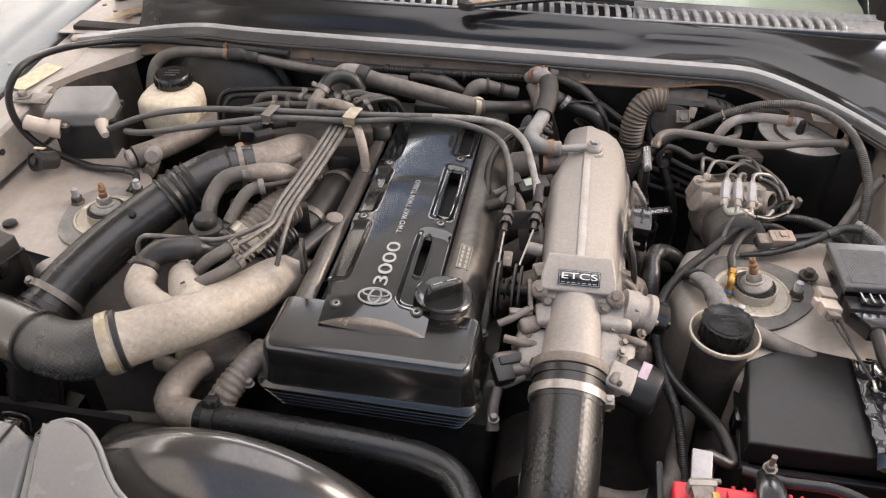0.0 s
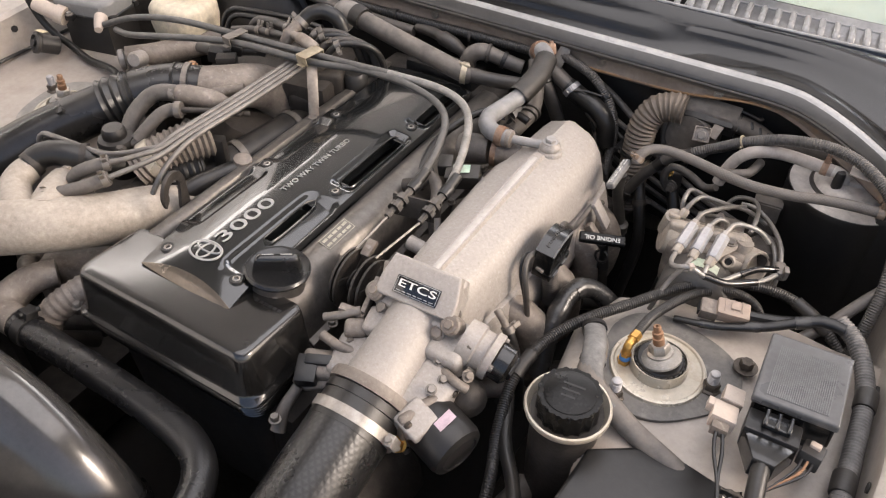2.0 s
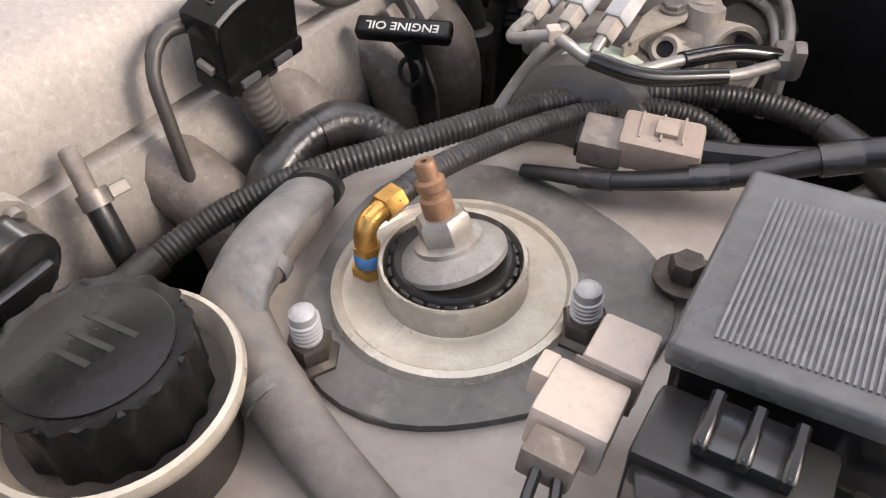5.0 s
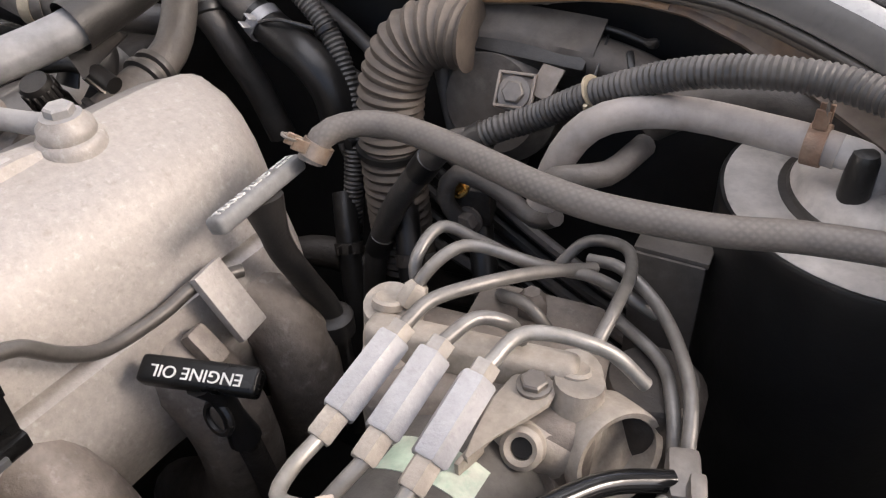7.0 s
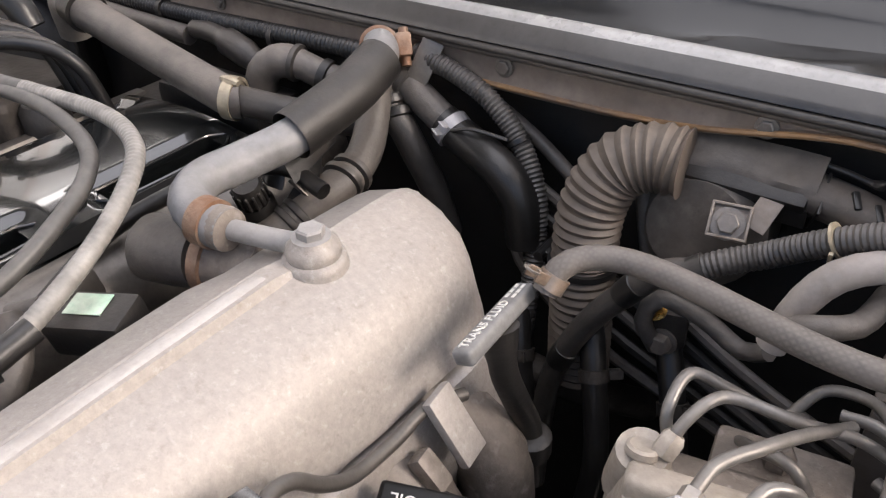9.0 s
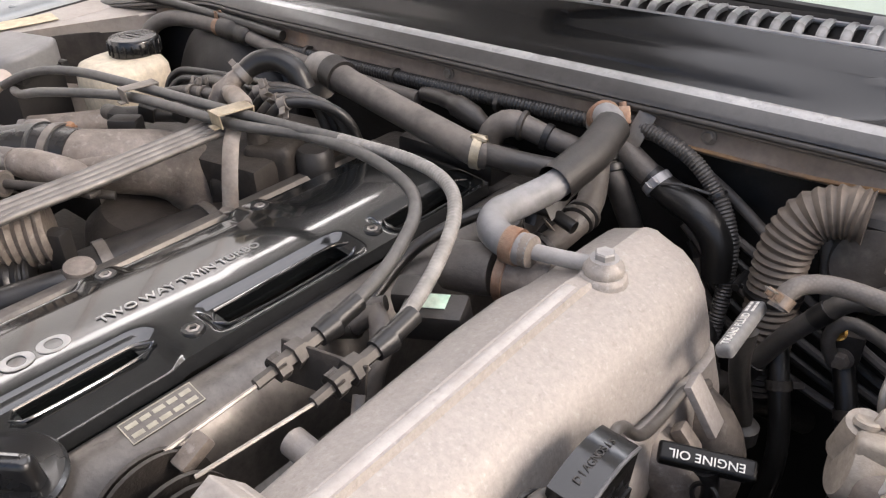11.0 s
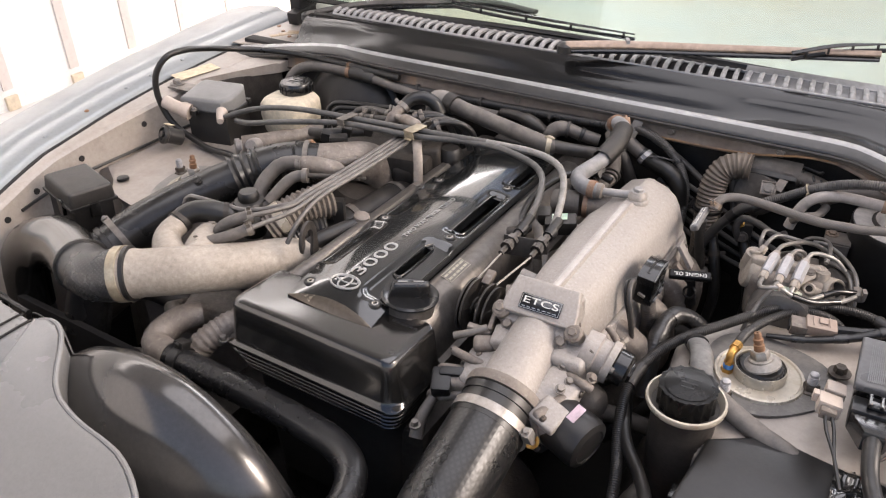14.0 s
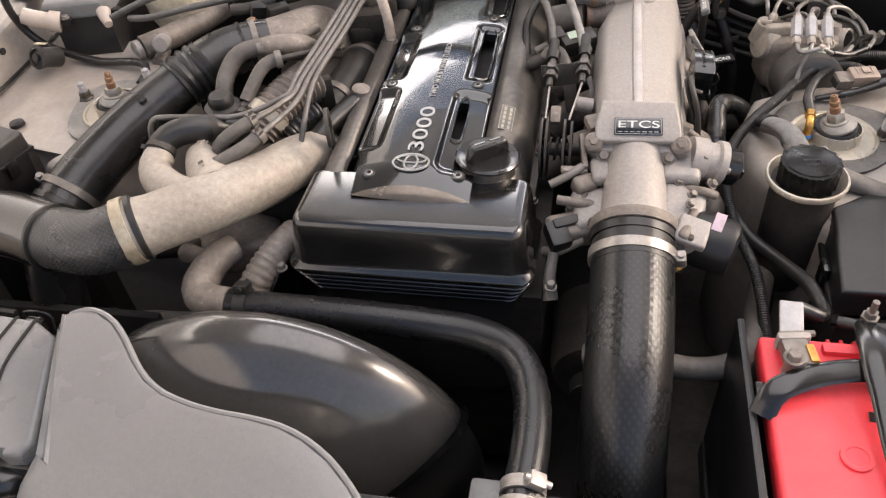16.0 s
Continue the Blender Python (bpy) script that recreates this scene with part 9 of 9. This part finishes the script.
part("hoop", thick(hoop(28, 200, ring_prof), 0.003), shroud_skin, fs, angle=60)
part("lower_hoop", thick(hoop(-35, 27.5, [(r - 0.006, y) for r, y in ring_prof]), 0.003), dull_black, fs, angle=60)
part("joint_lip", hoop(26.5, 28.5, [(r + 0.0015, y + 0.001) for r, y in ring_prof] + [(r + 0.006, y + 0.003) for r, y in reversed(ring_prof)]), satin_black, fs, "thin lip where the shroud halves meet")
part("shroud_panel", box((0.62, 0.02, 0.40), (-0.05, 0.335, 0.56), bevel=0.006), dull_black, fs)
part("fan_hub", lathe([(0, -0.02), (0.06, -0.02), (0.06, 0.02), (0.03, 0.03), (0, 0.03)], facing((-0.115, 0.455, 0.61), (0, 1, 0)), 24), dark_pit, fs)
for k in range(7):
    a = 2 * math.pi * k / 7
    part("fan_blade", box((0.13, 0.030, 0.004), (0.115, 0, 0), (30, 0, 0), bevel=0.001, m=Matrix.Translation((-0.115, 0.465, 0.61)) @ pose(0, 0, 0, 0, math.degrees(a), 0)), dark_pit, fs)
part("side_post", box((0.10, 0.05, 0.14), (0.20, 0.355, 0.66), bevel=0.006), dull_black, fs)
part("grey_post", box((0.035, 0.04, 0.10), (0.118, 0.37, 0.68), bevel=0.006), grey_plastic, fs)
tray = thing("battery_tray", (0.30, 0.45, 0.5), "dark plastic battery tray wall", "battery tray")
part("wall", box((0.008, 0.22, 0.22), (0.352, 0.46, 0.67), bevel=0.003), dull_black, tray)
part("floor", box((0.28, 0.22, 0.03), (0.484, 0.452, 0.55), bevel=0.003), dark_pit, tray)

# drive belt side below the timing cover
al = thing("alternator", (0.22, 0.60, 0.60), "grimy alternator low beside the engine", "alternator")
part("body", lathe([(0, -0.06), (0.055, -0.06), (0.06, -0.04), (0.06, 0.04), (0.05, 0.05), (0, 0.05)], facing((0.22, 0.66, 0.62), (0, 1, 0)), 30), grime_shade_metal, al)
part("pulley", lathe([(0, -0.02), (0.035, -0.02), (0.032, -0.01), (0.035, 0.0), (0, 0.0)], facing((0.22, 0.585, 0.62), (0, 1, 0)), 24), dark_pit, al)
for i, (x, y, z, l) in enumerate(((-0.30, 0.56, 0.66, 0.2), (-0.36, 0.60, 0.62, 0.25), (-0.44, 0.70, 0.66, 0.3), (0.33, 0.82, 0.66, 0.3), (0.38, 0.92, 0.62, 0.3), (-0.33, 0.95, 0.68, 0.25), (0.28, 1.18, 0.70, 0.25), (-0.06, 1.22, 0.72, 0.25))):
    hose("lower_line", [(x - l * 0.3, y - 0.05, z - 0.03), (x - 0.03, y, z + 0.02), (x + 0.04, y + 0.03, z), (x + l * 0.3, y + 0.09, z - 0.05)], 0.012 + 0.003 * (i % 3), old_rubber if i % 2 else grime_shade_metal, "grimy pipe low in the engine bay", "pipe", "low pipes", seg=12)


# ---- rear: heater hoses, corrugated duct, black box, wiring ----
hh = thing("heater_pipe", (-0.02, 1.16, 0.85), "dusty black heater hose running behind the engine", "hose")
hp = [(-0.196, 1.203, 0.872), (-0.188, 1.197, 0.900), (-0.168, 1.189, 0.909), (-0.138, 1.184, 0.904), (-0.08, 1.179, 0.895), (-0.01, 1.172, 0.886), (0.05, 1.167, 0.878), (0.10, 1.18, 0.873), (0.14, 1.205, 0.865)]
part("hose", tube(hp[:7] + [(0.060, 1.1695, 0.8768)], [(0, 0.0150), (0.25, 0.0155), (0.36, 0.0142), (1, 0.0140)], 22, 0.008), heater_pale, hh)
part("thin_hose", tube([(0.048, 1.167, 0.8783), (0.060, 1.1695, 0.8768)] + hp[7:], 0.0106, 18, 0.008), heater_rubber, hh, "thinner dark hose end")
part("pale_elbow", tube(hp[:3] + [(-0.157, 1.187, 0.9085)], 0.0163, 20, 0.006), pale_elbow_mat, hh, "pale dusty elbow end")
part("sleeve_ring", band((-0.146, 1.1855, 0.906), (0.95, -0.2, -0.15), 0.0165, 0.020, False), dusty_black, hh)
part("hose_clip", band((0.0537, 1.168, 0.8775), (0.85, 0.3, -0.1), 0.0146, 0.0085, False), clip_pale, hh, "pale flat hose clip")
part("clip_screw", tube([(0.0475, 1.1655, 0.8925), (0.0575, 1.1655, 0.8922), (0.0640, 1.1665, 0.8912)], [(0, 0.0016), (0.3, 0.0034), (0.7, 0.0036), (1, 0.0022)], 8, 0.002), clip_pale, hh, "pale clip screw")
part("branch", tube([(0.115, 1.238, 0.872), (0.085, 1.231, 0.879), (0.062, 1.226, 0.886), (0.046, 1.220, 0.886), (0.036, 1.214, 0.877), (0.034, 1.211, 0.860)], [(0, 0.0105), (0.5, 0.0112), (0.6, 0.0132), (1, 0.0128)], 20, 0.005), heater_pale, hh, "dusty elbow hose")
part("branch_bead", lathe([(0.0115, -0.003), (0.0142, -0.002), (0.0146, 0), (0.0142, 0.002), (0.0115, 0.003)], facing((0.062, 1.226, 0.886), (-0.95, -0.25, 0.15)), 24), heater_rubber, hh)
part("branch_bead", lathe([(0.010, -0.004), (0.0128, -0.003), (0.0130, 0.003), (0.010, 0.004)], facing((0.086, 1.2312, 0.8788), (-0.95, -0.22, 0.28)), 24), dusty_black, hh)
part("rear_hose", tube([(-0.075, 1.242, 0.884), (-0.045, 1.236, 0.887), (-0.018, 1.232, 0.884), (0.004, 1.232, 0.876), (0.022, 1.236, 0.862)], [(0, 0.008), (0.45, 0.0085), (0.5, 0.0115), (0.75, 0.0115), (0.8, 0.009), (1, 0.009)], 18, 0.005), heater_rubber, hh, "grimy hose with a thick joint")

# vacuum valve cluster behind the turbo
vc = thing("vacuum_valves", (-0.24, 1.1, 0.84), "cluster of dusty vacuum valves, clips and short hoses", "valves")
for k in (0, 1):
    off = Vector((0.012, -0.006, -0.006)) * k
    part("line", tube([Vector(p) + off for p in ((-0.400, 1.128, 0.815), (-0.398, 1.138, 0.856), (-0.388, 1.147, 0.872), (-0.360, 1.153, 0.877), (-0.27, 1.162, 0.882), (-0.195, 1.150, 0.890))], 0.0046, 10, 0.006), rubber, vc, "thin black rubber line")
part("hose", tube([(-0.325, 1.124, 0.856), (-0.320, 1.128, 0.872), (-0.306, 1.132, 0.881), (-0.27, 1.127, 0.888), (-0.228, 1.112, 0.894), (-0.205, 1.103, 0.898)], 0.0076, 14, 0.005), heater_rubber, vc)
part("hose", tube([(-0.335, 1.096, 0.872), (-0.29, 1.096, 0.884), (-0.24, 1.090, 0.893), (-0.206, 1.084, 0.899)], 0.0062, 12, 0.005), heater_rubber, vc)
for at, ax, r, spin in (((-0.232, 1.1135, 0.8935), (0.9, -0.35, 0.1), 0.0079, 60), ((-0.250, 1.0915, 0.8915), (0.95, -0.1, 0.15), 0.0065, 80), ((-0.276, 1.0945, 0.887), (0.95, -0.1, 0.15), 0.0065, 60)):
    part("clip", spring_clip(at, ax, r, spin=spin), dull_steel, vc)
part("tee", tube([(-0.210, 1.070, 0.882), (-0.204, 1.077, 0.898), (-0.197, 1.090, 0.913), (-0.192, 1.103, 0.921)], [(0, 0.0085), (0.4, 0.010), (0.5, 0.0125), (0.6, 0.010), (1, 0.0085)], 16, 0.004), cast_dark, vc, "dusty branch fitting")
part("tee_arm", tube([(-0.200, 1.084, 0.907), (-0.172, 1.072, 0.912), (-0.150, 1.063, 0.914), (-0.128, 1.054, 0.914)], [(0, 0.006), (0.35, 0.0065), (0.4, 0.0095), (0.9, 0.0095), (1, 0.007)], 16, 0.004), bracket_tan, vc, "tan-dusted fitting")
part("black_elbow", tube([(-0.193, 1.100, 0.919), (-0.186, 1.115, 0.929), (-0.170, 1.128, 0.932), (-0.150, 1.134, 0.924), (-0.140, 1.136, 0.905)], [(0, 0.0095), (0.3, 0.0115), (1, 0.0115)], 18, 0.005), rubber, vc)
part("clip", spring_clip((-0.192, 1.102, 0.920), (0.3, 0.7, 0.5), 0.0105, spin=30), dull_steel, vc)
for k in range(4):
    part("stub_hose", tube([(-0.178 + 0.016 * k, 1.088 - 0.006 * k, 0.888), (-0.166 + 0.017 * k, 1.100 - 0.004 * k, 0.908 + 0.002 * (k % 2)), (-0.142 + 0.018 * k, 1.114, 0.912 - 0.002 * k), (-0.120 + 0.016 * k, 1.130, 0.896 - 0.003 * k), (-0.110 + 0.014 * k, 1.140, 0.85)], 0.0058 - 0.0006 * (k % 2), 12, 0.005), rubber if k % 2 else heater_rubber, vc)
    part("joint_clip", spring_clip((-0.166 + 0.017 * k, 1.100 - 0.004 * k, 0.908 + 0.002 * (k % 2)), (0.6, 0.4, 0.3), 0.0060, spin=70 * k), dull_steel, vc)
for x, y, z, s_ in ((-0.268, 1.035, 0.884, 0.018), (-0.30, 1.02, 0.872, 0.022), (-0.232, 1.050, 0.886, 0.016)):
    part("valve_body", box((s_, s_ * 0.8, s_), (x, y, z), (10, 15, 30), bevel=0.003), dusty_black, vc)
part("side_hose", tube([(-0.345, 1.03, 0.868), (-0.31, 1.028, 0.873), (-0.27, 1.04, 0.880), (-0.235, 1.052, 0.884)], 0.0088, 14, 0.005), heater_rubber, vc)
part("base_plate", box((0.20, 0.14, 0.05), (-0.22, 1.09, 0.835), (0, 0, 10), bevel=0.01), grime_shade_metal, vc)
egr = thing("control_valve", (-0.13, 1.06, 0.82), "grimy control valve housing behind the cam cover", "valve")
part("body", box((0.05, 0.045, 0.05), (-0.135, 1.085, 0.845), (0, 0, 25), bevel=0.01, seg=3), grime_shade_metal, egr)
part("cap", lathe([(0, 0), (0.019, 0), (0.019, 0.02), (0.015, 0.025), (0, 0.026)], pose(-0.100, 1.105, 0.838), 20), dusty_black, egr)
part("post", lathe([(0, 0), (0.012, 0), (0.010, 0.03), (0.006, 0.035), (0, 0.035)], pose(-0.145, 1.075, 0.858), 14), grime_shade_metal, egr)
head = thing("cam_cover_end", (0, 1.2, 0.80), "dark grimy end of the cylinder head by the firewall", "cylinder head")
part("housing", box((0.22, 0.06, 0.10), (-0.005, 1.205, 0.79), bevel=0.015, seg=3), grime_shade_metal, head)
part("coil_cover", box((0.12, 0.05, 0.03), (0.0, 1.205, 0.848), bevel=0.008, seg=2), dusty_black, head)

cd = thing("corrugated_duct", (0.33, 1.2, 0.82), "brown-grey dusty corrugated wiring duct by the firewall", "corrugated duct")
part("tube", tube([(0.366, 1.230, 0.886), (0.348, 1.228, 0.886), (0.329, 1.222, 0.877), (0.319, 1.214, 0.853), (0.318, 1.209, 0.82), (0.320, 1.206, 0.78), (0.322, 1.206, 0.72)], 0.0188, 28, 0.0015, ribs=(0.0062, 0.0024)), duct_brown, cd)
part("wire_tie", band((0.3180, 1.209, 0.812), (0, 0, 1), 0.0215, 0.004, True), dull_black, cd)
bb = thing("wiring_junction", (0.395, 1.245, 0.85), "dusty black junction box on the firewall lip", "junction box")
jm = Matrix.Translation((0.3920, 1.2515, 0.8775)) @ pose(0, 0, 0, 35, 1, 1)
part("case", box((0.080, 0.030, 0.019), bevel=0.003, seg=2, m=jm), dusty_black, bb)
lid_bm = bmesh.new()
bmesh.ops.create_grid(lid_bm, x_segments=14, y_segments=6, size=0.5)
for v in lid_bm.verts:
    dent = 0.0012 * math.sin(9 * v.co.x + 2) * math.sin(5 * v.co.y + 1) - (0.0045 if v.co.y < -0.45 else 0.0)
    v.co = jm @ Vector((v.co.x * 0.085, v.co.y * 0.027 + 0.004, 0.0112 + dent))
part("cover", thick(lid_bm, 0.0022), brown_dust, bb, "dust-brown dented lid", 50)
part("front_panel", box((0.082, 0.004, 0.014), (0, -0.0145, -0.004), (-20, 0, 0), bevel=0.001, m=jm), dusty_black, bb)
part("flap", box((0.0016, 0.026, 0.022), (0.0435, -0.003, -0.002), (0, 14, 4), bevel=0.0006, m=jm), dull_black, bb, "torn black flap")
part("tail", tube([jm @ Vector(p) for p in ((0.036, 0.001, -0.002), (0.056, -0.001, -0.004), (0.078, -0.005, -0.006), (0.094, -0.010, -0.011), (0.104, -0.014, -0.017))], [(0, 0.0150), (0.4, 0.0145), (0.7, 0.0125), (1, 0.007)], 20, 0.005, flat=0.8), brown_dust, bb, "tape-wrapped black tail")
part("torn_strip", tube([jm @ Vector(p) for p in ((0.038, 0.014, 0.009), (0.052, 0.013, 0.008), (0.068, 0.011, 0.006), (0.073, 0.010, 0.012))], [(0, 0.0016), (0.7, 0.0018), (0.85, 0.0034), (1, 0.0006)], 8, 0.002), dusty_black, bb, "torn plastic strip")
for k in range(3):
    part("tail_clip", box((0.004, 0.011, 0.004), (0.062 + 0.012 * k, -0.002 - 0.003 * k, 0.0075 - 0.0028 * k), (0, 12, 25), bevel=0.0012, m=jm), dull_black, bb)
for x0, x1, z0 in ((-0.040, 0.040, -0.0105), (-0.036, 0.026, -0.0145)):
    part("lower_rib", tube([jm @ Vector(p) for p in ((x0, -0.015, z0), (0.0, -0.016, z0 - 0.001), (x1, -0.015, z0))], 0.0016, 8, 0.01), dull_black, bb)
bk_m = Matrix.Translation((0.3975, 1.224, 0.861)) @ pose(0, 0, 0, 52, 0, 10) @ Matrix.Scale(0.82, 4)
part("bracket", box((0.026, 0.024, 0.003), bevel=0.001, m=bk_m), bracket_tan, bb, "tan-stained steel bracket")
part("bracket_tab", box((0.016, 0.026, 0.0025), (0.020, 0.010, 0.001), (0, 0, -20), bevel=0.001, m=bk_m), bracket_tan, bb)
for sx_, sy_, w_, h_ in ((-0.0125, 0, 0.0022, 0.024), (0.0125, 0, 0.0022, 0.024), (0, -0.0115, 0.027, 0.0022), (0, 0.0115, 0.027, 0.0022)):
    part("bracket_rim", box((w_, h_, 0.007), (sx_, sy_, 0.002), bevel=0.001, m=bk_m), bracket_tan, bb)
part("bolt", bolt((0.3975, 1.2215, 0.861), (52, 0, 10), 0.0066, 0.005, 0.0095), dull_steel, bb)
part("stud", tube([jm @ Vector(p) for p in ((-0.040, -0.017, -0.006), (-0.040, -0.030, -0.022))], 0.0012, 6, 0.01), dull_steel, bb)
pot = thing("heater_valve_can", (0.385, 1.24, 0.80), "grimy round can behind the corrugated duct", "can")
part("can", lathe([(0, -0.03), (0.036, -0.03), (0.039, -0.02), (0.039, 0.012), (0.030, 0.022), (0, 0.024)], facing((0.378, 1.250, 0.842), (0, -1, 0.2)), 32), brown_dust, pot)
part("strut", tube([(0.338, 1.238, 0.872), (0.345, 1.235, 0.84), (0.357, 1.232, 0.79)], 0.0055, 12, 0.01), old_rubber, pot)
sweep = hose("sweep_hose", [(0.392, 1.182, 0.850), (0.377, 1.18, 0.844), (0.364, 1.18, 0.829), (0.339, 1.18, 0.793), (0.319, 1.18, 0.748), (0.310, 1.18, 0.698), (0.306, 1.18, 0.62)], 0.0078, hose_dusty, "dusty black hose sweeping down behind the engine", seg=14)
for at, ax in (((0.3615, 1.18, 0.8260), (-0.57, 0, -0.82)), ((0.3220, 1.18, 0.7560), (-0.4, 0, -0.92))):
    part("tape_wrap", lathe([(0.0077, -0.008), (0.0084, -0.0076), (0.0086, 0), (0.0084, 0.0076), (0.0077, 0.008)], facing(at, ax), 18), dull_black, sweep, "black tape wrap")
drop_loom = hose("wiring_loom", [(0.160, 1.250, 0.906), (0.195, 1.246, 0.899), (0.224, 1.243, 0.888), (0.247, 1.241, 0.868), (0.263, 1.235, 0.848), (0.273, 1.228, 0.825), (0.276, 1.22, 0.79), (0.277, 1.21, 0.75), (0.275, 1.20, 0.69)], 0.0063, loom_dusty, "black convoluted loom dropping down the firewall", "wiring loom", "wiring looms", seg=16, ribs=(0.0032, 0.0010))
lip_loom = hose("wiring_loom", [(-0.33, 1.244, 0.892), (-0.2, 1.246, 0.892), (-0.08, 1.247, 0.893), (0.05, 1.246, 0.897), (0.13, 1.243, 0.900)], 0.0062, corrugated, "thin convoluted loom along the firewall lip", "wiring loom", "wiring looms", seg=12, ribs=(0.004, 0.0012))
for x in (-0.26, -0.12, 0.02):
    part("loom_clip", band((x, 1.2465, 0.8925 + 0.002 * max(0, x)), (1, 0.01, 0), 0.0078, 0.005, False), dusty_black, lip_loom, "black loom clip")
part("loom_clip", band((0.2505, 1.2398, 0.8645), (0.6, -0.2, -0.75), 0.0070, 0.003, False), dull_black, drop_loom, "black loom clip")
hose("firewall_rod", [(0.20, 1.262, 0.885), (0.235, 1.261, 0.868), (0.261, 1.260, 0.853), (0.30, 1.252, 0.830)], 0.005, old_rubber, "dusty thin pipe crossing the firewall", "pipe", seg=10)
fw = thing("firewall_hose", (0.20, 1.24, 0.86), "black rubber hose with a bright spring clip by the firewall", "hose")
part("pale_end", tube([(0.148, 1.240, 0.888), (0.158, 1.239, 0.885), (0.168, 1.238, 0.880), (0.182, 1.238, 0.871), (0.200, 1.236, 0.861)], 0.0112, 20, 0.005), old_rubber, fw, "dusty grey hose end")
part("black_end", tube([(0.190, 1.237, 0.866), (0.203, 1.236, 0.860), (0.222, 1.231, 0.855), (0.245, 1.224, 0.850), (0.262, 1.222, 0.832), (0.268, 1.222, 0.80)], [(0, 0.0124), (0.3, 0.0132), (1, 0.0135)], 20, 0.005), rubber, fw)
part("collar", lathe([(0.0112, -0.005), (0.0132, -0.004), (0.0136, 0), (0.0132, 0.004), (0.0112, 0.005)], facing((0.156, 1.2392, 0.8858), (0.8, -0.1, -0.3)), 24), hose_dusty, fw)
part("spring_clip", spring_clip((0.198, 1.2363, 0.862), (0.75, -0.15, -0.5), 0.0128, spin=150), pale_steel, fw, "bright spring clip")
part("wire_tail", tube([(0.206, 1.224, 0.868), (0.222, 1.226, 0.872), (0.246, 1.232, 0.868)], 0.0013, 6, 0.006), vac_grey, fw)
for k in range(5):
    hose("firewall_line", [(0.20 + 0.01 * k, 1.262 - 0.004 * k, 0.845 - 0.012 * k), (0.26, 1.255 - 0.004 * k, 0.825 - 0.016 * k), (0.33, 1.24 - 0.003 * k, 0.80 - 0.018 * k), (0.42, 1.22, 0.765 - 0.015 * k), (0.5, 1.20, 0.75 - 0.015 * k)], 0.0042, dusty_black if k % 2 else old_rubber, "thin dark pipe on the firewall", "pipe", "firewall pipes", seg=8)
hose("bent_pipe", [(0.375, 1.198, 0.776), (0.368, 1.19, 0.80), (0.376, 1.192, 0.818), (0.40, 1.196, 0.812), (0.425, 1.195, 0.80), (0.44, 1.19, 0.81)], 0.0055, old_rubber, "dusty bent pipe behind the brake unit", "pipe", seg=10)
blk2 = thing("pipe_block", (0.379, 1.205, 0.77), "grimy brass-tinted pipe block on the firewall", "pipe block")
part("body", box((0.022, 0.018, 0.026), (0.379, 1.208, 0.79), (0, 0, 15), bevel=0.003), grime_shade_metal, blk2)
part("nut", bolt((0.379, 1.199, 0.782), (90, 0, 0), 0.007, 0.008), cast_dark, blk2)
part("nut", bolt((0.372, 1.20, 0.802), (40, 0, 0), 0.005, 0.008), brass, blk2)
part("hanger", box((0.01, 0.06, 0.01), (0.38, 1.24, 0.79), bevel=0.002), grime_shade_metal, blk2)
for i, (x, y, z) in enumerate(((0.36, 1.16, 0.69), (0.41, 1.17, 0.68), (0.30, 1.17, 0.67))):
    hang = hose("hanging_hose", [(x - 0.03, y + 0.04, z + 0.09), (x - 0.015, y + 0.02, z + 0.06), (x, y, z), (x - 0.01, y - 0.01, z - 0.10)], 0.0085, rubber, "dark hose hanging by the firewall", "hose", "hanging hoses", seg=12)
    part("spring_clip", spring_clip((x - 0.015, y + 0.02, z + 0.06), (0.3, -0.4, -0.8), 0.0088, spin=50 * i), grime_shade_metal, hang)
# black block added to fill in the shadow around the canister
solid("shade_block", box((0.06, 0.10, 0.22), (0.66, 1.20, 0.76), bevel=0.01), dull_black, "black block added in place of shade behind the canister", "pad")
bk3 = thing("canister_bracket", (0.510, 1.165, 0.78), "dusty steel bracket with a bolt beside the canister", "bracket")
part("plate", box((0.036, 0.036, 0.004), (0.5105, 1.180, 0.8285), (0, 0, 4), bevel=0.0012), brown_dust, bk3)
part("leg", box((0.034, 0.004, 0.10), (0.5115, 1.1625, 0.778), (0, 0, 4), bevel=0.001), brown_dust, bk3)
part("bolt", bolt((0.5015, 1.186, 0.8305), (0, 0, 10), 0.0062, 0.005, 0.0095), clip_tan, bk3)
